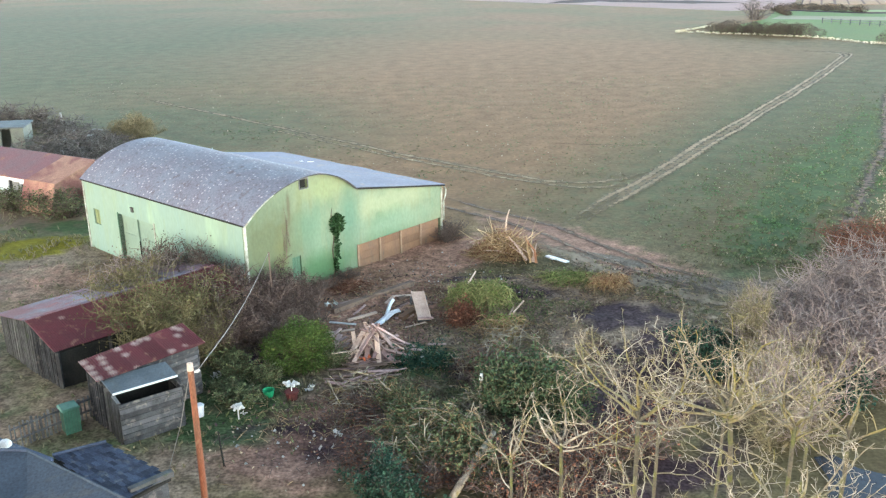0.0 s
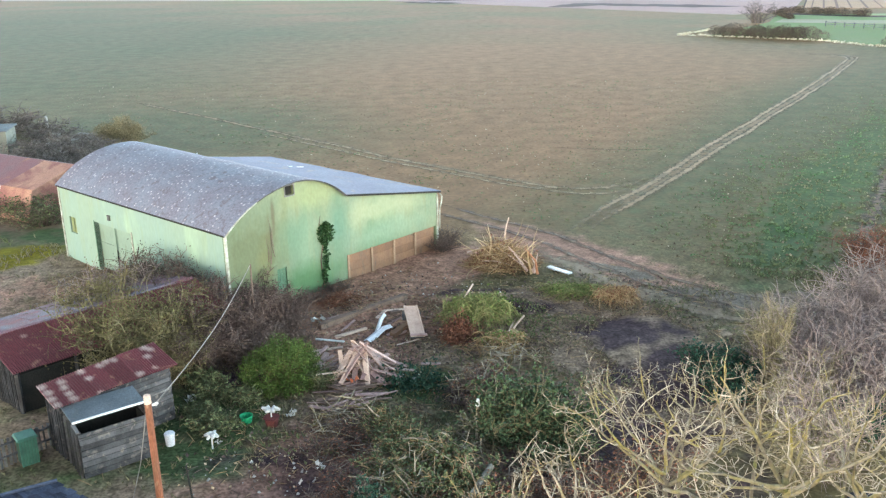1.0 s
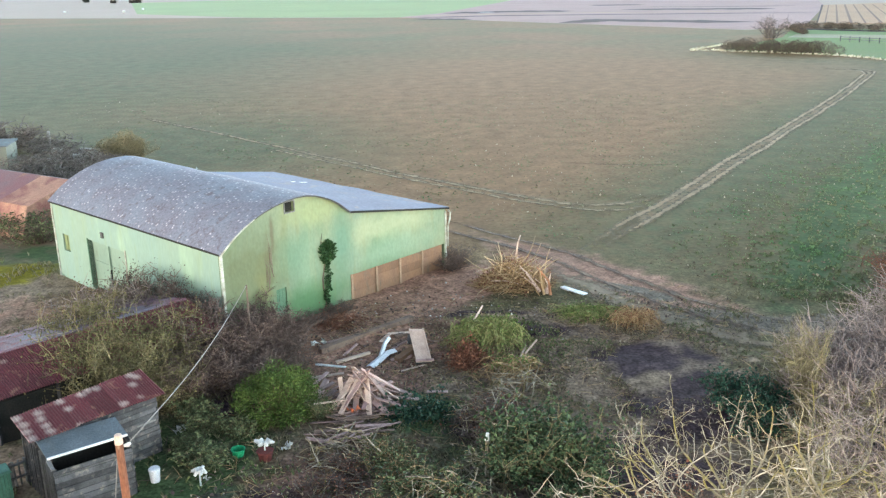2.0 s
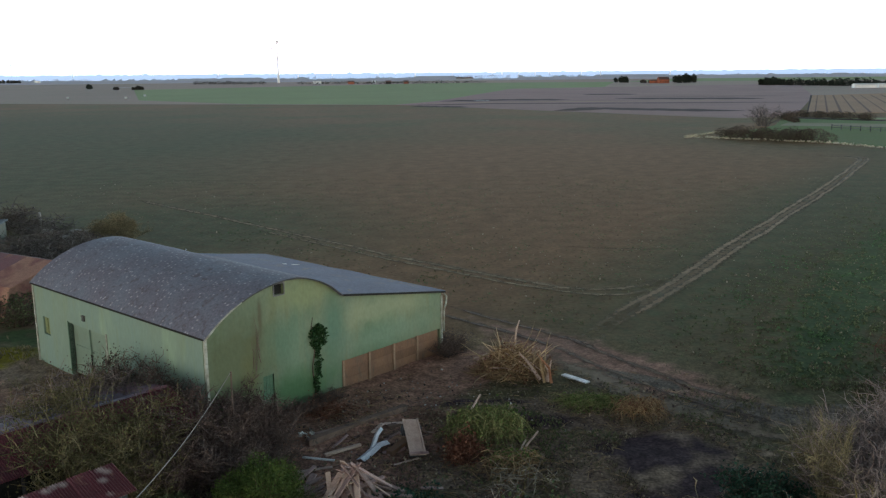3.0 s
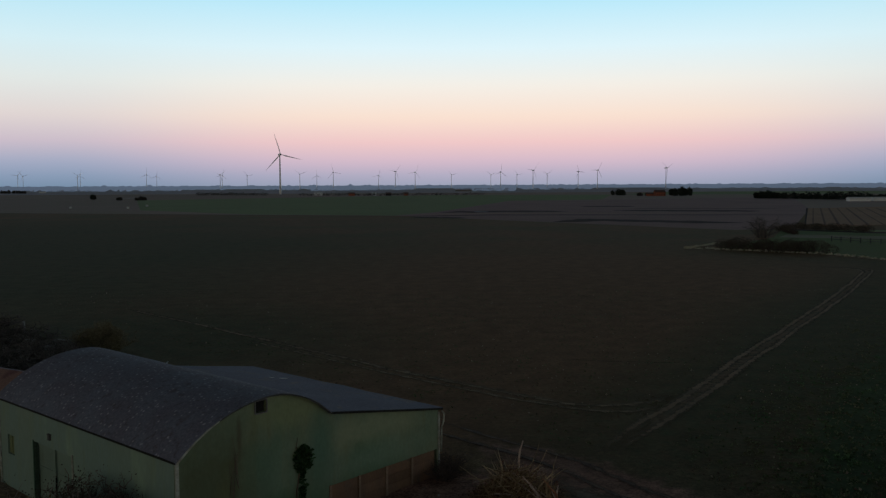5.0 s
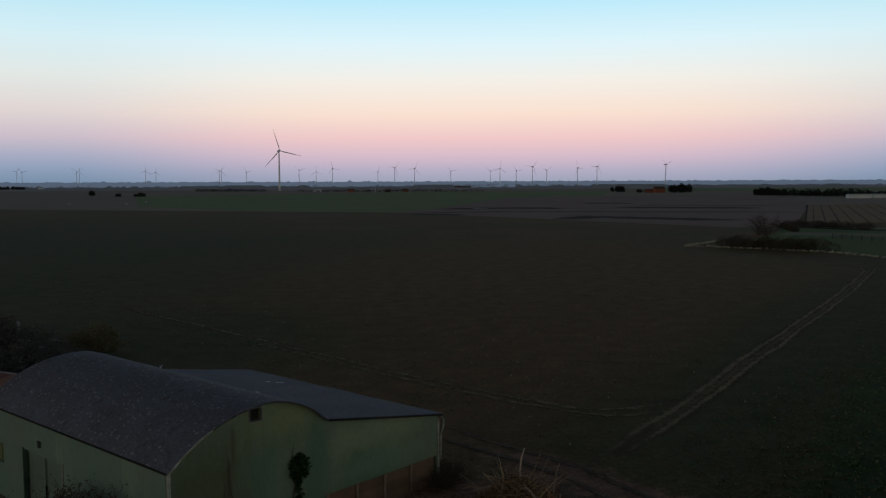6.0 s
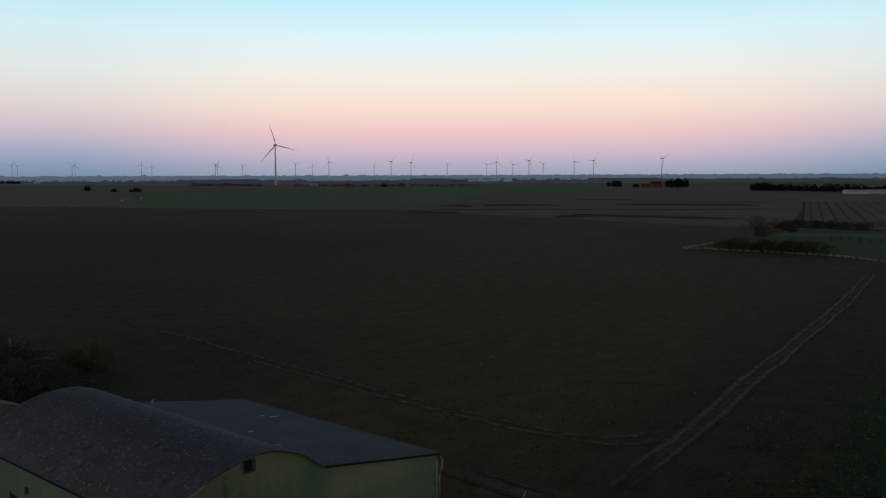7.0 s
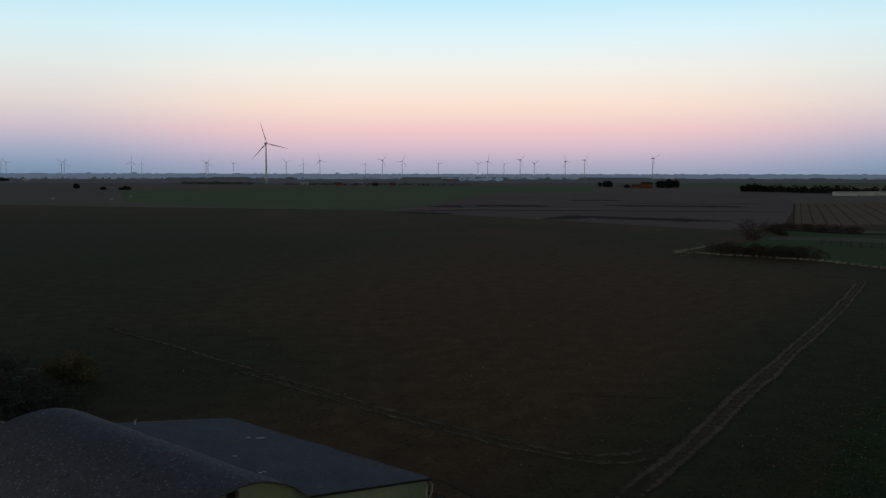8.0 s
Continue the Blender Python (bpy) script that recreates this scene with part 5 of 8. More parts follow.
    part("front_wall", b.weld(), M["hut_wall"], h)
    part("side_wall", Build().box(3.42, 0.18, -0.1, 3.6, 2.6, 2.05), M["hut_wall"], h)
    part("side_wall", Build().box(0, 0.18, -0.1, 0.18, 2.6, 2.05), M["hut_wall"], h)
    part("rear_wall", Build().box(0.18, 2.42, -0.1, 3.42, 2.6, 2.05), M["hut_wall"], h)
    part("roof", Build().hexa([(-0.15, -0.2, 2.05), (3.75, -0.2, 2.05), (3.75, 2.8, 2.2), (-0.15, 2.8, 2.2)], [(-0.15, -0.2, 2.17), (3.75, -0.2, 2.17), (3.75, 2.8, 2.32), (-0.15, 2.8, 2.32)]), M["grey_sheet"], h)


build_orange_shed()


def build_house():
    """Corner of the roofs below the start of the flight."""
    rng = random.Random(6)
    D = thing("house", pose(0, 0, 0), "house with a pale blue-grey sheet roof", "house")
    ridge_end, verge_end = Vector((-12.0, 21.05, 3.95)), Vector((-8.94, 19.04, 3.95))
    d = (verge_end - ridge_end).normalized()
    n = Vector((d.y, -d.x, 0))
    n = -n if n.y > 0 else n
    up = Vector((0, 0, 0.08))
    far_end, tip = ridge_end + Vector((-4.5, 0.25, 0.02)), verge_end + d * 1.2
    near = n * 3.2 + Vector((0, 0, -1.0))
    low = [far_end, ridge_end, tip, tip + near, far_end + near]
    b = Build()
    b.add([tuple(p) for p in low] + [tuple(p + up) for p in low], [(0, 1, 2, 3, 4), (9, 8, 7, 6, 5)] + [((i + 1) % 5, i, i + 5, (i + 1) % 5 + 5) for i in range(5)])
    part("roof", b, M["house_roof"], D, "blue-grey sheet roof")
    for k in (0.22, 0.5, 0.78):
        part("roof_seam", Build().beam(far_end + near * k + up, tip + near * k + up, 0.05, 0.03), M["house_roof"], D)
    w = [far_end + n * 0.25, ridge_end + n * 0.25, tip + n * 0.25 - d * 0.3, tip + n * 3.0 - d * 0.3, far_end + n * 3.0]
    b = Build()
    b.add([(p.x, p.y, -0.1) for p in w] + [(p.x, p.y, p.z - (0.12 if i < 3 else 0.98)) for i, p in enumerate(w)], [(0, 1, 2, 3, 4), (9, 8, 7, 6, 5)] + [((i + 1) % 5, i, i + 5, (i + 1) % 5 + 5) for i in range(5)])
    part("wall", b, M["brick"], D)
    part("ridge_capping", Build().tube([far_end + up, ridge_end + up], [0.05, 0.05], 6), M["slate"], D)
    part("verge_capping", Build().tube([ridge_end + up, tip + up], [0.035, 0.035], 6), M["house_roof"], D)
    # slate-roofed outhouse
    E = thing("slate_outhouse", pose(0, 0, 0), "outhouse with a dark blue slate roof", "outhouse")
    e0, e1, e2, e3 = Vector((-12.5, 23.25, 2.5)), Vector((-11.2, 24.0, 2.5)), Vector((-9.05, 23.1, 1.95)), Vector((-10.2, 21.6, 1.95))
    lo = Vector((0, 0, 0.10))
    part("roof_boarding", Build().hexa([e3 - lo * 2, e2 - lo * 2, e1 - lo * 2, e0 - lo * 2], [e3 - lo, e2 - lo, e1 - lo, e0 - lo]), M["dark_void"], E)
    rows, cols = 11, 12
    for r in range(rows):
        for q in range(cols):
            t0, t1 = r / rows, (r + 1.25) / rows
            s0, s1 = (q + (r % 2) * 0.5) / cols, (q + 0.95 + (r % 2) * 0.5) / cols
            if s1 > 1.02:
                continue
            pt = lambda t, s: e0.lerp(e1, s).lerp(e3.lerp(e2, s), t)
            k = Vector((0, 0, 0.012 + rng.uniform(0, 0.012)))
            z1 = Vector((0, 0, 0.014))
            part("slate", Build().hexa([pt(t0, s0) + k * 0.3, pt(t1, s0) + k, pt(t1, s1) + k, pt(t0, s1) + k * 0.3][::-1], [pt(t0, s0) + k * 0.3 + z1, pt(t1, s0) + k + z1, pt(t1, s1) + k + z1, pt(t0, s1) + k * 0.3 + z1][::-1]), M["slate"], E)
    ins = [e.lerp((e0 + e1 + e2 + e3) / 4, 0.06) for e in (e0, e1, e2, e3)]
    part("wall", Build().hexa([(p.x, p.y, -0.1) for p in ins[::-1]], [(p.x, p.y, p.z - 0.2) for p in ins[::-1]]), M["board_grey"], E)
    part("ridge_tile", Build().tube([e0 + Vector((0, 0, 0.05)), e1 + Vector((0, 0, 0.05))], [0.05, 0.05], 6), M["slate"], E)
    part("parapet", Build().beam(e2 + Vector((-0.9, -0.9, 0.05)), e2 + Vector((0.05, 0.05, 0.05)), 0.2, 0.18), M["board_pale"], E, "grey weathered parapet")
    part("window", Build().box(e3.x + 0.4, e3.y - 0.32, 1.3, e3.x + 0.85, e3.y - 0.2, 1.9), M["white_paint"], E, "white window frame")
    S = thing("slate_annexe", pose(0, 0, 0), "low slate roof with a white domed rooflight", "outhouse")
    s0, s1, s2, s3 = Vector((-15.4, 24.2, 3.0)), Vector((-12.4, 23.1, 2.55)), Vector((-12.9, 21.7, 2.55)), Vector((-15.9, 22.8, 3.0))
    part("roof", Build().hexa([q - Vector((0, 0, 0.1)) for q in (s3, s2, s1, s0)], [s3, s2, s1, s0]), M["slate"], S)
    ins = [e.lerp((s0 + s1 + s2 + s3) / 4, 0.05) for e in (s3, s2, s1, s0)]
    part("wall", Build().hexa([(p.x, p.y, -0.1) for p in ins], [(p.x, p.y, p.z - 0.1) for p in ins]), M["brick"], S)
    b = Build()
    for i in range(5):
        t0 = i / 5 * math.pi / 2
        ring = 0.2 * math.cos(t0)
        for j in range(10):
            b.v.append((ring * math.cos(j * math.pi / 5), ring * math.sin(j * math.pi / 5), 0.2 * math.sin(t0)))
    b.f = [(i * 10 + j, i * 10 + (j + 1) % 10, i * 10 + 10 + (j + 1) % 10, i * 10 + 10 + j) for i in range(4) for j in range(10)] + [tuple(40 + j for j in range(10))]
    part("dome", b, M["white_scrap"], S, "white domed rooflight", True, at=pose(-13.95, 23.45, 2.76))


build_house()


def build_fence():
    rng = random.Random(3)
    f = thing("paling_fence", pose(0, 0, 0), "weathered grey paling fence", "fence")
    a, b = Vector((-16.2, 27.8, 0)), Vector((-13.75, 30.7, 0))
    d = (b - a).normalized()
    for i in range(26):
        p = a.lerp(b, i / 25) + Vector((rng.uniform(-0.02, 0.02), rng.uniform(-0.02, 0.02), -0.1))
        part("paling", Build().beam(p, p + Vector((rng.uniform(-0.03, 0.03), rng.uniform(-0.03, 0.03), rng.uniform(0.95, 1.12))), 0.1, 0.025, math.atan2(d.y, d.x)), M["board_pale"], f)
    for z in (0.35, 0.8):
        part("rail", Build().beam(a + Vector((0.03, -0.03, z)), b + Vector((0.03, -0.03, z)), 0.04, 0.07), M["board_grey"], f)
    c = thing("compost_bin", pose(-14.7, 29.15, ground_z(-14.7, 29.15), 0, 0, 40), "slatted green bin with a faded green lid", "bin")
    for i in range(6):
        part("slat", Build().box(-0.28 + i * 0.095, -0.29, 0, -0.2 + i * 0.095, -0.26, 0.95), M["green_lid"], c)
    part("body", Build().box(-0.26, -0.26, 0, 0.28, 0.28, 0.95), M["leaf_dark"], c)
    part("lid", Build().hexa([(-0.33, -0.33, 0.95), (0.33, -0.33, 0.95), (0.33, 0.33, 0.95), (-0.33, 0.33, 0.95)], [(-0.29, -0.29, 1.02), (0.29, -0.29, 1.02), (0.29, 0.29, 1.02), (-0.29, 0.29, 1.02)]), M["green_lid"], c, "faded green lid")


build_fence()


def build_pole():
    p = thing("utility_pole", pose(-8.0, 22.73, 0), "orange brown timber utility pole", "pole")
    pts = [Vector((0, 0, -0.1)), Vector((0, 0, 2)), Vector((0, 0, 4)), Vector((0, 0, 5.55)), Vector((0, 0, 5.66))]
    part("shaft", Build().tube(pts, [0.105, 0.098, 0.09, 0.082, 0.05], 12), M["pole_wood"], p, smooth=True)
    part("cap", Build().tube([Vector((0, 0, 5.5)), Vector((0, 0, 5.72))], [0.092, 0.08], 10), M["plank_pale"], p, "pale weathered top")
    part("plate", Build().box(-0.06, -0.125, 1.15, 0.06, -0.108, 1.4), M["yellow_tag"], p, "yellow warning plate")
    part("plate_back", Build().box(-0.075, -0.112, 1.1, 0.075, -0.096, 1.45), M["white_paint"], p)
    part("insulator", Build().tube([Vector((0.1, 0.0, 5.45)), Vector((0.2, 0.02, 5.47)), Vector((0.24, 0.03, 5.5))], [0.03, 0.05, 0.03], 7), M["white_scrap"], p, "white insulator")
    a, b = Vector((-7.8, 22.78, 5.5)), Vector((-9.15, 39.0, 3.45))
    line = [a.lerp(b, i / 16) - Vector((0, 0, 0.35 * math.sin(math.pi * i / 16))) for i in range(17)]
    c = part("overhead_cable", Build().tube(line, [0.014] * 17, 5), M["wire"], smooth=True)
    tagged(c, "grey overhead cable sagging from pole to barn", "cable")
    s = thing("cable_post", pose(-9.15, 39.0, ground_z(-9.15, 39.0)), "dark timber post holding the cable end", "post")
    part("post", Build().tube([Vector((0, 0, -0.2)), Vector((0.02, 0, 3.5))], [0.045, 0.035], 8), M["twig_brown"], s)
    g = ground_z(-10.3, 26.2)
    st = part("stay_wire", Build().tube([Vector((-8.08, 22.8, 5.3)), Vector((-9.0, 24.3, 2.9)), Vector((-10.3, 26.2, g))], [0.014] * 3, 5), M["wire"])
    tagged(st, "thin stay wire from pole to ground", "cable")
    q = thing("iron_stake", pose(-8.5, 26.6, ground_z(-8.5, 26.6), 2, -3, 0), "thin black iron stake in bare soil", "stake")
    part("rod", Build().tube([Vector((0, 0, -0.1)), Vector((0, 0, 1.35))], [0.035, 0.03], 6), M["dark_void"], q)


build_pole()


# ---- junk in the yard ----
def build_plank_pile():
    rng = random.Random(31)
    pile = thing("timber_pile", pose(-4.25, 35.2, ground_z(-4.25, 35.2)), "heap of broken pinkish planks stacked like a bonfire", "timber pile")
    # planks leaning together
    for i in range(26):
        t = i / 26 * 2 * math.pi + rng.uniform(-0.4, 0.4)
        reach = rng.uniform(0.7, 1.9)
        a = Vector((math.cos(t) * reach, math.sin(t) * reach, 0.05 + rng.uniform(0, 0.15)))
        b = Vector((-math.cos(t) * rng.uniform(-0.2, 0.5) + rng.uniform(-0.3, 0.3), -math.sin(t) * rng.uniform(-0.1, 0.4), rng.uniform(0.6, 1.55)))
        part("plank", Build().beam(a, b, rng.choice((0.1, 0.14, 0.18, 0.22)), rng.uniform(0.025, 0.05), rng.uniform(-0.6, 0.6)), M[rng.choice(("plank_pink", "plank_pink", "plank_pale"))], pile)
    for i in range(16):
        t, x, y, z = rng.uniform(0, 6.28), rng.uniform(-1.0, 1.2), rng.uniform(-0.9, 0.9), rng.uniform(0.15, 0.6)
        h = rng.uniform(0.3, 0.9)
        part("plank", Build().beam((x - h * math.cos(t), y - h * math.sin(t), z), (x + h * math.cos(t), y + h * math.sin(t), z + rng.uniform(-0.2, 0.3)), rng.choice((0.08, 0.12, 0.16)), 0.035, rng.uniform(-1, 1)), M[rng.choice(("plank_pink", "plank_pale"))], pile)
    # slats lying round the foot
    for i in range(34):
        x, y = rng.uniform(-1.1, 1.1), rng.uniform(-2.9, -0.3)
        t = rng.gauss(0.25, 0.35)
        h = rng.uniform(0.3, 0.75)
        z = ground_z(-4.25 + x, 35.2 + y) - ground_z(-4.25, 35.2) + rng.uniform(0.03, 0.28)
        part("plank", Build().beam((x - h * math.cos(t), y - h * math.sin(t), z), (x + h * math.cos(t), y + h * math.sin(t), z + rng.uniform(-0.04, 0.08)), rng.choice((0.07, 0.1, 0.13)), 0.03, rng.uniform(-0.3, 0.3)), M[rng.choice(("plank_pink", "plank_pink", "beam_brown"))], pile)
    part("plank", Build().beam((0.3, 0.75, 0.72), (1.9, 0.5, 0.16), 0.16, 0.04, 0.1), M["plank_pink"], pile)
    part("plank", Build().beam((-0.75, 0.3, 1.0), (-0.55, -0.5, 0.15), 0.17, 0.04, 0.4), M["plank_pale"], pile)
    for x0, y0, x1, y1 in ((-1.9, -0.5, -0.6, 0.1), (0.9, 0.5, 2.2, 0.1), (0.9, 0.9, 1.7, 0.7), (-1.5, 0.3, -1.0, 0.9), (0.8, -0.9, 1.7, -0.95), (-2.0, 0.5, -1.2, 1.6), (-1.7, 0.6, -1.55, 1.9)):
        z = 0.12
        part("plank", Build().beam((x0, y0, z), (x1, y1, z + 0.06), 0.15, 0.04, 0.1), M["plank_pink"], pile)
    s = thing("plastic_scrap", pose(-4.35, 34.1, ground_z(-4.35, 34.1) + 0.3), "crumpled orange plastic scrap on the planks", "scrap")
    b = Build()
    for i in range(7):
        p = Vector((rng.uniform(-0.3, 0.3), rng.uniform(-0.15, 0.15), rng.uniform(-0.05, 0.1)))
        b.leaf(p, 0.2, rng)
    part("sheet", b, M["orange_scrap"], s)


build_plank_pile()


def lying(name, a, b, wide, thick, material, label, category, lift=0.03, group="", twist=0.0):
    za, zb = ground_z(*a[:2]), ground_z(*b[:2])
    ha, hb = (a[2] if len(a) > 2 else 0), (b[2] if len(b) > 2 else 0)
    ob = part(name, Build().beam((a[0], a[1], za + ha + lift + thick / 2), (b[0], b[1], zb + hb + lift + thick / 2), wide, thick, twist), material)
    return tagged(ob, label, category, group)


def build_loose_junk():
    rng = random.Random(17)
    lying("beam", (-6.45, 39.8), (-2.74, 43.5), 0.30, 0.26, M["beam_brown"], "long brown weathered beam on the soil", "beam", 0.0)
    lying("beam", (-5.65, 39.0), (-4.35, 39.95), 0.14, 0.1, M["plank_pale"], "pale weathered beam lying on bare soil", "beam", 0.0)
    lying("beam", (-3.15, 39.2), (-2.55, 40.1), 0.30, 0.22, M["panel_wood"], "short thick brown block on the soil", "beam", 0.0)
    lying("beam", (-3.4, 41.6), (-2.2, 42.6), 0.22, 0.14, M["beam_brown"], "rotten brown beam on bare soil", "beam", 0.0)
    lying("batten", (-6.5, 38.9), (-5.2, 38.5, 0.05), 0.1, 0.05, M["white_paint"], "white painted batten on the soil", "batten", 0.0)
    for a, b in (((-6.6, 35.9), (-5.8, 37.6, 0.2)), ((-5.9, 35.4), (-5.75, 37.2, 0.1)), ((-3.4, 40.4), (-2.9, 41.2)), ((-2.6, 39.7), (-3.2, 39.2)), ((-1.8, 36.3), (-1.0, 36.2))):
        lying("board", a, b, 0.16, 0.04, M["plank_pink"], "loose weathered board on the ground", "board", 0.02, "loose boards")
    for i in range(11):
        x, y, t = rng.uniform(-6.4, -1.4), rng.uniform(37.6, 42.4), rng.uniform(-0.5, 1.2)
        l = rng.uniform(0.3, 0.8)
        lying("board", (x - l * math.cos(t), y - l * math.sin(t)), (x + l * math.cos(t), y + l * math.sin(t), rng.uniform(0, 0.1)), rng.choice((0.08, 0.12, 0.18)), 0.035, M[rng.choice(("plank_pink", "beam_brown", "plank_pale", "beam_brown"))], "short broken board on bare soil", "board", 0.02, "broken boards")
    # pale panel with battens
    g = ground_z(-2.25, 40.3)
    p = thing("pale_panel", pose(-2.2, 39.75, g + 0.42, 18, 4, 13), "pale bare wooden panel leaning on rubble", "panel")
    part("sheet", Build().box(-0.32, -1.05, 0, 0.32, 1.05, 0.04), M["plank_pale"], p)
    for x in (-0.29, 0.29):
        part("batten", Build().beam((x, -1.05, 0.065), (x, 1.05, 0.065), 0.07, 0.045), M["plank_pale"], p)
    part("batten", Build().beam((-0.35, -1.0, 0.07), (0.42, -1.0, 0.07), 0.12, 0.05), M["plank_pink"], p)
    part("block", Build().beam((-0.4, 0.6, -0.16), (0.4, 0.7, -0.16), 0.3, 0.3), M["board_grey"], p)
    part("block", Build().beam((-0.3, -0.85, -0.1), (0.3, -0.8, -0.1), 0.2, 0.2), M["board_grey"], p)
    # crumpled white sheet: two bent strips
    def strip(name, pts, wide, label):
        b = Build()
        for i, q in enumerate(pts):
            q = Vector(q)
            nx = Vector(pts[min(i + 1, len(pts) - 1)]) - Vector(pts[max(i - 1, 0)])
            s = Vector((-nx.y, nx.x, 0)).normalized() * wide / 2
            g0 = ground_z(q.x, q.y)
            for k, h in ((-1, 0.0), (0, 0.09), (1, 0.02)):
                for th in (0.0, 0.02):
                    b.v.append((q.x + s.x * k, q.y + s.y * k, g0 + q.z + h + th))
        for i in range(len(pts) - 1):
            o = i * 6
            for k in (0, 2):
                b.f += [(o + k + 1, o + k + 3, o + k + 9, o + k + 7), (o + k, o + k + 6, o + k + 8, o + k + 2)]
            b.f += [(o, o + 1, o + 7, o + 6), (o + 4, o + 10, o + 11, o + 5)]
        e = (len(pts) - 1) * 6
        b.f += [(0, 2, 3, 1), (2, 4, 5, 3), (e, e + 1, e + 3, e + 2), (e + 2, e + 3, e + 5, e + 4)]
        tagged(part(name, b, M["white_sheet"]), label, "sheet")
    strip("white_sheet", [(-4.2, 38.5, 0.04), (-3.95, 39.1, 0.1), (-3.62, 39.75, 0.16), (-3.3, 40.1, 0.1)], 0.36, "bent white plastic sheet on the soil")
    strip("white_sheet", [(-3.85, 39.5, 0.15), (-3.72, 40.3, 0.3), (-3.62, 41.0, 0.22)], 0.18, "narrow white plastic strip on the soil")
    lying("white_board", (4.75, 48.2), (5.75, 46.75, 0.1), 0.3, 0.06, M["white_paint"], "white painted board beside the brushwood", "board", 0.02)
    lying("white_board", (4.75, 48.0), (5.05, 47.6), 0.12, 0.05, M["white_paint"], "short white painted offcut on the mud", "board", 0.02)
    # star-shaped white ornaments
    def ornament(x, y, h, s, pot):
        g0 = ground_z(x, y)
        o = thing("garden_ornament", pose(x, y, g0), "white star-shaped garden ornament" + (" in a dark red pot" if pot else " on a thin stem"), "ornament", "white ornaments")
        if pot:
            part("pot", Build().tube([Vector((0, 0, -0.02)), Vector((0, 0, 0.3)), Vector((0, 0, 0.34)), Vector((0, 0, 0.36))], [0.2, 0.26, 0.3, 0.25], 12), M["red_pot"], o, "dark red pot")
        part("stem", Build().tube([Vector((0, 0, 0)), Vector((0, 0, h))], [0.03, 0.025], 6), M["white_scrap"], o)
        r = random.Random(int(x * 10))
        for i in range(6):
            t = i * math.pi / 3 + r.uniform(-0.2, 0.2)
            e = Vector((math.cos(t) * s, math.sin(t) * s * 0.8, h + r.uniform(-0.1, 0.25)))
            part("petal", Build().tube([Vector((0, 0, h)), Vector((e.x * 0.55, e.y * 0.55, h + 0.05)), e], [0.03, 0.085, 0.04], 6), M["white_scrap"], o)
    ornament(-7.0, 31.4, 0.62, 0.33, True)
    ornament(-8.75, 29.9, 0.5, 0.25, False)
    for x, y, s in ((-6.4, 32.1, 0.16), (-10.3, 33.1, 0.2), (-8.6, 30.2, 0.1), (-2.35, 34.7, 0.24), (-4.9, 28.6, 0.16), (-6.55, 40.5, 0.22)):
        b = Build()
        r = random.Random(int(100 + x * 7))
        for i in range(9):
            b.leaf(Vector((r.uniform(-s, s), r.uniform(-s, s), r.uniform(0, s))), s * 1.3, r)
        z = ground_z(x, y)
        tagged(part("white_litter", b, M["white_scrap"], at=pose(x, y, z)), "crumpled white plastic litter on the grass", "litter", "white litter")
    b = Build()
    outer = [(0.17, 0.0), (0.2, 0.1), (0.22, 0.26), (0.245, 0.27), (0.245, 0.29), (0.205, 0.29), (0.16, 0.03)]
    for r0, z in outer:
        for j in range(14):
            b.v.append((r0 * math.cos(j * math.pi / 7), r0 * math.sin(j * math.pi / 7), z))
    b.f = [(i * 14 + j, i * 14 + (j + 1) % 14, i * 14 + 14 + (j + 1) % 14, i * 14 + 14 + j) for i in range(6) for j in range(14)] + [tuple(range(14))[::-1], tuple(84 + j for j in range(14))]
    tagged(part("bucket", b, M["green_plastic"], at=pose(-7.95, 31.6, ground_z(-7.95, 31.6))), "round green plastic bucket on grass", "bucket")
    b = Build().tube([Vector((0, 0, 0)), Vector((0, 0, 0.4)), Vector((0, 0, 0.44)), Vector((0, 0, 0.48))], [0.15, 0.18, 0.19, 0.15], 12)
    tagged(part("barrel", b, M["white_sheet"], at=pose(-10.25, 30.1, ground_z(-10.25, 30.1))), "pale blue-white plastic barrel beside the store", "barrel")
    # small stones
    for cx, cy, sx, sy, count, name, label in ((-6.2, 28.2, 2.2, 2.0, 70, "rubble", "pale stones scattered on bare soil"), (14, 74, 34, 16, 240, "field_stones", "pale clods and stones in the crop"), (-2, 45, 5, 5, 90, "rubble", "small stones on the bare yard soil")):
        b = Build()
        r = random.Random(count)
        for i in range(count):
            x, y = cx + r.gauss(0, 0.5) * sx, cy + r.gauss(0, 0.5) * sy
            s = r.uniform(0.03, 0.11)
            z = ground_z(x, y)
            pts = [(x + s * r.uniform(0.6, 1) * math.cos(j * 1.2566), y + s * r.uniform(0.6, 1) * math.sin(j * 1.2566), z - 0.02) for j in range(5)]
            k = len(b.v)
            b.v += pts + [(x, y, z + s * r.uniform(0.4, 0.8))]
            b.f += [(k + j, k + (j + 1) % 5, k + 5) for j in range(5)]
        tagged(part(name, b, M["leaf_straw" if name == "field_stones" else "stone"]), label, "stones", kind="stuff")


build_loose_junk()


# ---- plants ----
def wander(p, d, length, steps, rng, bend=0.25, lift=0.0):
    pts = [p.copy()]
    for _ in range(steps):
        d = (d + Vector((rng.gauss(0, bend), rng.gauss(0, bend), rng.gauss(0, bend) + lift))).normalized()
        p = p + d * (length / steps)
        pts.append(p.copy())
    return pts, d


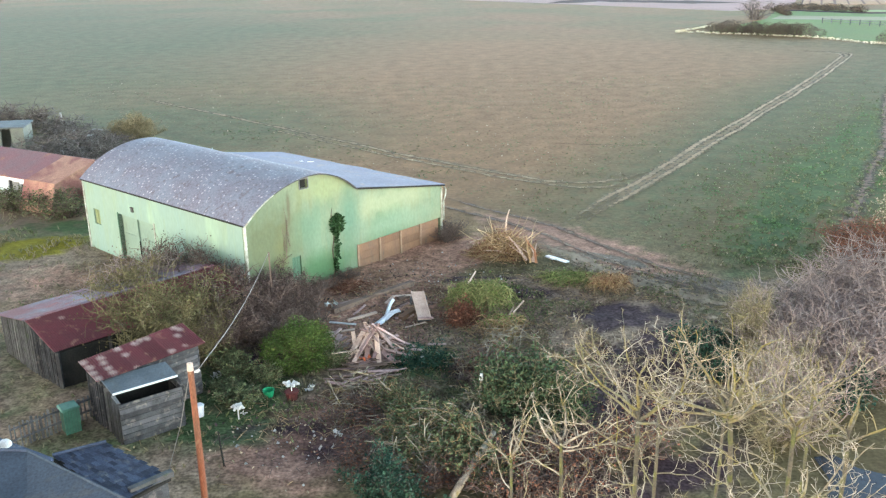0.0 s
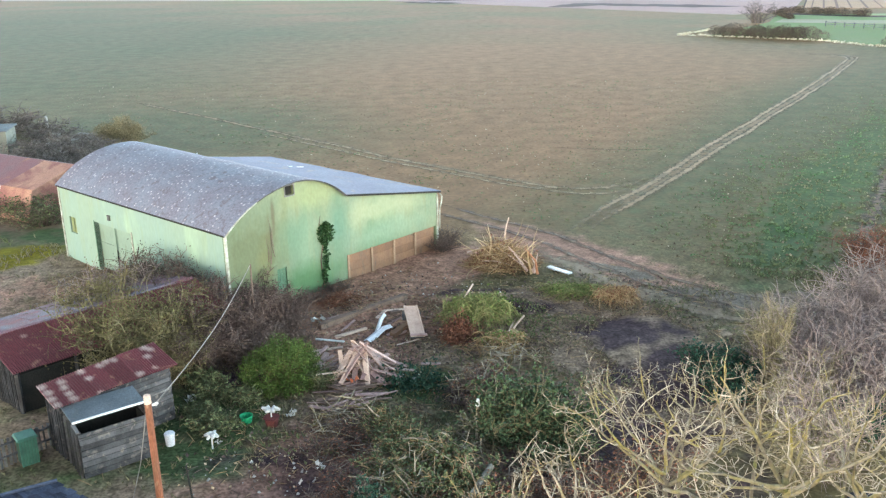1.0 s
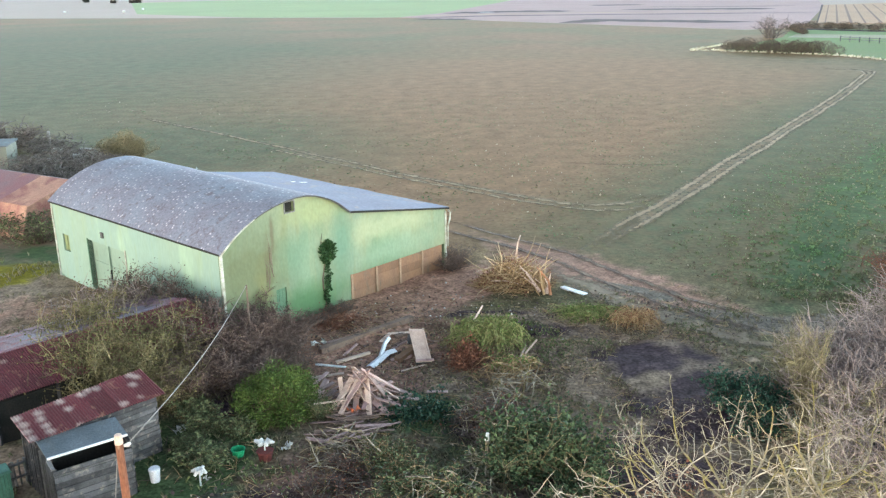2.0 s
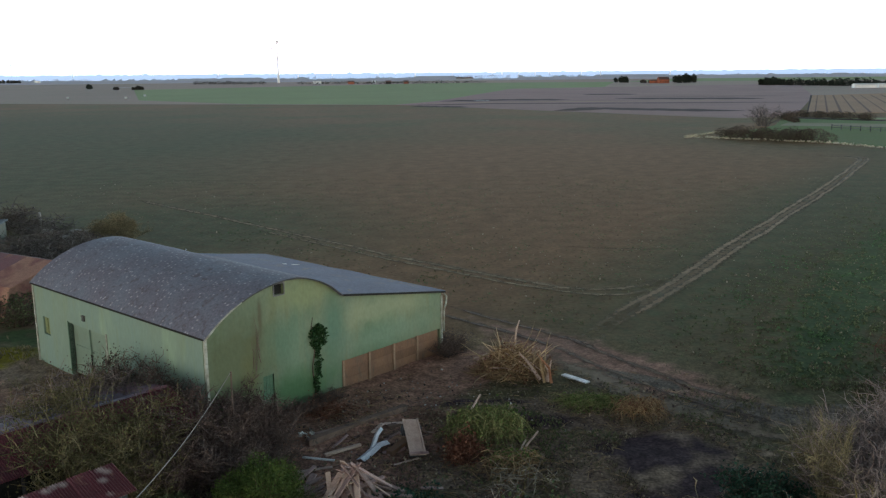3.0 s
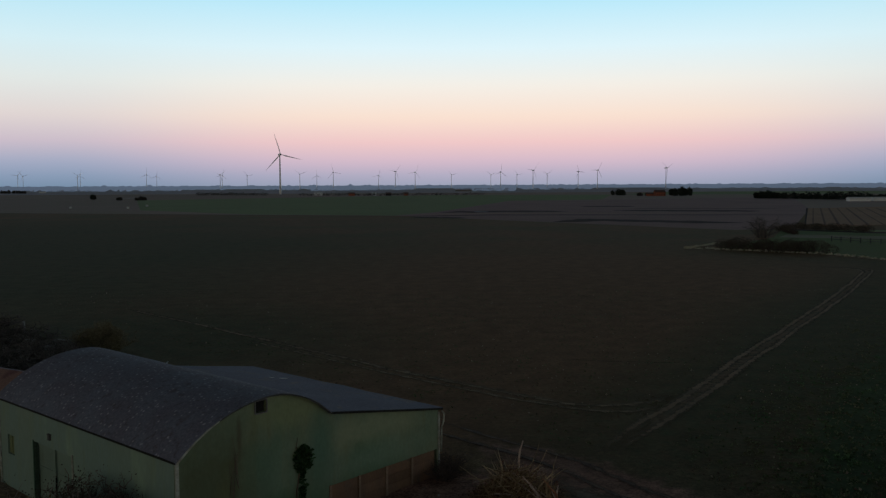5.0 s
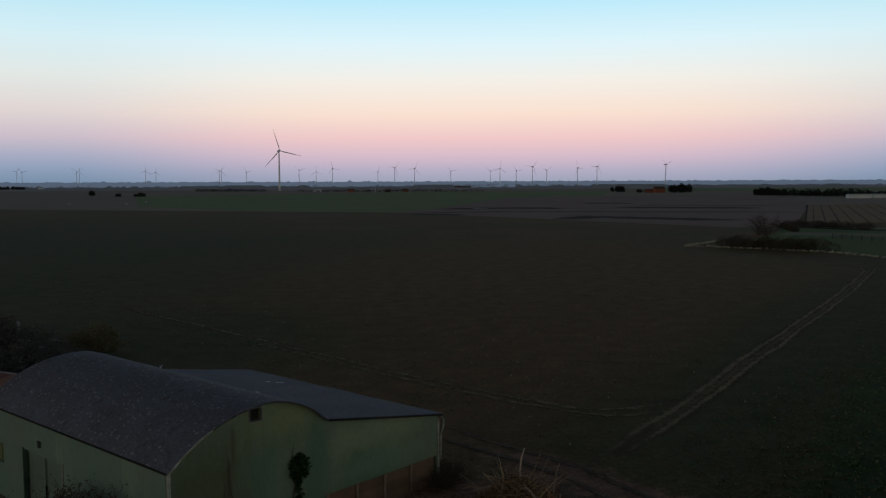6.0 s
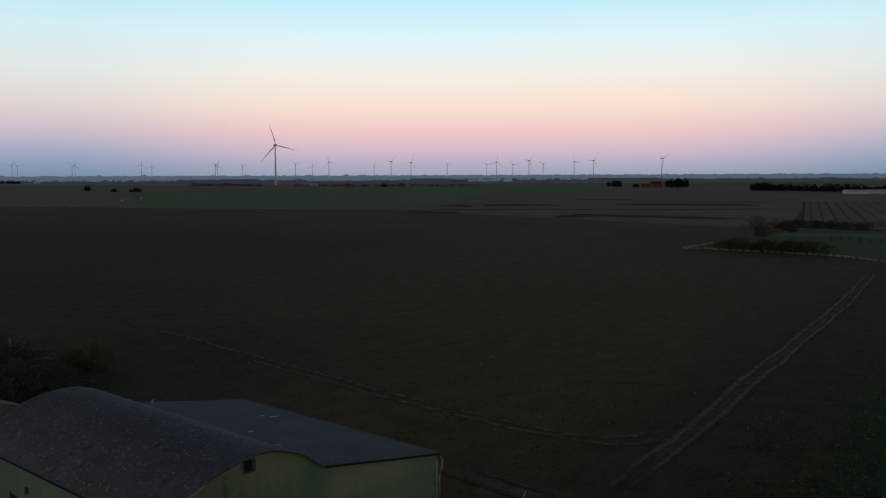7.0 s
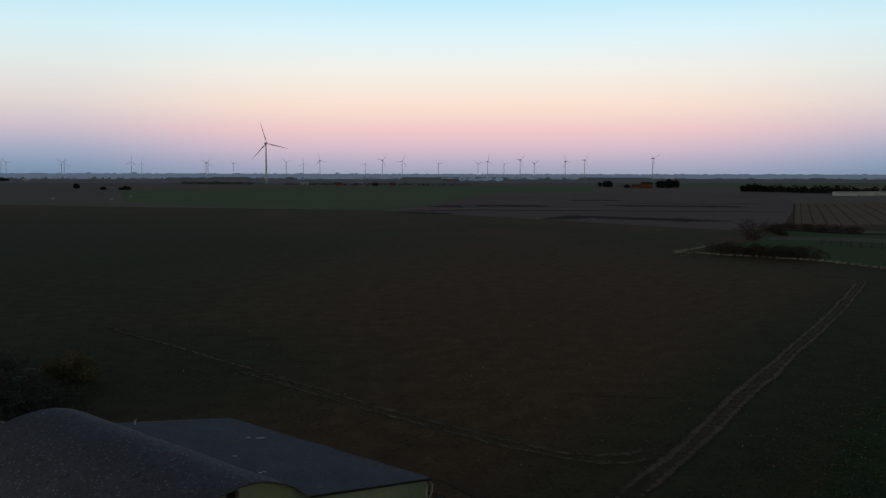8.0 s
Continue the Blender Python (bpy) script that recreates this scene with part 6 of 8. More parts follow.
def limb(thick, thin, p, d, length, radius, level, rng, lift):
    """A crooked limb that turns up towards its end and carries shorter shoots on alternate sides."""
    steps = max(4, int(length / (0.17, 0.13, 0.10, 0.09)[level]))
    crook = (0.20, 0.26, 0.30, 0.30)[level]
    pts = [p.copy()]
    for i in range(steps):
        d = (d + Vector((rng.gauss(0, crook), rng.gauss(0, crook), rng.gauss(0, crook * 0.7) + lift))).normalized()
        p = p + d * (length / steps)
        pts.append(p.copy())
    end = (0.34, 0.45, 0.55, 0.6)[level]
    radii = [radius * (1 - (1 - end) * (i / steps) ** 0.8) for i in range(steps + 1)]
    (thick if level == 0 else thin).tube(pts, radii, (7, 5, 4, 3)[level])
    if level == 3:
        return
    count = max(2, int(length / (0.30, 0.22, 0.20)[level]))
    turn = rng.uniform(0, 6.28)
    for k in range(count):
        t = min(0.995, (0.22, 0.2, 0.25)[level] + (0.78, 0.8, 0.75)[level] * (k + rng.uniform(0.2, 0.9)) / count)
        i = min(int(t * steps), steps - 1)
        q = pts[i].lerp(pts[i + 1], t * steps - i)
        base = (pts[i + 1] - pts[i]).normalized()
        turn += math.pi + rng.gauss(0, 0.7)
        u = base.cross(Vector((0.3, 0.1, 1))).normalized()
        v = base.cross(u)
        side = u * math.cos(turn) + v * math.sin(turn)
        way = (base * rng.uniform(0.35, 0.8) + side * rng.uniform(0.7, 1.0)).normalized()
        longer = ((0.24 + 0.42 * (1 - t)), (0.30 + 0.30 * (1 - t)), 0.36)[level] * length * rng.uniform(0.6, 1.25)
        limb(thick, thin, q, way, max(0.1, longer), max(0.005, radii[i] * rng.uniform(0.45, 0.66)), level + 1, rng, lift * 0.8)


def bare_tree(x, y, fork, reach, seed, bark, twig, radius, label, limbs=6, spread=1.1, leader=0.5, low=7):
    """A bare tree: trunk up to its fork, crooked spreading limbs, side branches and twigs."""
    rng = random.Random(seed)
    g = ground_z(x, y)
    t = thing("bare_tree", pose(x, y, g), label, "tree", "bare trees")
    thick, thin = Build(), Build()
    pts, d = wander(Vector((0, 0, -0.1)), Vector((0, 0, 1)), fork, 10, rng, 0.035)
    pts = [p + (Vector((0, 0, fork)) - pts[-1]) * (i / 10) for i, p in enumerate(pts)]
    # trunk takes darker bark than the limbs, shade put into its colour
    part("trunk", Build().tube(pts, [radius * (1.0 - 0.025 * i) for i in range(11)], 9), M["bark_shade"], t, "grey-brown mossy trunk darkened for shade", True)
    for i in range(limbs):
        a = i * 2 * math.pi / limbs + rng.uniform(-0.35, 0.35)
        out = spread * rng.uniform(0.7, 1.25)
        way = Vector((math.cos(a) * out, math.sin(a) * out, rng.uniform(0.55, 1.0))).normalized()
        start = pts[-1] - Vector((0, 0, rng.uniform(0, 0.16) * reach))
        limb(thick, thin, start, way, reach * rng.uniform(0.8, 1.15), radius * rng.uniform(0.48, 0.66), 0, rng, 0.085)
    if leader:
        limb(thick, thin, pts[-1], Vector((rng.gauss(0, 0.2), rng.gauss(0, 0.2), 1)).normalized(), reach * leader, radius * 0.6, 0, rng, 0.05)
    for k in range(low):
        h = 1 - 0.42 * (k + 0.5) / low
        i = min(9, int(h * 10))
        q = pts[i].lerp(pts[i + 1], h * 10 - i)
        a = k * 2.4 + rng.uniform(-0.4, 0.4)
        limb(thick, thin, q, Vector((math.cos(a), math.sin(a), rng.uniform(0.1, 0.5))).normalized(), reach * rng.uniform(0.6, 1.0), radius * 0.42, 0, rng, 0.08)
    tagged(part("limb", thick, bark, t, smooth=True), kind="stuff")
    tagged(part("crown", thin, twig, t, "bare lichened twigs"), kind="stuff")
    return t


LICHEN, PALE = M["bark_lichen"], M["bark_pale"]
bare_tree(2.35, 14.1, 8.95, 1.95, 3, LICHEN, PALE, 0.052, "bare tree with yellow lichen on its branches", 6, 1.4)
bare_tree(3.45, 12.85, 9.65, 1.75, 9, LICHEN, PALE, 0.052, "tall bare tree with yellow lichened limbs", 6, 1.1)
bare_tree(4.5, 12.9, 9.3, 1.7, 14, LICHEN, PALE, 0.045, "tall bare tree with pale lichened limbs", 5, 1.1)
bare_tree(3.75, 10.9, 9.1, 1.45, 33, LICHEN, PALE, 0.045, "bare tree with yellow-green lichened branches", 5, 1.4)
bare_tree(1.15, 14.7, 8.0, 1.5, 21, PALE, PALE, 0.045, "small pale bare tree among scrub", 4, 1.1, low=7)
bare_tree(0.35, 15.9, 6.9, 1.4, 63, PALE, PALE, 0.04, "slim pale bare tree with forked twigs", 4, 0.9, low=6)
bare_tree(5.7, 13.6, 8.8, 1.7, 41, LICHEN, PALE, 0.044, "bare tree with grey twigs above scrub", 5, 1.2)
bare_tree(2.1, 11.7, 7.8, 1.5, 72, PALE, PALE, 0.042, "pale twiggy bare tree above brambles", 5, 1.1)
bare_tree(4.2, 19.6, 6.3, 2.0, 27, LICHEN, PALE, 0.05, "bare tree with grey twigs above scrub", 5, 1.3)
bare_tree(5.9, 19.9, 6.2, 2.0, 39, LICHEN, PALE, 0.05, "bare lichened tree with a spreading top", 5, 1.2)
bare_tree(9.2, 22.6, 4.8, 1.9, 45, LICHEN, PALE, 0.05, "bare thin tree with pale twigs", 5, 1.2)


def shrub_parts(seed, radius, height, stems, twigs, leaves, leaf_size, spread=0.9, thin=0.008):
    """Meshes of a shrub: stems from the base, fine twigs and leaves."""
    rng = random.Random(seed)
    wood, fine, green = Build(), Build(), Build()
    tips = []
    for i in range(stems):
        a = rng.uniform(0, 2 * math.pi)
        r = radius * 0.35 * math.sqrt(rng.random())
        p = Vector((math.cos(a) * r, math.sin(a) * r, -0.1))
        out = rng.uniform(0.1, spread)
        d = Vector((math.cos(a) * out, math.sin(a) * out, 1)).normalized()
        pts, _ = wander(p, d, height * rng.uniform(0.65, 1.05), 5, rng, 0.16)
        wood.tube(pts, [0.035, 0.03, 0.024, 0.018, 0.012, 0.006], 4)
        for _ in range(max(1, twigs // stems)):
            k = rng.randint(1, 5)
            q = pts[k]
            w, _ = wander(q, Vector((rng.gauss(0, 1), rng.gauss(0, 1), rng.uniform(-0.2, 1.2))).normalized(), height * rng.uniform(0.15, 0.42), 3, rng, 0.3)
            fine.tube(w, [thin * 1.6, thin * 1.3, thin, thin * 0.6], 3)
            tips += w[1:]
    for _ in range(leaves):
        q = tips[rng.randrange(len(tips))]
        green.leaf(q + Vector((rng.gauss(0, 0.08), rng.gauss(0, 0.08), rng.gauss(0, 0.08))) * radius, leaf_size * rng.uniform(0.6, 1.3), rng)
    return wood, fine, green


def shrub(name, label, category, group, spots, seed, wood_m, leaf_m, radius=1.0, height=1.8, stems=26, twigs=420, leaves=1500, leaf_size=0.11, spread=0.9, thin=0.009):
    """One shrub and its copies at spots (x, y, scale, height scale)."""
    wood, fine, green = shrub_parts(seed, radius, height, stems, twigs, leaves, leaf_size, spread, thin)
    rng = random.Random(seed + 1)
    first = None
    for x, y, s, h in spots:
        m = pose(x, y, ground_z(x, y) - 0.02, 0, 0, rng.uniform(0, 360)) @ Matrix.Diagonal((s, s, h, 1))
        if first is None:
            first = thing(name, m, label, category, group)
            tagged(part("wood", wood, wood_m, first), kind="stuff")
            tagged(part("brush", fine, wood_m, first), kind="stuff")
            if leaves:
                tagged(part("foliage", green, leaf_m, first), kind="stuff")
        else:
            made = copy_thing(first, pose(0, 0, 0))
            made.matrix_basis = m
    return first


shrub("scrub_bush", "low brown scrub along the foot of the gable", "bush", "gable scrub", [(-9.5, 41.5, 0.8, 0.5), (-8.4, 42.8, 0.8, 0.42), (-7.4, 44.0, 0.8, 0.36), (-6.4, 45.1, 0.7, 0.3), (-1.0, 51.4, 0.8, 0.6), (-0.6, 52.6, 0.8, 0.7), (-8.9, 40.8, 0.9, 0.6)], 58, M["twig_brown"], M["leaf_mauve"], 1.1, 1.7, 26, 500, 1500, 0.06)
# brown scrub between the sheds and the barn
shrub("scrub_bush", "dense brown twiggy scrub bush beside the barn", "bush", "brown scrub", [(-9.6, 38.6, 1.3, 1.2), (-8.2, 39.4, 1.1, 1.1), (-10.8, 37.6, 1.4, 1.25), (-9.0, 36.6, 1.2, 1.05), (-12.2, 39.6, 1.4, 1.3), (-7.4, 38.0, 0.9, 0.8), (-10.0, 40.4, 1.1, 1.0), (-13.6, 41.0, 1.4, 1.2), (-8.9, 41.2, 0.8, 0.7), (-10.6, 35.6, 1.0, 1.0), (-11.6, 41.0, 1.2, 1.3), (-9.9, 42.2, 0.9, 1.1), (-12.8, 40.6, 1.3, 1.4), (-7.9, 40.6, 0.9, 0.9), (-11.4, 38.8, 1.3, 1.35)], 51, M["twig_brown"], M["leaf_mauve"], 1.1, 1.9, 30, 600, 2600, 0.06)
shrub("scrub_bush", "olive scrub bush crowding the shed roof", "bush", "olive scrub", [(-13.6, 36.0, 1.2, 1.5), (-14.9, 35.6, 1.2, 1.5), (-12.2, 36.2, 1.2, 1.45), (-14.2, 34.8, 1.1, 1.35), (-12.6, 37.6, 1.2, 1.5), (-11.5, 38.2, 1.1, 1.25), (-13.4, 38.0, 1.0, 1.2), (-11.2, 34.9, 0.9, 1.0), (-13.0, 34.9, 1.0, 1.35), (-15.4, 38.8, 1.1, 1.55), (-14.6, 37.4, 1.2, 1.5), (-16.4, 38.0, 1.0, 1.45)], 52, M["twig_olive"], M["leaf_olive"], 1.1, 2.0, 30, 600, 2600, 0.07)
shrub("wall_bush", "dark green-brown bush against the barn side wall", "bush", "", [(-14.6, 43.4, 1.4, 1.5), (-13.0, 42.2, 1.2, 1.35), (-15.9, 44.2, 1.0, 1.0)], 53, M["twig_brown"], M["leaf_rear"], 1.2, 1.9, 34, 700, 4200, 0.065)
shrub("scrub_bush", "pale twiggy scrub bush over rough grass", "bush", "pale scrub", [(-16.0, 43.6, 1.2, 0.9), (-17.8, 42.6, 1.3, 0.9), (-16.0, 41.6, 1.3, 1.75), (-18.4, 40.6, 1.1, 0.8), (-15.2, 40.4, 1.2, 1.8), (-16.6, 40.0, 1.2, 1.7), (-14.6, 42.2, 1.1, 1.7)], 54, M["twig_grey"], M["leaf_mauve"], 1.2, 1.6, 26, 560, 1200, 0.06)
shrub("nettle_patch", "low dark green growth with a few stems", "plants", "", [(-9.6, 33.4, 1.0, 0.8), (-9.0, 31.0, 1.0, 0.7), (-8.3, 33.0, 0.8, 0.7), (-10.2, 34.2, 0.9, 0.9), (-9.8, 32.2, 0.8, 0.5)], 55, M["twig_olive"], M["leaf_green"], 1.0, 1.0, 24, 240, 1500, 0.11)


def round_bush():
    rng = random.Random(61)
    t = thing("round_bush", pose(-7.1, 34.55, ground_z(-7.1, 34.55)), "rounded bright green feathery bush", "bush")
    wood, green = Build(), Build()
    for i in range(1100):
        u, a = rng.uniform(-0.25, 1), rng.uniform(0, 2 * math.pi)
        r = math.sqrt(max(0, 1 - u * u)) if u > 0 else 1.0
        bulge = 1 + 0.3 * noise.noise(Vector((math.cos(a) * 1.6, math.sin(a) * 1.6, u * 1.8))) + 0.15 * noise.noise(Vector((math.cos(a) * 5, math.sin(a) * 5, u * 5)))
        e = Vector((math.cos(a) * r * 1.42, math.sin(a) * r * 1.25, 0.45 + u * 1.25)) * bulge
        e.z = max(e.z, 0.05)
        s = Vector((0, 0, 0.25)).lerp(e, rng.uniform(0.55, 0.72))
        d = (e - s)
        if i % 6 == 0:
            wood.tube([Vector((rng.uniform(-0.1, 0.1), rng.uniform(-0.1, 0.1), 0)), s, e], [0.02, 0.012, 0.005], 3)
        for k in range(15):
            q = s + d * (0.3 + 0.07 * k) + Vector((rng.gauss(0, 0.05), rng.gauss(0, 0.05), rng.gauss(0, 0.05)))
            green.leaf(q, rng.uniform(0.04, 0.09), rng, 0.2)
    tagged(part("wood", wood, M["twig_olive"], t), kind="stuff")
    tagged(part("foliage", green, M["leaf_bright"], t), kind="stuff")


round_bush()
for x, y, w, l, h, turn in ((-40.1, 89.1, 0.2, 0.25, 1.9, 0), (-37.2, 84.2, 1.0, 0.5, 1.1, 10), (-34.6, 85.2, 2.0, 0.6, 0.9, -5), (-34.2, 81.9, 1.1, 0.5, 1.0, 20), (-36.0, 80.4, 0.7, 0.8, 0.9, 35)):
    b = Build().hexa([(-w / 2, -l / 2, -0.1), (w / 2, -l / 2, -0.1), (w / 2 * 0.9, l / 2, -0.1), (-w / 2, l / 2, -0.1)], [(-w / 2, -l / 2, h), (w / 2, -l / 2, h * 0.93), (w / 2 * 0.9, l / 2, h), (-w / 2 * 0.9, l / 2, h * 1.04)])
    tagged(part("scrap_panel", b, M["render_grey"], at=pose(x, y, 0, 0, 0, turn)), "pale scrap sheet standing in the scrub", "scrap", "scrap behind the barn")
shrub("low_bush", "low green bush beside the rounded one", "bush", "", [(-5.7, 34.3, 0.75, 0.6)], 69, M["twig_olive"], M["leaf_green"], 1.0, 1.5, 20, 300, 1700, 0.10)
shrub("evergreen_bush", "dense dark blue-green evergreen bush", "bush", "dark evergreens", [(9.6, 35.0, 0.9, 0.75), (10.4, 34.2, 0.8, 0.75), (-3.1, 24.6, 0.8, 0.8), (-2.3, 23.6, 0.7, 0.8), (9.8, 33.0, 0.8, 0.7), (13.8, 30.4, 1.0, 0.8)], 62, M["twig_brown"], M["leaf_dark"], 1.1, 1.7, 24, 420, 3200, 0.15)
shrub("evergreen_bush", "green leafy bush with upright stems", "bush", "green bushes", [(2.0, 31.2, 1.2, 1.15), (3.0, 30.4, 1.1, 1.1), (1.4, 30.2, 1.0, 1.0), (2.9, 28.8, 0.9, 0.8)], 63, M["twig_olive"], M["leaf_mid"], 1.1, 1.8, 24, 420, 2400, 0.13)
shrub("bramble", "tangled green bramble with arching stems", "bramble", "brambles", [(-1.2, 28.6, 1.0, 0.8), (-0.2, 27.4, 1.05, 0.9), (-2.2, 29.8, 0.9, 0.7), (-2.6, 28.0, 0.8, 0.6), (-1.6, 26.6, 0.85, 0.75), (0.2, 26.0, 0.85, 0.8), (-3.0, 31.2, 0.7, 0.6)], 64, M["twig_straw"], M["leaf_green"], 1.1, 1.4, 22, 300, 1100, 0.14, 1.4, 0.011)
shrub("bramble", "brown leafless bramble tangle", "bramble", "dead brambles", [(-3.6, 26.9, 1.2, 0.6), (-4.4, 30.2, 1.1, 0.5), (1.6, 26.6, 1.2, 0.9), (2.8, 25.4, 1.3, 1.0), (1.2, 24.6, 1.1, 0.9), (4.4, 26.8, 1.3, 1.0), (0.4, 33.2, 1.0, 0.8), (-1.0, 25.2, 1.0, 0.7), (6.0, 27.8, 1.3, 0.9), (1.0, 34.2, 0.9, 0.7)], 65, M["twig_brown"], M["leaf_rust"], 1.2, 1.4, 26, 520, 500, 0.09, 1.4)
# grey and straw thicket at the field edge
shrub("thicket_bush", "grey twiggy thicket bush at the field edge", "bush", "grey thicket", [(12.6, 35.2, 1.4, 1.15), (14.4, 36.6, 1.5, 1.15), (16.2, 38.2, 1.5, 1.15), (18.2, 40.2, 1.5, 1.15), (13.4, 33.0, 1.4, 1.15), (15.2, 34.2, 1.5, 1.15), (17.4, 36.2, 1.5, 1.15), (20.0, 42.6, 1.5, 1.15), (19.4, 38.4, 1.5, 1.15), (12.2, 30.6, 1.4, 1.15), (14.6, 31.8, 1.4, 1.15), (21.6, 41.0, 1.5, 1.15), (16.6, 32.6, 1.4, 1.15), (11.2, 28.4, 1.3, 1.15)], 66, M["twig_grey"], M["leaf_mauve"], 1.3, 2.2, 30, 700, 0, 0.08, 0.7, 0.008)
shrub("thicket_bush", "olive twiggy thicket with yellowish upright stems", "bush", "olive thicket", [(11.5, 33.6, 0.5, 1.8), (12.4, 31.9, 0.8, 1.1), (11.2, 30.6, 1.0, 1.0), (10.4, 27.6, 1.2, 1.0), (12.0, 36.0, 1.1, 1.1)], 67, M["twig_thicket"], M["leaf_olive"], 1.0, 2.2, 26, 700, 0, 0.07, 0.45, 0.009)
shrub("dome_bush", "rounded red-brown leafless bush", "bush", "red-brown bushes", [(22.6, 48.4, 1.5, 1.0), (24.4, 47.2, 1.6, 1.0), (21.8, 45.6, 1.4, 0.8), (23.6, 44.2, 1.5, 0.9)], 68, M["twig_rust"], M["leaf_mauve"], 1.2, 2.0, 34, 900, 1200, 0.08)
# scrub behind the barn
shrub("scrub_bush", "dark leafless scrub bush behind the barn", "bush", "dark scrub", [(-30.2, 72, 2.2, 1.3), (-33.4, 74, 2.3, 1.3), (-36.6, 76, 2.4, 1.1), (-27.6, 70, 1.8, 1.1), (-39, 87, 2.4, 1.1), (-37, 82, 2.2, 0.9), (-33.2, 79, 2.2, 1.2), (-45, 91, 2.8, 1.6), (-29.2, 75.6, 2.0, 1.2), (-26.4, 66.4, 1.5, 1.0), (-25.2, 62.6, 1.3, 0.9), (-23.0, 67.0, 1.4, 0.8)], 71, M["twig_rear"], M["leaf_rear"], 1.2, 1.7, 30, 600, 2200, 0.07, 1.0, 0.014)
shrub("gold_bush", "straw-coloured bush at the field edge", "bush", "", [(-31.4, 85.0, 1.1, 1.05), (-30.2, 84.8, 0.95, 0.9), (-32.6, 85.6, 0.8, 0.7)], 72, M["twig_thicket"], M["leaf_gold"], 1.3, 2.2, 30, 600, 3000, 0.12, 0.8, 0.014)
shrub("hedge_bush", "dark green shrub by the rusty-roofed shed", "bush", "", [(-28.4, 58.6, 1.5, 0.9), (-30.6, 59.6, 1.4, 0.8), (-26.6, 57.4, 1.4, 0.8), (-32.6, 60.6, 1.3, 0.7)], 73, M["twig_brown"], M["leaf_green"], 1.2, 1.9, 26, 420, 1400, 0.12)


# ---- brushwood heaps ----
def brush_heap(x, y, rx, ry, high, count, seed, material, label, leaf=None, leaves=0, leaf_size=0.12, thick=0.03, slant=(0, 0)):
    rng = random.Random(seed)
    g = ground_z(x, y)
    t = thing("brushwood_heap", pose(x, y, g), label, "brushwood")
    b, green = Build(), Build()
    for i in range(count):
        a, r = rng.uniform(0, 2 * math.pi), math.sqrt(rng.random())
        p = Vector((math.cos(a) * rx * r * 0.8, math.sin(a) * ry * r * 0.8, rng.uniform(0, high * max(0.15, 1 - r))))
        d = Vector((rng.gauss(slant[0], 0.7), rng.gauss(slant[1], 0.7), rng.gauss(0.22, 0.3))).normalized()
        n = rng.uniform(0.5, 1.7)
        q = rng.uniform(0.3, 1.0) * thick
        pts, _ = wander(p - d * n * 0.5, d, n, 4, rng, 0.16)
        for k in pts:
            k.z = max(k.z, 0.02)
        b.tube(pts, [q, q, q * 0.8, q * 0.6, q * 0.3], 4)
        if leaf is not None:
            for _ in range(leaves // count):
                green.leaf(pts[rng.randint(0, 4)] + Vector((rng.gauss(0, 0.1), rng.gauss(0, 0.1), rng.uniform(0, 0.15))), leaf_size * rng.uniform(0.6, 1.3), rng)
    tagged(part("tangle", b, material, t), kind="stuff")
    if leaf is not None:
        tagged(part("foliage", green, leaf, t), kind="stuff")
    return t


h = brush_heap(2.3, 48.6, 2.3, 1.7, 2.1, 520, 81, M["twig_straw"], "heap of straw-coloured cut branches with torn ends", M["leaf_rust"], 1700, 0.1, 0.03, (0.45, -0.3))
stick = [Vector((0.2, 0.5, 0.9)), Vector((0.15, 0.55, 1.6)), Vector((0.22, 0.6, 2.1)), Vector((0.36, 0.62, 2.55))]
part("upright_branch", Build().tube(stick, [0.06, 0.055, 0.045, 0.03], 6), M["plank_pale"], h, "pale upright broken branch", True)
rng_s = random.Random(82)
for i in range(8):
    a = Vector((1.65 + rng_s.uniform(-0.55, 0.4), -1.2 + rng_s.uniform(-0.5, 0.5), 0.1))
    e = a + Vector((rng_s.gauss(-0.1, 0.35), rng_s.gauss(0.2, 0.3), rng_s.uniform(0.7, 1.5)))
    part("split_stump", Build().tube([a, a.lerp(e, 0.5) + Vector((rng_s.gauss(0, 0.1), 0.06, 0)), e], [0.085, 0.06, 0.018], 6), M["plank_pale" if i % 3 == 0 else "twig_straw" if i % 3 == 1 else "torn_wood"], h, "torn orange-brown timber")
b = Build()
for i in range(70):
    a = Vector((rng_s.gauss(0, 0.7), rng_s.gauss(0, 0.5), rng_s.uniform(0.2, 0.9)))
    t = rng_s.uniform(0, 2 * math.pi)
    way = Vector((math.cos(t) - 0.25, math.sin(t) * 0.8, rng_s.uniform(0.1, 0.9))).normalized()
    pts, _ = wander(a, way, rng_s.uniform(0.9, 2.0), 4, rng_s, 0.14, -0.03)
    for q in pts:
        q.z = max(q.z, 0.03)
    b.tube(pts, [0.032, 0.028, 0.024, 0.018, 0.008], 5)
tagged(part("straggling_branch", b, M["plank_straw"], h, "long pale straw-coloured branches"), kind="stuff")
for a, e in (((-1.9, 0.6, 0.6), (-0.7, 0.4, 0.9)), ((-0.6, 0.3, 1.1), (1.2, -1.5, 0.35)), ((-0.3, 0.5, 1.2), (1.4, -1.0, 0.4)), ((-1.2, -0.6, 0.5), (0.3, -0.9, 0.4))):
    a, e = Vector(a), Vector(e)
    part("branch", Build().tube([a, a.lerp(e, 0.5) + Vector((0, 0, 0.08)), e], [0.035, 0.032, 0.018], 6), M["plank_pale"], h, "pale stripped branch")


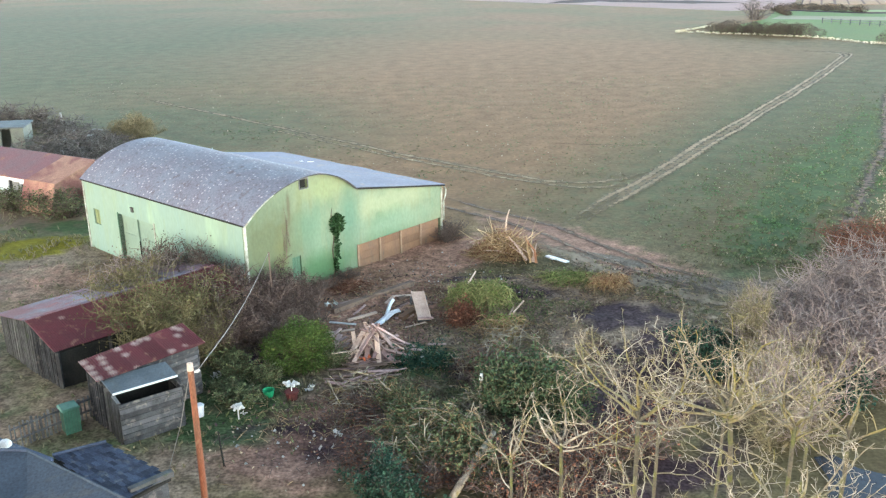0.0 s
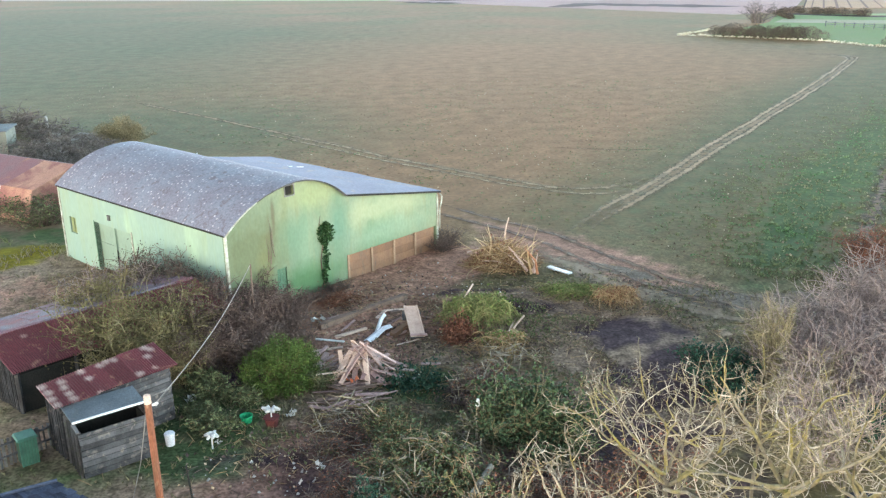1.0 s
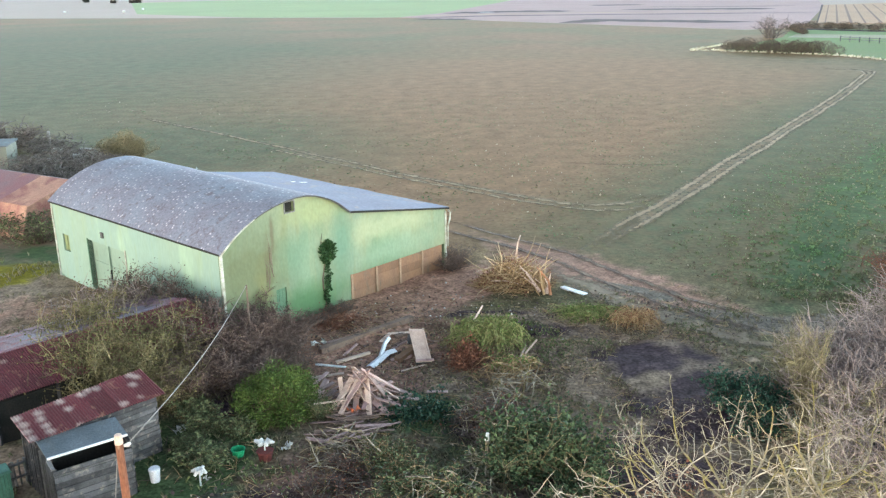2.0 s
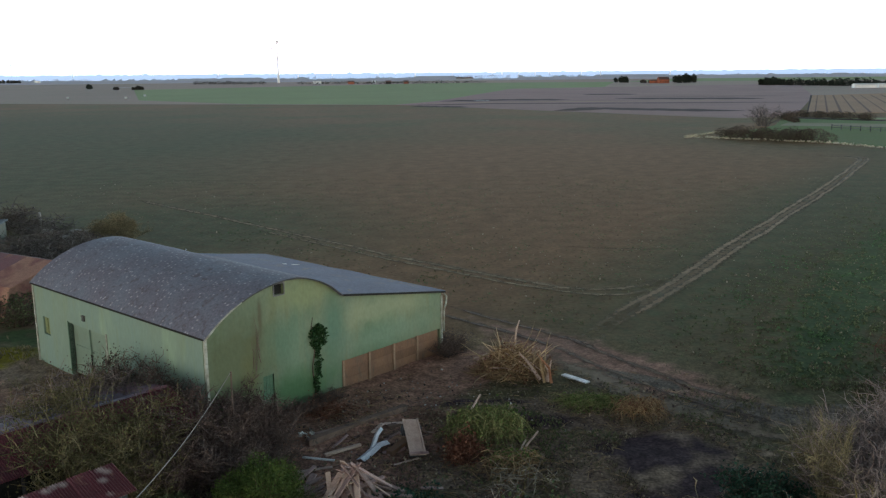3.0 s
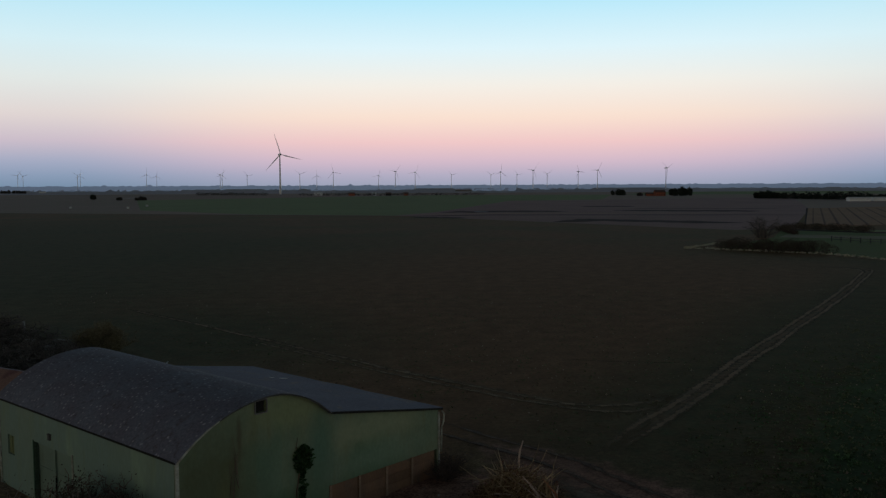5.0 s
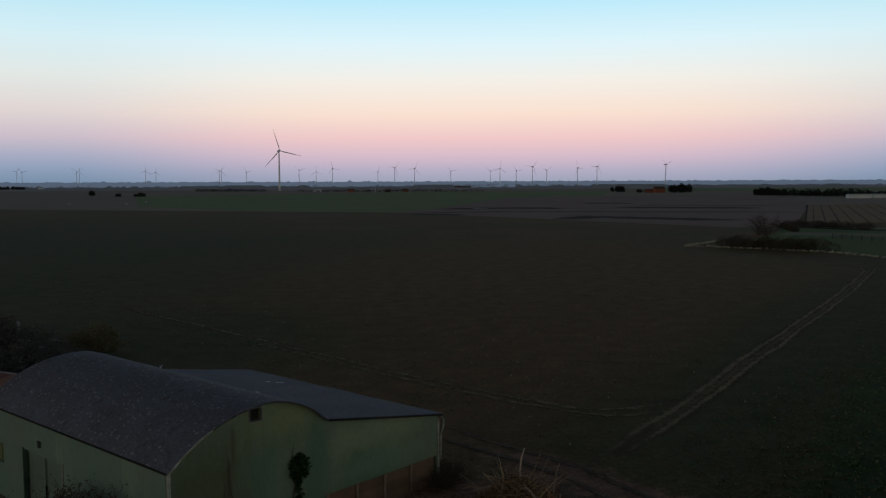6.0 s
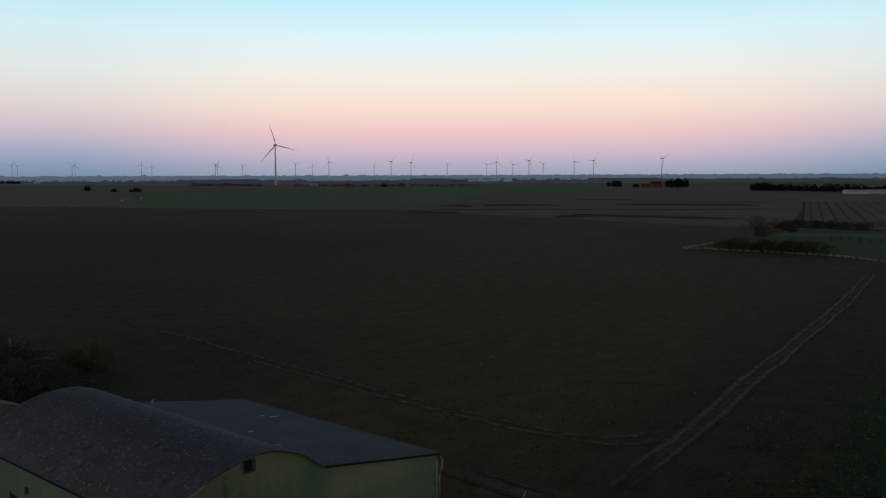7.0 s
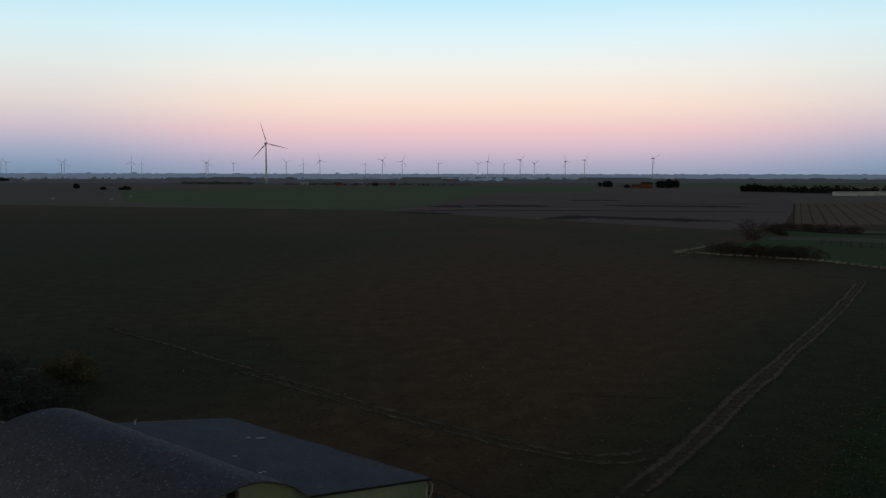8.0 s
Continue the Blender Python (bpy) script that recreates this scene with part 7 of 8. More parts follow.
def arch_heap(x, y, rx, ry, high, count, seed, material, label, leaf, leaves):
    """Cut branches that spring from the middle of a heap and droop to its foot."""
    rng = random.Random(seed)
    t = thing("brushwood_heap", pose(x, y, ground_z(x, y)), label, "brushwood")
    b, green = Build(), Build()
    for i in range(count):
        a, r = rng.uniform(0, 2 * math.pi), rng.uniform(0.5, 1.05)
        e = Vector((math.cos(a) * rx * r, math.sin(a) * ry * r, 0.03))
        p = Vector((rng.gauss(0, 0.25) * rx, rng.gauss(0, 0.25) * ry, rng.uniform(0.2, 0.7) * high))
        top = p.lerp(e, rng.uniform(0.25, 0.5)) + Vector((rng.gauss(0, 0.15), rng.gauss(0, 0.15), 0))
        top.z = high * rng.uniform(0.55, 1.1)
        pts = [p.lerp(top, k / 2) for k in range(2)] + [top.lerp(e, k / 3) + Vector((rng.gauss(0, 0.06), rng.gauss(0, 0.06), 0.16 * math.sin(k / 3 * math.pi) * high)) for k in range(4)]
        q = rng.uniform(0.008, 0.022)
        b.tube(pts, [q, q, q, q * 0.8, q * 0.6, q * 0.3], 4)
        for _ in range(leaves // count):
            k = rng.randint(0, 4)
            green.leaf(pts[k].lerp(pts[k + 1], rng.random()) + Vector((rng.gauss(0, 0.06), rng.gauss(0, 0.06), rng.uniform(0, 0.08))), rng.uniform(0.05, 0.13), rng)
    tagged(part("tangle", b, material, t), kind="stuff")
    tagged(part("foliage", green, leaf, t), kind="stuff")
    return t


arch_heap(0.7, 40.7, 2.1, 1.7, 1.15, 330, 83, M["twig_green"], "heap of pale green drooping cut branches", M["leaf_heap"], 3300)
arch_heap(1.6, 38.4, 1.6, 0.9, 0.5, 110, 94, M["twig_straw"], "low spread of straw-coloured drooping stems", M["leaf_heap"], 500)
for a, e in (((0.1, 41.0, 1.1), (0.5, 42.0, 1.3)), ((2.2, 39.3, 0.3), (2.75, 40.1, 0.55)), ((1.9, 39.0, 0.15), (2.25, 39.9, 0.3))):
    lying("branch", (a[0], a[1], a[2]), (e[0], e[1], e[2]), 0.06, 0.05, M["plank_pale"], "pale stripped branch on the heap", "branch", 0.0, "stripped branches")
brush_heap(1.1, 41.9, 1.3, 0.8, 0.9, 80, 84, M["twig_olive"], "heap of green cuttings with pale sticks", M["leaf_bright"], 700, 0.13, 0.03)
brush_heap(-0.25, 39.1, 0.55, 0.8, 1.4, 150, 85, M["twig_rust"], "heap of dead rust brown cuttings", M["leaf_rust"], 1300, 0.13, 0.025, (0, 0))
brush_heap(1.5, 37.4, 1.7, 0.8, 0.5, 60, 86, M["twig_straw"], "scattered straw-coloured sticks on rough grass", None, 0, 0.1, 0.035)
arch_heap(5.6, 44.2, 2.5, 1.2, 0.45, 170, 87, M["twig_green"], "low heap of green and brown cuttings", M["leaf_heap"], 1500)
arch_heap(7.4, 42.9, 1.4, 1.0, 0.8, 150, 88, M["twig_straw"], "heap of pinkish straw-brown dead bracken", M["leaf_rust"], 600)
brush_heap(-6.0, 43.6, 1.8, 1.0, 0.3, 70, 89, M["twig_rust"], "brown brash scattered by the barn wall", M["leaf_rust"], 300, 0.1, 0.02)
brush_heap(0.6, 33.4, 1.6, 1.2, 0.9, 110, 90, M["twig_brown"], "dark purple-brown tangle of dead stems", M["leaf_mauve"], 900, 0.1, 0.025)
brush_heap(-1.9, 34.5, 1.3, 1.1, 0.6, 40, 91, M["twig_olive"], "low dark green creeping growth", M["leaf_dark"], 1600, 0.12, 0.015)
brush_heap(-3.4, 29.4, 2.4, 1.8, 0.5, 90, 92, M["bark_pale"], "fallen pale twisting branches over bare ground", None, 0, 0.1, 0.03)
brush_heap(1.0, 35.6, 1.3, 1.0, 0.8, 26, 93, M["bark_pale"], "pale crooked dead branches", None, 0, 0.1, 0.045)
for k, (x, y, rx, ry, count) in enumerate(((-1.0, 28.2, 2.2, 1.6, 90), (0.8, 30.6, 1.8, 1.4, 50), (-2.2, 26.6, 2.0, 1.4, 80), (-4.2, 31.4, 1.8, 1.2, 40), (2.4, 27.0, 2.2, 1.8, 90), (1.8, 36.4, 1.8, 1.2, 40), (0.6, 33.8, 1.6, 1.2, 46))):
    brush_heap(x, y, rx, ry, 1.8, int(count * 2.0), 160 + k, M["bark_pale"], "pale dead branches tangled over brambles", None, 0, 0.1, 0.03)
g = ground_z(0.3, 26.4)
log = part("fallen_trunk", Build().tube([Vector((-0.8, 24.2, 0.35)), Vector((-0.1, 25.8, 0.55)), Vector((0.65, 27.4, 0.75))], [0.13, 0.12, 0.10], 10), M["bark_pale"], smooth=True)
tagged(log, "fallen grey trunk propped on brambles", "log")
st = thing("stub_post", pose(0.3, 30.2, ground_z(0.3, 30.2)), "short broken post with a white top", "post")
part("post", Build().tube([Vector((0, 0, -0.1)), Vector((0.02, 0, 1.3))], [0.07, 0.06], 7), M["bark_pale"], st)
part("cap", Build().tube([Vector((0.02, 0, 1.28)), Vector((0.03, 0, 1.52))], [0.085, 0.05], 7), M["white_scrap"], st, "white splintered top")


def build_grass():
    """Rough tussocks over the yard and its edges."""
    rng = random.Random(99)
    b = Build()
    for cx, cy, sx, sy, count, high in ((3, 37, 7, 6, 5200, 0.13), (-8.5, 33, 4, 4, 800, 0.2), (6, 42, 6, 3, 2200, 0.14), (-2, 31, 4, 3, 700, 0.2), (-18, 40, 6, 9, 1000, 0.18), (-27, 54, 7, 6, 1500, 0.25), (15, 45, 8, 3, 700, 0.18), (-12, 26, 4, 3, 250, 0.18), (24, 56, 8, 14, 1400, 0.12)):
        for _ in range(count):
            x, y = cx + rng.gauss(0, 0.6) * sx, cy + rng.gauss(0, 0.6) * sy
            if noise.noise(Vector((x * 0.6, y * 0.6, 1.5))) < -0.12 or soft(x, y, 7.9, 38.4, 2.0, 2.4) > 0.45:
                continue
            u = Vector((x + 10.8, y - 41.1, 0))
            if 0 < u.x * 0.648 + u.y * 0.761 < 15 and -0.5 < -u.x * 0.761 + u.y * 0.648 < 15.5:
                continue
            z = ground_z(x, y) - 0.02
            for _ in range(4):
                a = rng.uniform(0, 2 * math.pi)
                h = high * rng.uniform(0.5, 1.2)
                l = h * rng.uniform(0.2, 0.8)
                w = 0.022
                dx, dy = math.cos(a), math.sin(a)
                b.add([(x - dy * w, y + dx * w, z), (x + dy * w, y - dx * w, z), (x + dx * l * 0.4, y + dy * l * 0.4, z + h * 0.7), (x + dx * l, y + dy * l, z + h)], [(0, 1, 2), (0, 2, 3)])
    tagged(part("grass", b, M["grass"]), "rough winter grass tussocks over the yard", "grass", kind="stuff")


build_grass()


def in_field(x, y):
    """True on the near part of the crop, off the yard, the barn and the worn lane."""
    if x + y < 62 or (x < -4 and y < 70):
        return False
    along = (y - 54) * 0.84 + (x - 6.5) * 0.54
    across = (x - 6.5) * 0.84 - (y - 54) * 0.54
    return not (abs(across - 0.8) < 1.6 and along > 0)


def build_crop():
    """Young crop plants, clods and straw over the near part of the field, thicker in the green strips by its edge."""
    rng = random.Random(55)
    for name, label, material, count in (("crop_plants", "young crop plants standing in loose rows", "crop_leaf", 15000), ("field_clods", "dark turned clods between the crop plants", "clod", 5200), ("field_straw", "bleached straw lying in the crop", "leaf_straw", 1300)):
        b = Build()
        for _ in range(count):
            y = 46 + 84 * rng.random() ** 1.5
            x = rng.uniform(-0.45, 0.62) * (y - 4)
            if not in_field(x, y):
                continue
            green = max(soft(x, y, 21.5, 56.5, 3, 13, -30), soft(x, y, 28, 67, 6, 22, -31), soft(x, y, 42, 84, 7, 34, -31))
            if name == "crop_plants":
                if rng.random() > 0.30 + 0.7 * green + 0.5 * noise.noise(Vector((x * 0.22, y * 0.22, 4.4))):
                    continue
                for _ in range(4):
                    b.leaf(Vector((x + rng.gauss(0, 0.09), y + rng.gauss(0, 0.09), 0.0)), rng.uniform(0.07, 0.14) * (1 + 0.5 * green), rng, 0.0)
            elif name == "field_clods":
                r = rng.uniform(0.05, 0.13)
                ring = [(x + r * rng.uniform(0.6, 1) * math.cos(j * 1.2566), y + r * rng.uniform(0.6, 1) * math.sin(j * 1.2566), -0.02) for j in range(5)]
                b.add(ring + [(x, y, r * rng.uniform(0.4, 0.9))], [(j, (j + 1) % 5, 5) for j in range(5)])
            else:
                b.leaf(Vector((x, y, 0.015)), rng.uniform(0.08, 0.2), rng, 0.0)
        tagged(part(name, b, M[material]), label, "crop" if name == "crop_plants" else "litter", kind="stuff")


build_crop()
edge = [(18.5, 43.4), (20.6, 47), (24.3, 53.7), (31.8, 67), (38.6, 78.7), (50, 102.7), (62, 125)]
rut(edge, 1.7, M["dark_rut"], "ditch", "shallow dark ditch along the field edge", 61, 0.012, 0.8)


def build_litter():
    """Broken twigs, bark and dead leaves strewn over the yard."""
    rng = random.Random(77)
    for name, label, material, count, size in (("brash", "broken straw-coloured twigs strewn over the yard", "twig_straw", 1700, 0.42), ("brash", "dark rotten twigs strewn over the yard", "twig_brown", 1800, 0.40), ("leaf_litter", "dead brown leaves lying over the yard", "leaf_mauve", 2000, 0.12), ("straw_litter", "pale straw and bleached leaves strewn over the yard", "leaf_straw", 3200, 0.09), ("clods", "dark turned clods of wet soil", "dark_rut", 1500, 0.22)):
        b = Build()
        for _ in range(count):
            cx, cy, sx, sy = rng.choice(((-4, 43, 5, 4), (-2, 38, 5, 4), (3, 40, 6, 5), (-5, 30, 4, 3), (7, 44, 5, 3), (1, 34, 6, 4), (8, 38, 4, 4)))
            x, y = cx + rng.gauss(0, 0.6) * sx, cy + rng.gauss(0, 0.6) * sy
            u = Vector((x + 10.8, y - 41.1, 0))
            if (-u.x * 0.761 + u.y * 0.648 > -0.7 and u.x * 0.648 + u.y * 0.761 < 15) or soft(x, y, 7.9, 38.4, 2.0, 2.4) > 0.45:
                continue
            z = ground_z(x, y)
            a, l = rng.uniform(0, 2 * math.pi), size * rng.uniform(0.4, 1.6)
            if name == "brash":
                d = Vector((math.cos(a), math.sin(a), rng.uniform(-0.05, 0.25))) * l
                p = Vector((x, y, z + 0.015))
                b.tube([p, p + d * 0.5 + Vector((0, 0, 0.02)), p + d], [0.014, 0.012, 0.006], 3)
            elif name == "clods":
                s = l * 0.6
                pts = [(x + s * rng.uniform(0.6, 1) * math.cos(j * 1.2566), y + s * rng.uniform(0.6, 1) * math.sin(j * 1.2566), z - 0.02) for j in range(5)]
                k = len(b.v)
                b.v += pts + [(x, y, z + s * rng.uniform(0.4, 0.8))]
                b.f += [(k + j, k + (j + 1) % 5, k + 5) for j in range(5)]
            else:
                b.leaf(Vector((x, y, z + 0.01)), l, rng, 0.0)
        tagged(part(name, b, M[material]), label, "litter", kind="stuff")


build_litter()
pond = part("ditch_water", Build().add([(12.2 + 1.2 * math.cos(a * 0.5236) * (1 + 0.3 * math.sin(a * 2.1)), 24.6 + 2.2 * math.sin(a * 0.5236) * (1 + 0.2 * math.cos(a * 1.7)), 0.05) for a in range(12)], [tuple(range(12))]), M["pond"])
tagged(pond, "still pale ditch water reflecting sky", "water", kind="structure")


# ---- distance ----
def clumps(points, leaf, count, size_leaf, rng, build=None):
    """Foliage clumps: small sprays through ellipsoids (x, y, z, rx, ry, rz)."""
    b = build or Build()
    for x, y, z, rx, ry, rz in points:
        for _ in range(count):
            u, a = rng.uniform(-1, 1), rng.uniform(0, 2 * math.pi)
            r = math.sqrt(1 - u * u) * rng.uniform(0.75, 1.08)
            p = Vector((x + rx * r * math.cos(a), y + ry * r * math.sin(a), max(0.0, z + rz * u * rng.uniform(0.8, 1.08))))
            b.leaf(p, size_leaf * rng.uniform(0.6, 1.4), rng)
    return b


def hedge(name, label, pts, high, wide, material, seed, step=1.2, count=40, leaf=0.5, category="hedge"):
    """A hedge or belt of scrub along a line, uneven in height."""
    rng = random.Random(seed)
    b = Build()
    for (x0, y0), (x1, y1) in zip(pts, pts[1:]):
        n = max(1, int(math.hypot(x1 - x0, y1 - y0) / step))
        for i in range(n):
            t = (i + rng.random()) / n
            h = high * rng.uniform(0.55, 1.15)
            x, y = x0 + (x1 - x0) * t + rng.gauss(0, wide * 0.3), y0 + (y1 - y0) * t + rng.gauss(0, wide * 0.3)
            clumps([(x, y, h * 0.5, wide * 0.5, wide * 0.5, h * 0.5)], None, count, leaf, rng, b)
    tagged(part(name, b, material), label, category, kind="stuff")


hedge("field_hedge", "bare brown hedge at the corner of the field", [(58.5, 203.5), (66, 197), (76, 189)], 2.7, 3.8, M["hedge_far"], 101, 0.5, 520, 0.16)
hedge("field_hedge", "low dark hedge along the ditch", [(103, 292), (112, 286), (123, 270)], 2.0, 2.8, M["hedge_far"], 102, 0.7, 260, 0.2)
hedge("field_hedge", "low dark hedge along the ditch", [(96, 258), (101, 282)], 1.2, 1.6, M["hedge_far"], 103, 0.8, 80, 0.28)
hedge("field_hedge", "dark hedge end beside the pasture", [(82.5, 173), (90, 168), (105, 160)], 2.4, 2.6, M["hedge_far"], 104, 0.7, 260, 0.2)
hedge("grass_verge", "bleached pale grass verge along the field edge", [(50.5, 204.4), (55.5, 203.2), (58, 200.6), (67, 194), (76, 185.5), (80.5, 172.8), (110, 157)], 0.34, 0.7, M["verge_grass"], 105, 0.55, 16, 0.24, "grass")
hedge("grass_verge", "bleached pale grass verge along the field edge", [(51, 205), (57, 212), (64, 222)], 0.34, 0.7, M["verge_grass"], 106, 0.55, 14, 0.24, "grass")


shrub("hedgerow_tree", "tall bare twiggy tree at the hedge corner", "tree", "", [(82, 243, 2.8, 2.7)], 107, M["twig_rear"], M["leaf_mauve"], 1.3, 2.2, 26, 420, 0, 0.08, 0.6, 0.009)


hedge("grass_verge", "bleached grass tufts beyond the edge ditch", [(22.4, 47), (26.0, 53.0), (33.4, 66.2), (40.4, 78), (52, 102)], 0.35, 1.2, M["leaf_straw"], 108, 0.9, 26, 0.14, "grass")


def build_fence_far():
    f = thing("post_and_rail_fence", pose(0, 0, 0), "dark timber post and rail fence across pasture", "fence")
    a, b = Vector((93.5, 227.5, 0)), Vector((125, 172, 0))
    n = 24
    for i in range(n + 1):
        p = a.lerp(b, i / n)
        part("post", Build().beam(p - Vector((0, 0, 0.1)), p + Vector((0, 0, 1.35)), 0.16, 0.16), M["board_grey"], f)
    for z in (0.6, 1.1):
        part("rail", Build().beam(a + Vector((0, 0, z)), b + Vector((0, 0, z)), 0.05, 0.12), M["board_grey"], f)


build_fence_far()


def turbine(name_label, x, y, hub, blade, spin, yaw, group, girth=0.027):
    t = thing("wind_turbine", pose(x, y, 0, 0, 0, yaw), name_label, "wind turbine", group)
    pts = [Vector((0, 0, hub * i / 4 - (0.1 if i == 0 else 0))) for i in range(5)]
    part("tower", Build().tube(pts, [hub * (girth - girth * 0.12 * i) for i in range(5)], 12), M["turbine"], t, smooth=True)
    n = hub * 0.028
    part("nacelle", Build().hexa([(-n, -n * 2.2, hub - n * 0.8), (n, -n * 2.2, hub - n * 0.8), (n, n * 3.4, hub - n * 0.8), (-n, n * 3.4, hub - n * 0.8)], [(-n * 0.8, -n * 2.2, hub + n), (n * 0.8, -n * 2.2, hub + n), (n * 0.7, n * 3.2, hub + n * 0.7), (-n * 0.7, n * 3.2, hub + n * 0.7)]), M["turbine"], t)
    h = part("hub", Build().tube([Vector((0, -n * 2.2, hub)), Vector((0, -n * 3.2, hub)), Vector((0, -n * 3.8, hub))], [n * 0.95, n * 0.8, n * 0.2], 10), M["turbine"], t, smooth=True)
    for i in range(3):
        a = radians(spin + 120 * i)
        way = Vector((math.sin(a), 0, math.cos(a)))
        wide = Vector((math.cos(a), 0.35, -math.sin(a))).normalized()
        b = Build()
        for s, w in ((0.02, 0.022), (0.12, 0.03), (0.22, 0.05), (0.5, 0.035), (0.8, 0.02), (1.0, 0.006)):
            c = Vector((0, -n * 2.9, hub)) + way * (blade * s)
            for k, th in ((-0.35, 0), (0.1, 0.008), (0.65, 0), (0.1, -0.008)):
                b.v.append(tuple(c + wide * (blade * w * (girth * 40) * k) + Vector((0, blade * th, 0))))
        b.f = [(j * 4 + k, j * 4 + (k + 1) % 4, j * 4 + 4 + (k + 1) % 4, j * 4 + 4 + k) for j in range(5) for k in range(4)] + [(3, 2, 1, 0), (20, 21, 22, 23)]
        part("blade", b, M["turbine"], h)
    return t


turbine("tall white wind turbine with three slim blades", -310, 1575, 71, 40, -17, 25, "")
FAR_TURBINES = [(-2154, 4318), (-2217, 4500), (-1856, 4318), (-1916, 4490), (-1458, 4158), (-1613, 4759), (-1149, 4318), (-1184, 4490), (-1119, 4759), (-727, 4158), (-740, 4759), (-495, 3623),
                (-405, 4759), (-231, 3510), (-162, 3744), (-9, 4700), (202, 4700), (202, 3744), (340, 4677), (309, 3404), (480, 4490), (532, 3744), (558, 3404), (733, 3037)]
rng_t = random.Random(7)
for x, y in FAR_TURBINES:
    turbine("distant white wind turbine on the plain", x, y, 72, 36, rng_t.uniform(0, 120), rng_t.uniform(10, 45), "distant wind turbines", 0.021)


def far_trees(name, label, x, y, wide, deep, high, count, seed, material):
    rng = random.Random(seed)
    t = thing(name, pose(x, y, 0), label, "trees")
    b, w = Build(), Build()
    for i in range(count):
        px_, py_ = rng.uniform(-wide / 2, wide / 2), rng.uniform(-deep / 2, deep / 2)
        h = high * rng.uniform(0.7, 1.08) * (1 - 0.25 * (2 * px_ / wide) ** 2)
        r = h * rng.uniform(0.26, 0.36)
        w.tube([Vector((px_, py_, -0.1)), Vector((px_, py_, h * 0.5))], [0.35, 0.22], 5)
        clumps([(px_, py_, h * 0.55, r, r, h * 0.45), (px_ + r * 0.6, py_, h * 0.4, r * 0.7, r * 0.7, h * 0.35)], None, 150, 1.6, rng, b)
    part("trunk", w, material, t)
    part("crown", b, material, t)


far_trees("tree_clump", "dark rounded clump of farm trees", 224, 1210, 20, 12, 8.5, 7, 111, M["far_leaf"])
far_trees("tree_clump", "dark rounded clump of trees beside the farmhouse", 291, 1120, 30, 16, 11.5, 11, 112, M["far_leaf"])
far_trees("tree_clump", "low bushes beside the farmhouse", 246, 1140, 16, 6, 4.0, 5, 113, M["far_scrub"])
far_trees("tree_clump", "dark shelter trees at the end of the wood", 318, 905, 22, 10, 8.0, 8, 114, M["far_leaf"])
hedge("shelter_belt", "long dark belt of conifers", [(312, 915), (340, 870), (366, 790), (420, 745)], 6.4, 6, M["far_leaf"], 115, 1.5, 80, 1.1, "trees")
hedge("far_scrub", "low brown scrub round the turbine foot", [(-420, 1440), (-360, 1420), (-300, 1400)], 4.5, 12, M["far_scrub"], 116, 4, 30, 1.6)
hedge("far_scrub", "low brown scrub beyond the fields", [(-230, 1330), (-60, 1290), (40, 1270)], 4.0, 10, M["far_scrub"], 117, 6, 20, 1.6)
hedge("far_scrub", "dark scrub on the far plain", [(-760, 1200), (-690, 1180)], 6.0, 10, M["far_scrub"], 118, 4, 24, 1.8)
far_trees("tree_clump", "small dark evergreen standing alone on the plain", -412, 1005, 2.5, 2, 5.5, 3, 119, M["far_leaf"])
far_trees("tree_clump", "low dark bushes on the far plain", -333, 938, 9, 4, 3.2, 5, 120, M["far_scrub"])
far_trees("tree_clump", "low dark bush on the far plain", -357, 940, 3, 2, 2.6, 3, 125, M["far_scrub"])
far_trees("tree_clump", "belt of dark scrub trees on the plain", -1010, 2000, 60, 16, 8, 14, 126, M["far_scrub"])


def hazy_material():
    """Glowing blue that stands in for the haze over very far woods."""
    m = bpy.data.materials.new("haze_glow_far_woods")
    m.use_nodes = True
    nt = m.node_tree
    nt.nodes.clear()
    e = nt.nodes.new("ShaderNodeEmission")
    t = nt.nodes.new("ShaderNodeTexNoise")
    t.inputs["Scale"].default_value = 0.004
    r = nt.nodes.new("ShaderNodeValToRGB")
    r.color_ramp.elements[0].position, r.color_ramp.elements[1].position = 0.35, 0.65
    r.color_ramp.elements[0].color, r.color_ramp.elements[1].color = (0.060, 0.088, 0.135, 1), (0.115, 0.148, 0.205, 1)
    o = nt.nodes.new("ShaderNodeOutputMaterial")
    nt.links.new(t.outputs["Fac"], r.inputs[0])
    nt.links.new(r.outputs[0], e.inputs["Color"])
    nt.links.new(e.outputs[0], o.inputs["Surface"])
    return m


M["hazy"] = hazy_material()


# these woods glow in haze blue instead of taking the light
hedge("far_wood", "far wood glowing in painted blue haze", [(-1420, 3700), (-1180, 3650)], 15, 40, M["hazy"], 121, 12, 30, 7, "trees")
hedge("far_wood", "low far wood glowing in painted blue haze", [(30, 2300), (160, 2200)], 9, 20, M["hazy"], 122, 8, 26, 3.5, "trees")
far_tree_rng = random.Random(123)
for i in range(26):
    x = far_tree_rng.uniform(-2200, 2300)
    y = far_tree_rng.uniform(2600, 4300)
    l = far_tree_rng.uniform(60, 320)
    hedge("far_wood", "far hedgerow trees glowing in painted blue haze", [(x, y), (x + l, y + far_tree_rng.uniform(-40, 40))], far_tree_rng.uniform(5, 10), 24, M["hazy"], 130 + i, 14, 16, 6, "trees")


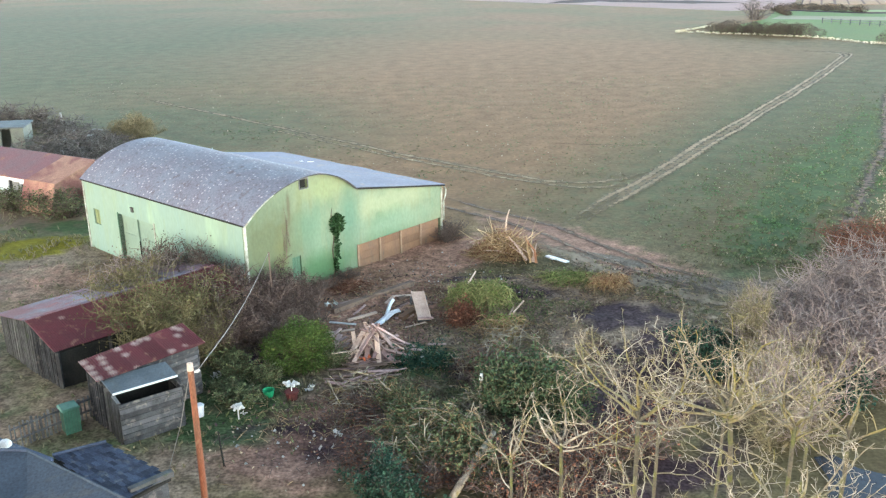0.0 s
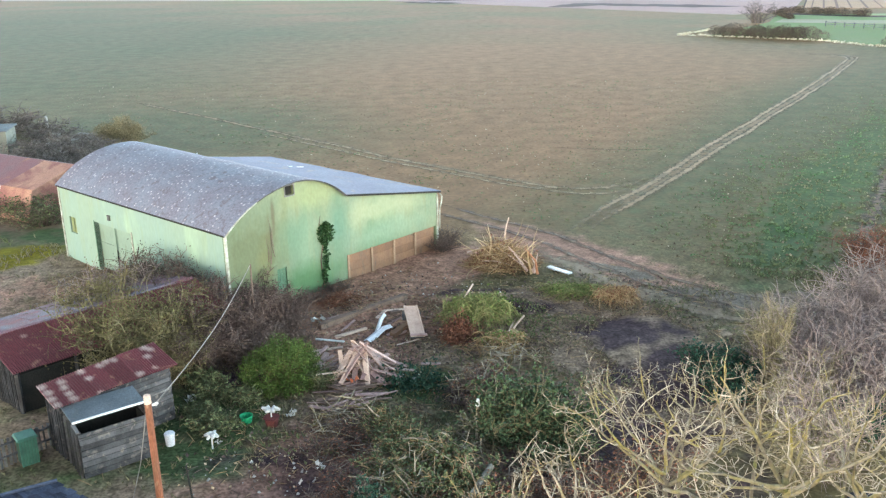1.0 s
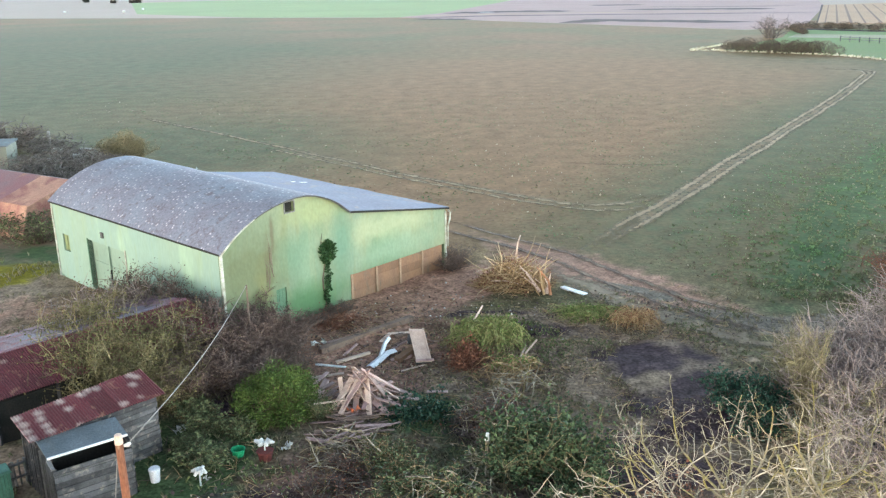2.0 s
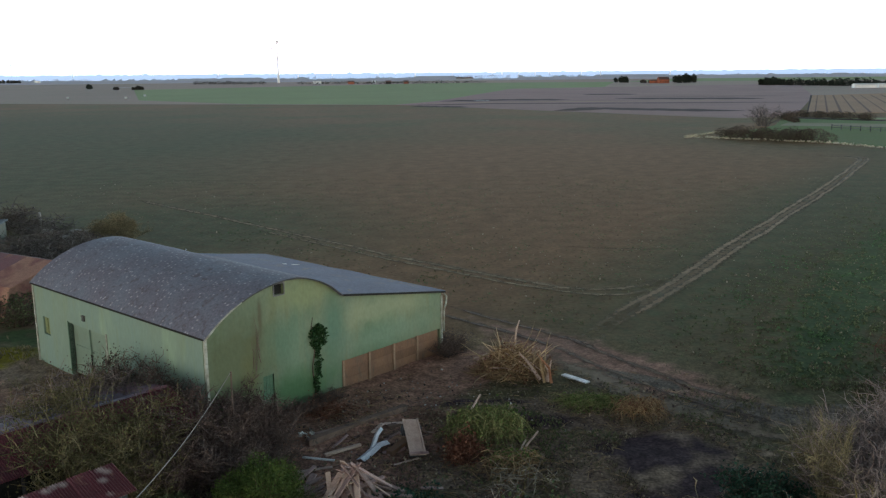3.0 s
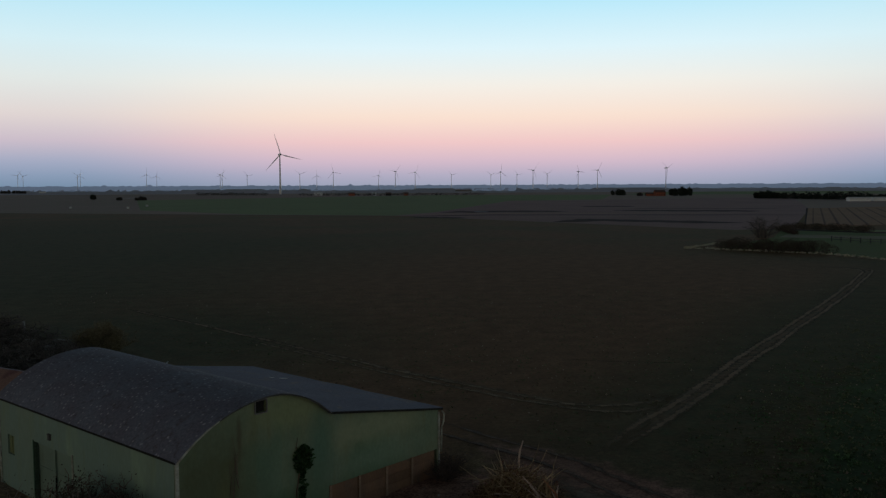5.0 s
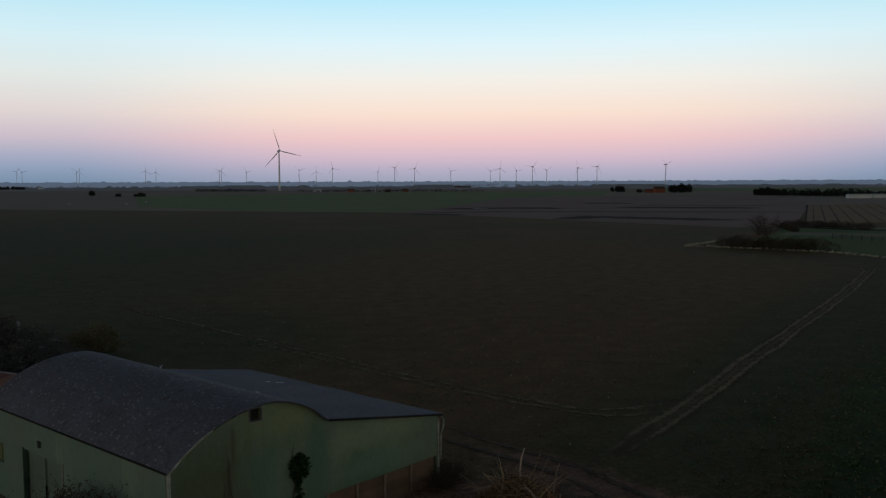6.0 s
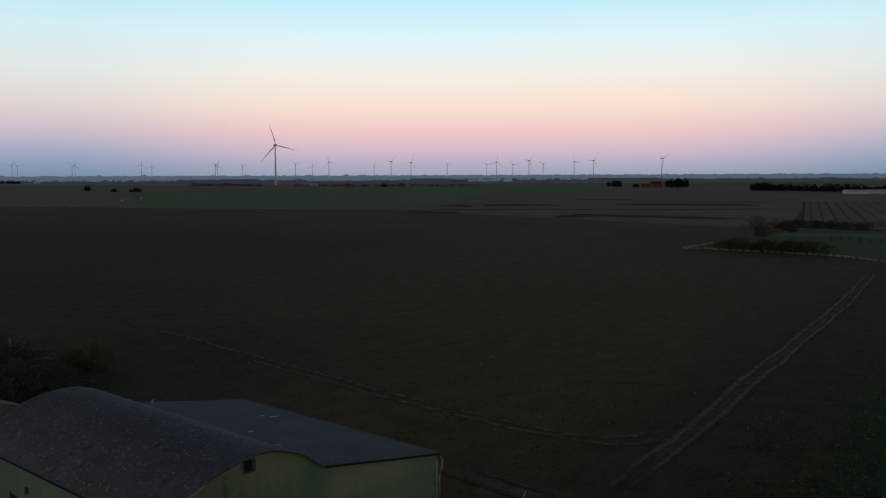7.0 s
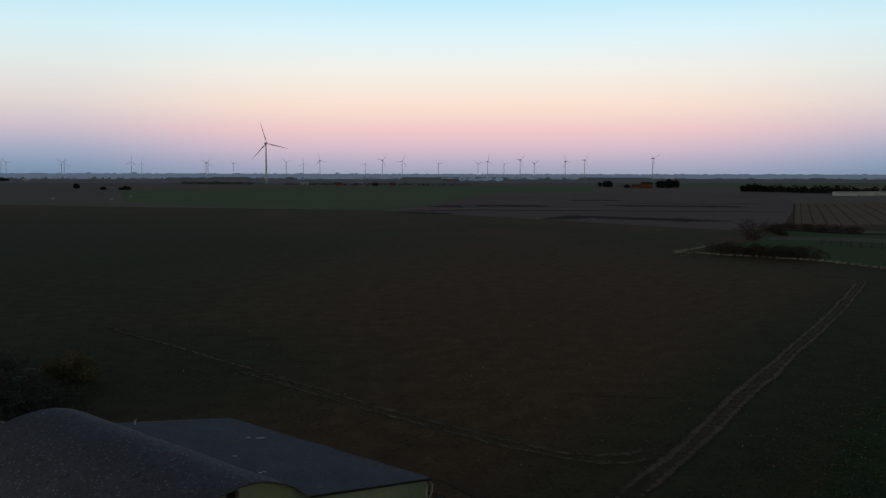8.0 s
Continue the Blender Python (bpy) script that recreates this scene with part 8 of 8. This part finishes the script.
def far_building(name, label, x, y, turn, size, eave, ridge, wall_m, roof_m, windows=0):
    w, d = size
    t = thing(name, pose(x, y, 0, 0, 0, turn), label, "building")
    part("wall", Build().add([(-w / 2, -d / 2, -0.1), (w / 2, -d / 2, -0.1), (w / 2, d / 2, -0.1), (-w / 2, d / 2, -0.1), (-w / 2, -d / 2, eave), (w / 2, -d / 2, eave), (w / 2, d / 2, eave), (-w / 2, d / 2, eave), (-w / 2, 0, ridge), (w / 2, 0, ridge)],
                            [(0, 1, 5, 4), (1, 2, 6, 9, 5), (2, 3, 7, 6), (3, 0, 4, 8, 7)]), wall_m, t)
    for s in (-1, 1):
        y0 = s * (d / 2 + 0.4)
        c = [(-w / 2 - 0.3, y0, eave - 0.1), (w / 2 + 0.3, y0, eave - 0.1), (w / 2 + 0.3, 0, ridge + 0.02), (-w / 2 - 0.3, 0, ridge + 0.02)]
        c = c if s < 0 else c[::-1]
        part("roof", Build().hexa(c, [(p[0], p[1], p[2] + 0.25) for p in c]), roof_m, t)
    for i in range(windows):
        x0 = -w / 2 + (i + 0.5) * w / windows
        part("window", Build().box(x0 - 0.5, -d / 2 - 0.08, 1.0, x0 + 0.5, -d / 2, 2.3), M["dark_void"], t)
    return t


far_building("farmhouse", "red brick farmhouse with a dark tiled roof", 263, 1130, 8, (13, 8), 4.6, 7.5, M["farm_red"], M["farm_roof"], 4)
far_building("farm_shed", "low red farm shed beside trees", 252, 1135, 4, (9, 6), 2.8, 4.0, M["farm_red"], M["farm_roof"])
for x, y, w in ((333, 733, 17), (352, 738, 12), (371, 745, 15), (396, 752, 18)):
    far_building("white_shed", "long low white agricultural shed", x, y, -4, (w, 8), 2.4, 3.3, M["white_paint"], M["white_paint"])
for x, y, w, m in ((-205, 1335, 12, "white_paint"), (-150, 1300, 9, "farm_red"), (-118, 1310, 7, "white_paint"), (-95, 1290, 8, "dark_void"), (25, 2140, 40, "render_grey"), (-1010, 2150, 14, "white_paint"), (-70, 1300, 7, "farm_red")):
    far_building("farm_building", "small distant farm building on the plain", x, y, 5, (w, 7), 3.0, 4.6, M[m], M["farm_roof"] if m != "white_paint" else M["white_paint"])
for x, y in ((-254.8, 587.8), (-212.8, 578.3), (-222, 640)):
    b = Build().tube([Vector((-0.8, 0, 0.7)), Vector((-0.7, 0, 0.7)), Vector((0.7, 0, 0.7)), Vector((0.8, 0, 0.7))], [0.6, 0.72, 0.72, 0.6], 12)
    tagged(part("wrapped_bale", b, M["white_scrap"], at=pose(x, y, 0, 0, 0, 30)), "white wrapped bale standing on the far field", "bale", "bales")


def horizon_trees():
    """Far rim of woods on the skyline, its haze painted as glow."""
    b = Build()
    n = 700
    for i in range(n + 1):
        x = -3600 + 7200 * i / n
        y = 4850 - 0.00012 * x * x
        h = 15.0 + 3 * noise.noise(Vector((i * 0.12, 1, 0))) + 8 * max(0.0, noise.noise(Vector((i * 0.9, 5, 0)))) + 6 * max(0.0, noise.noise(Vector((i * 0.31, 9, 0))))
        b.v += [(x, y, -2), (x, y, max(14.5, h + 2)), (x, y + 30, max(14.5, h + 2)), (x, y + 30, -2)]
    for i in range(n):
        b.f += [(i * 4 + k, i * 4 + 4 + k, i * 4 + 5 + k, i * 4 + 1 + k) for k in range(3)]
    tagged(part("backdrop", b, M["hazy"]), "skyline woods glowing in painted blue haze", "distance", kind="structure")


horizon_trees()
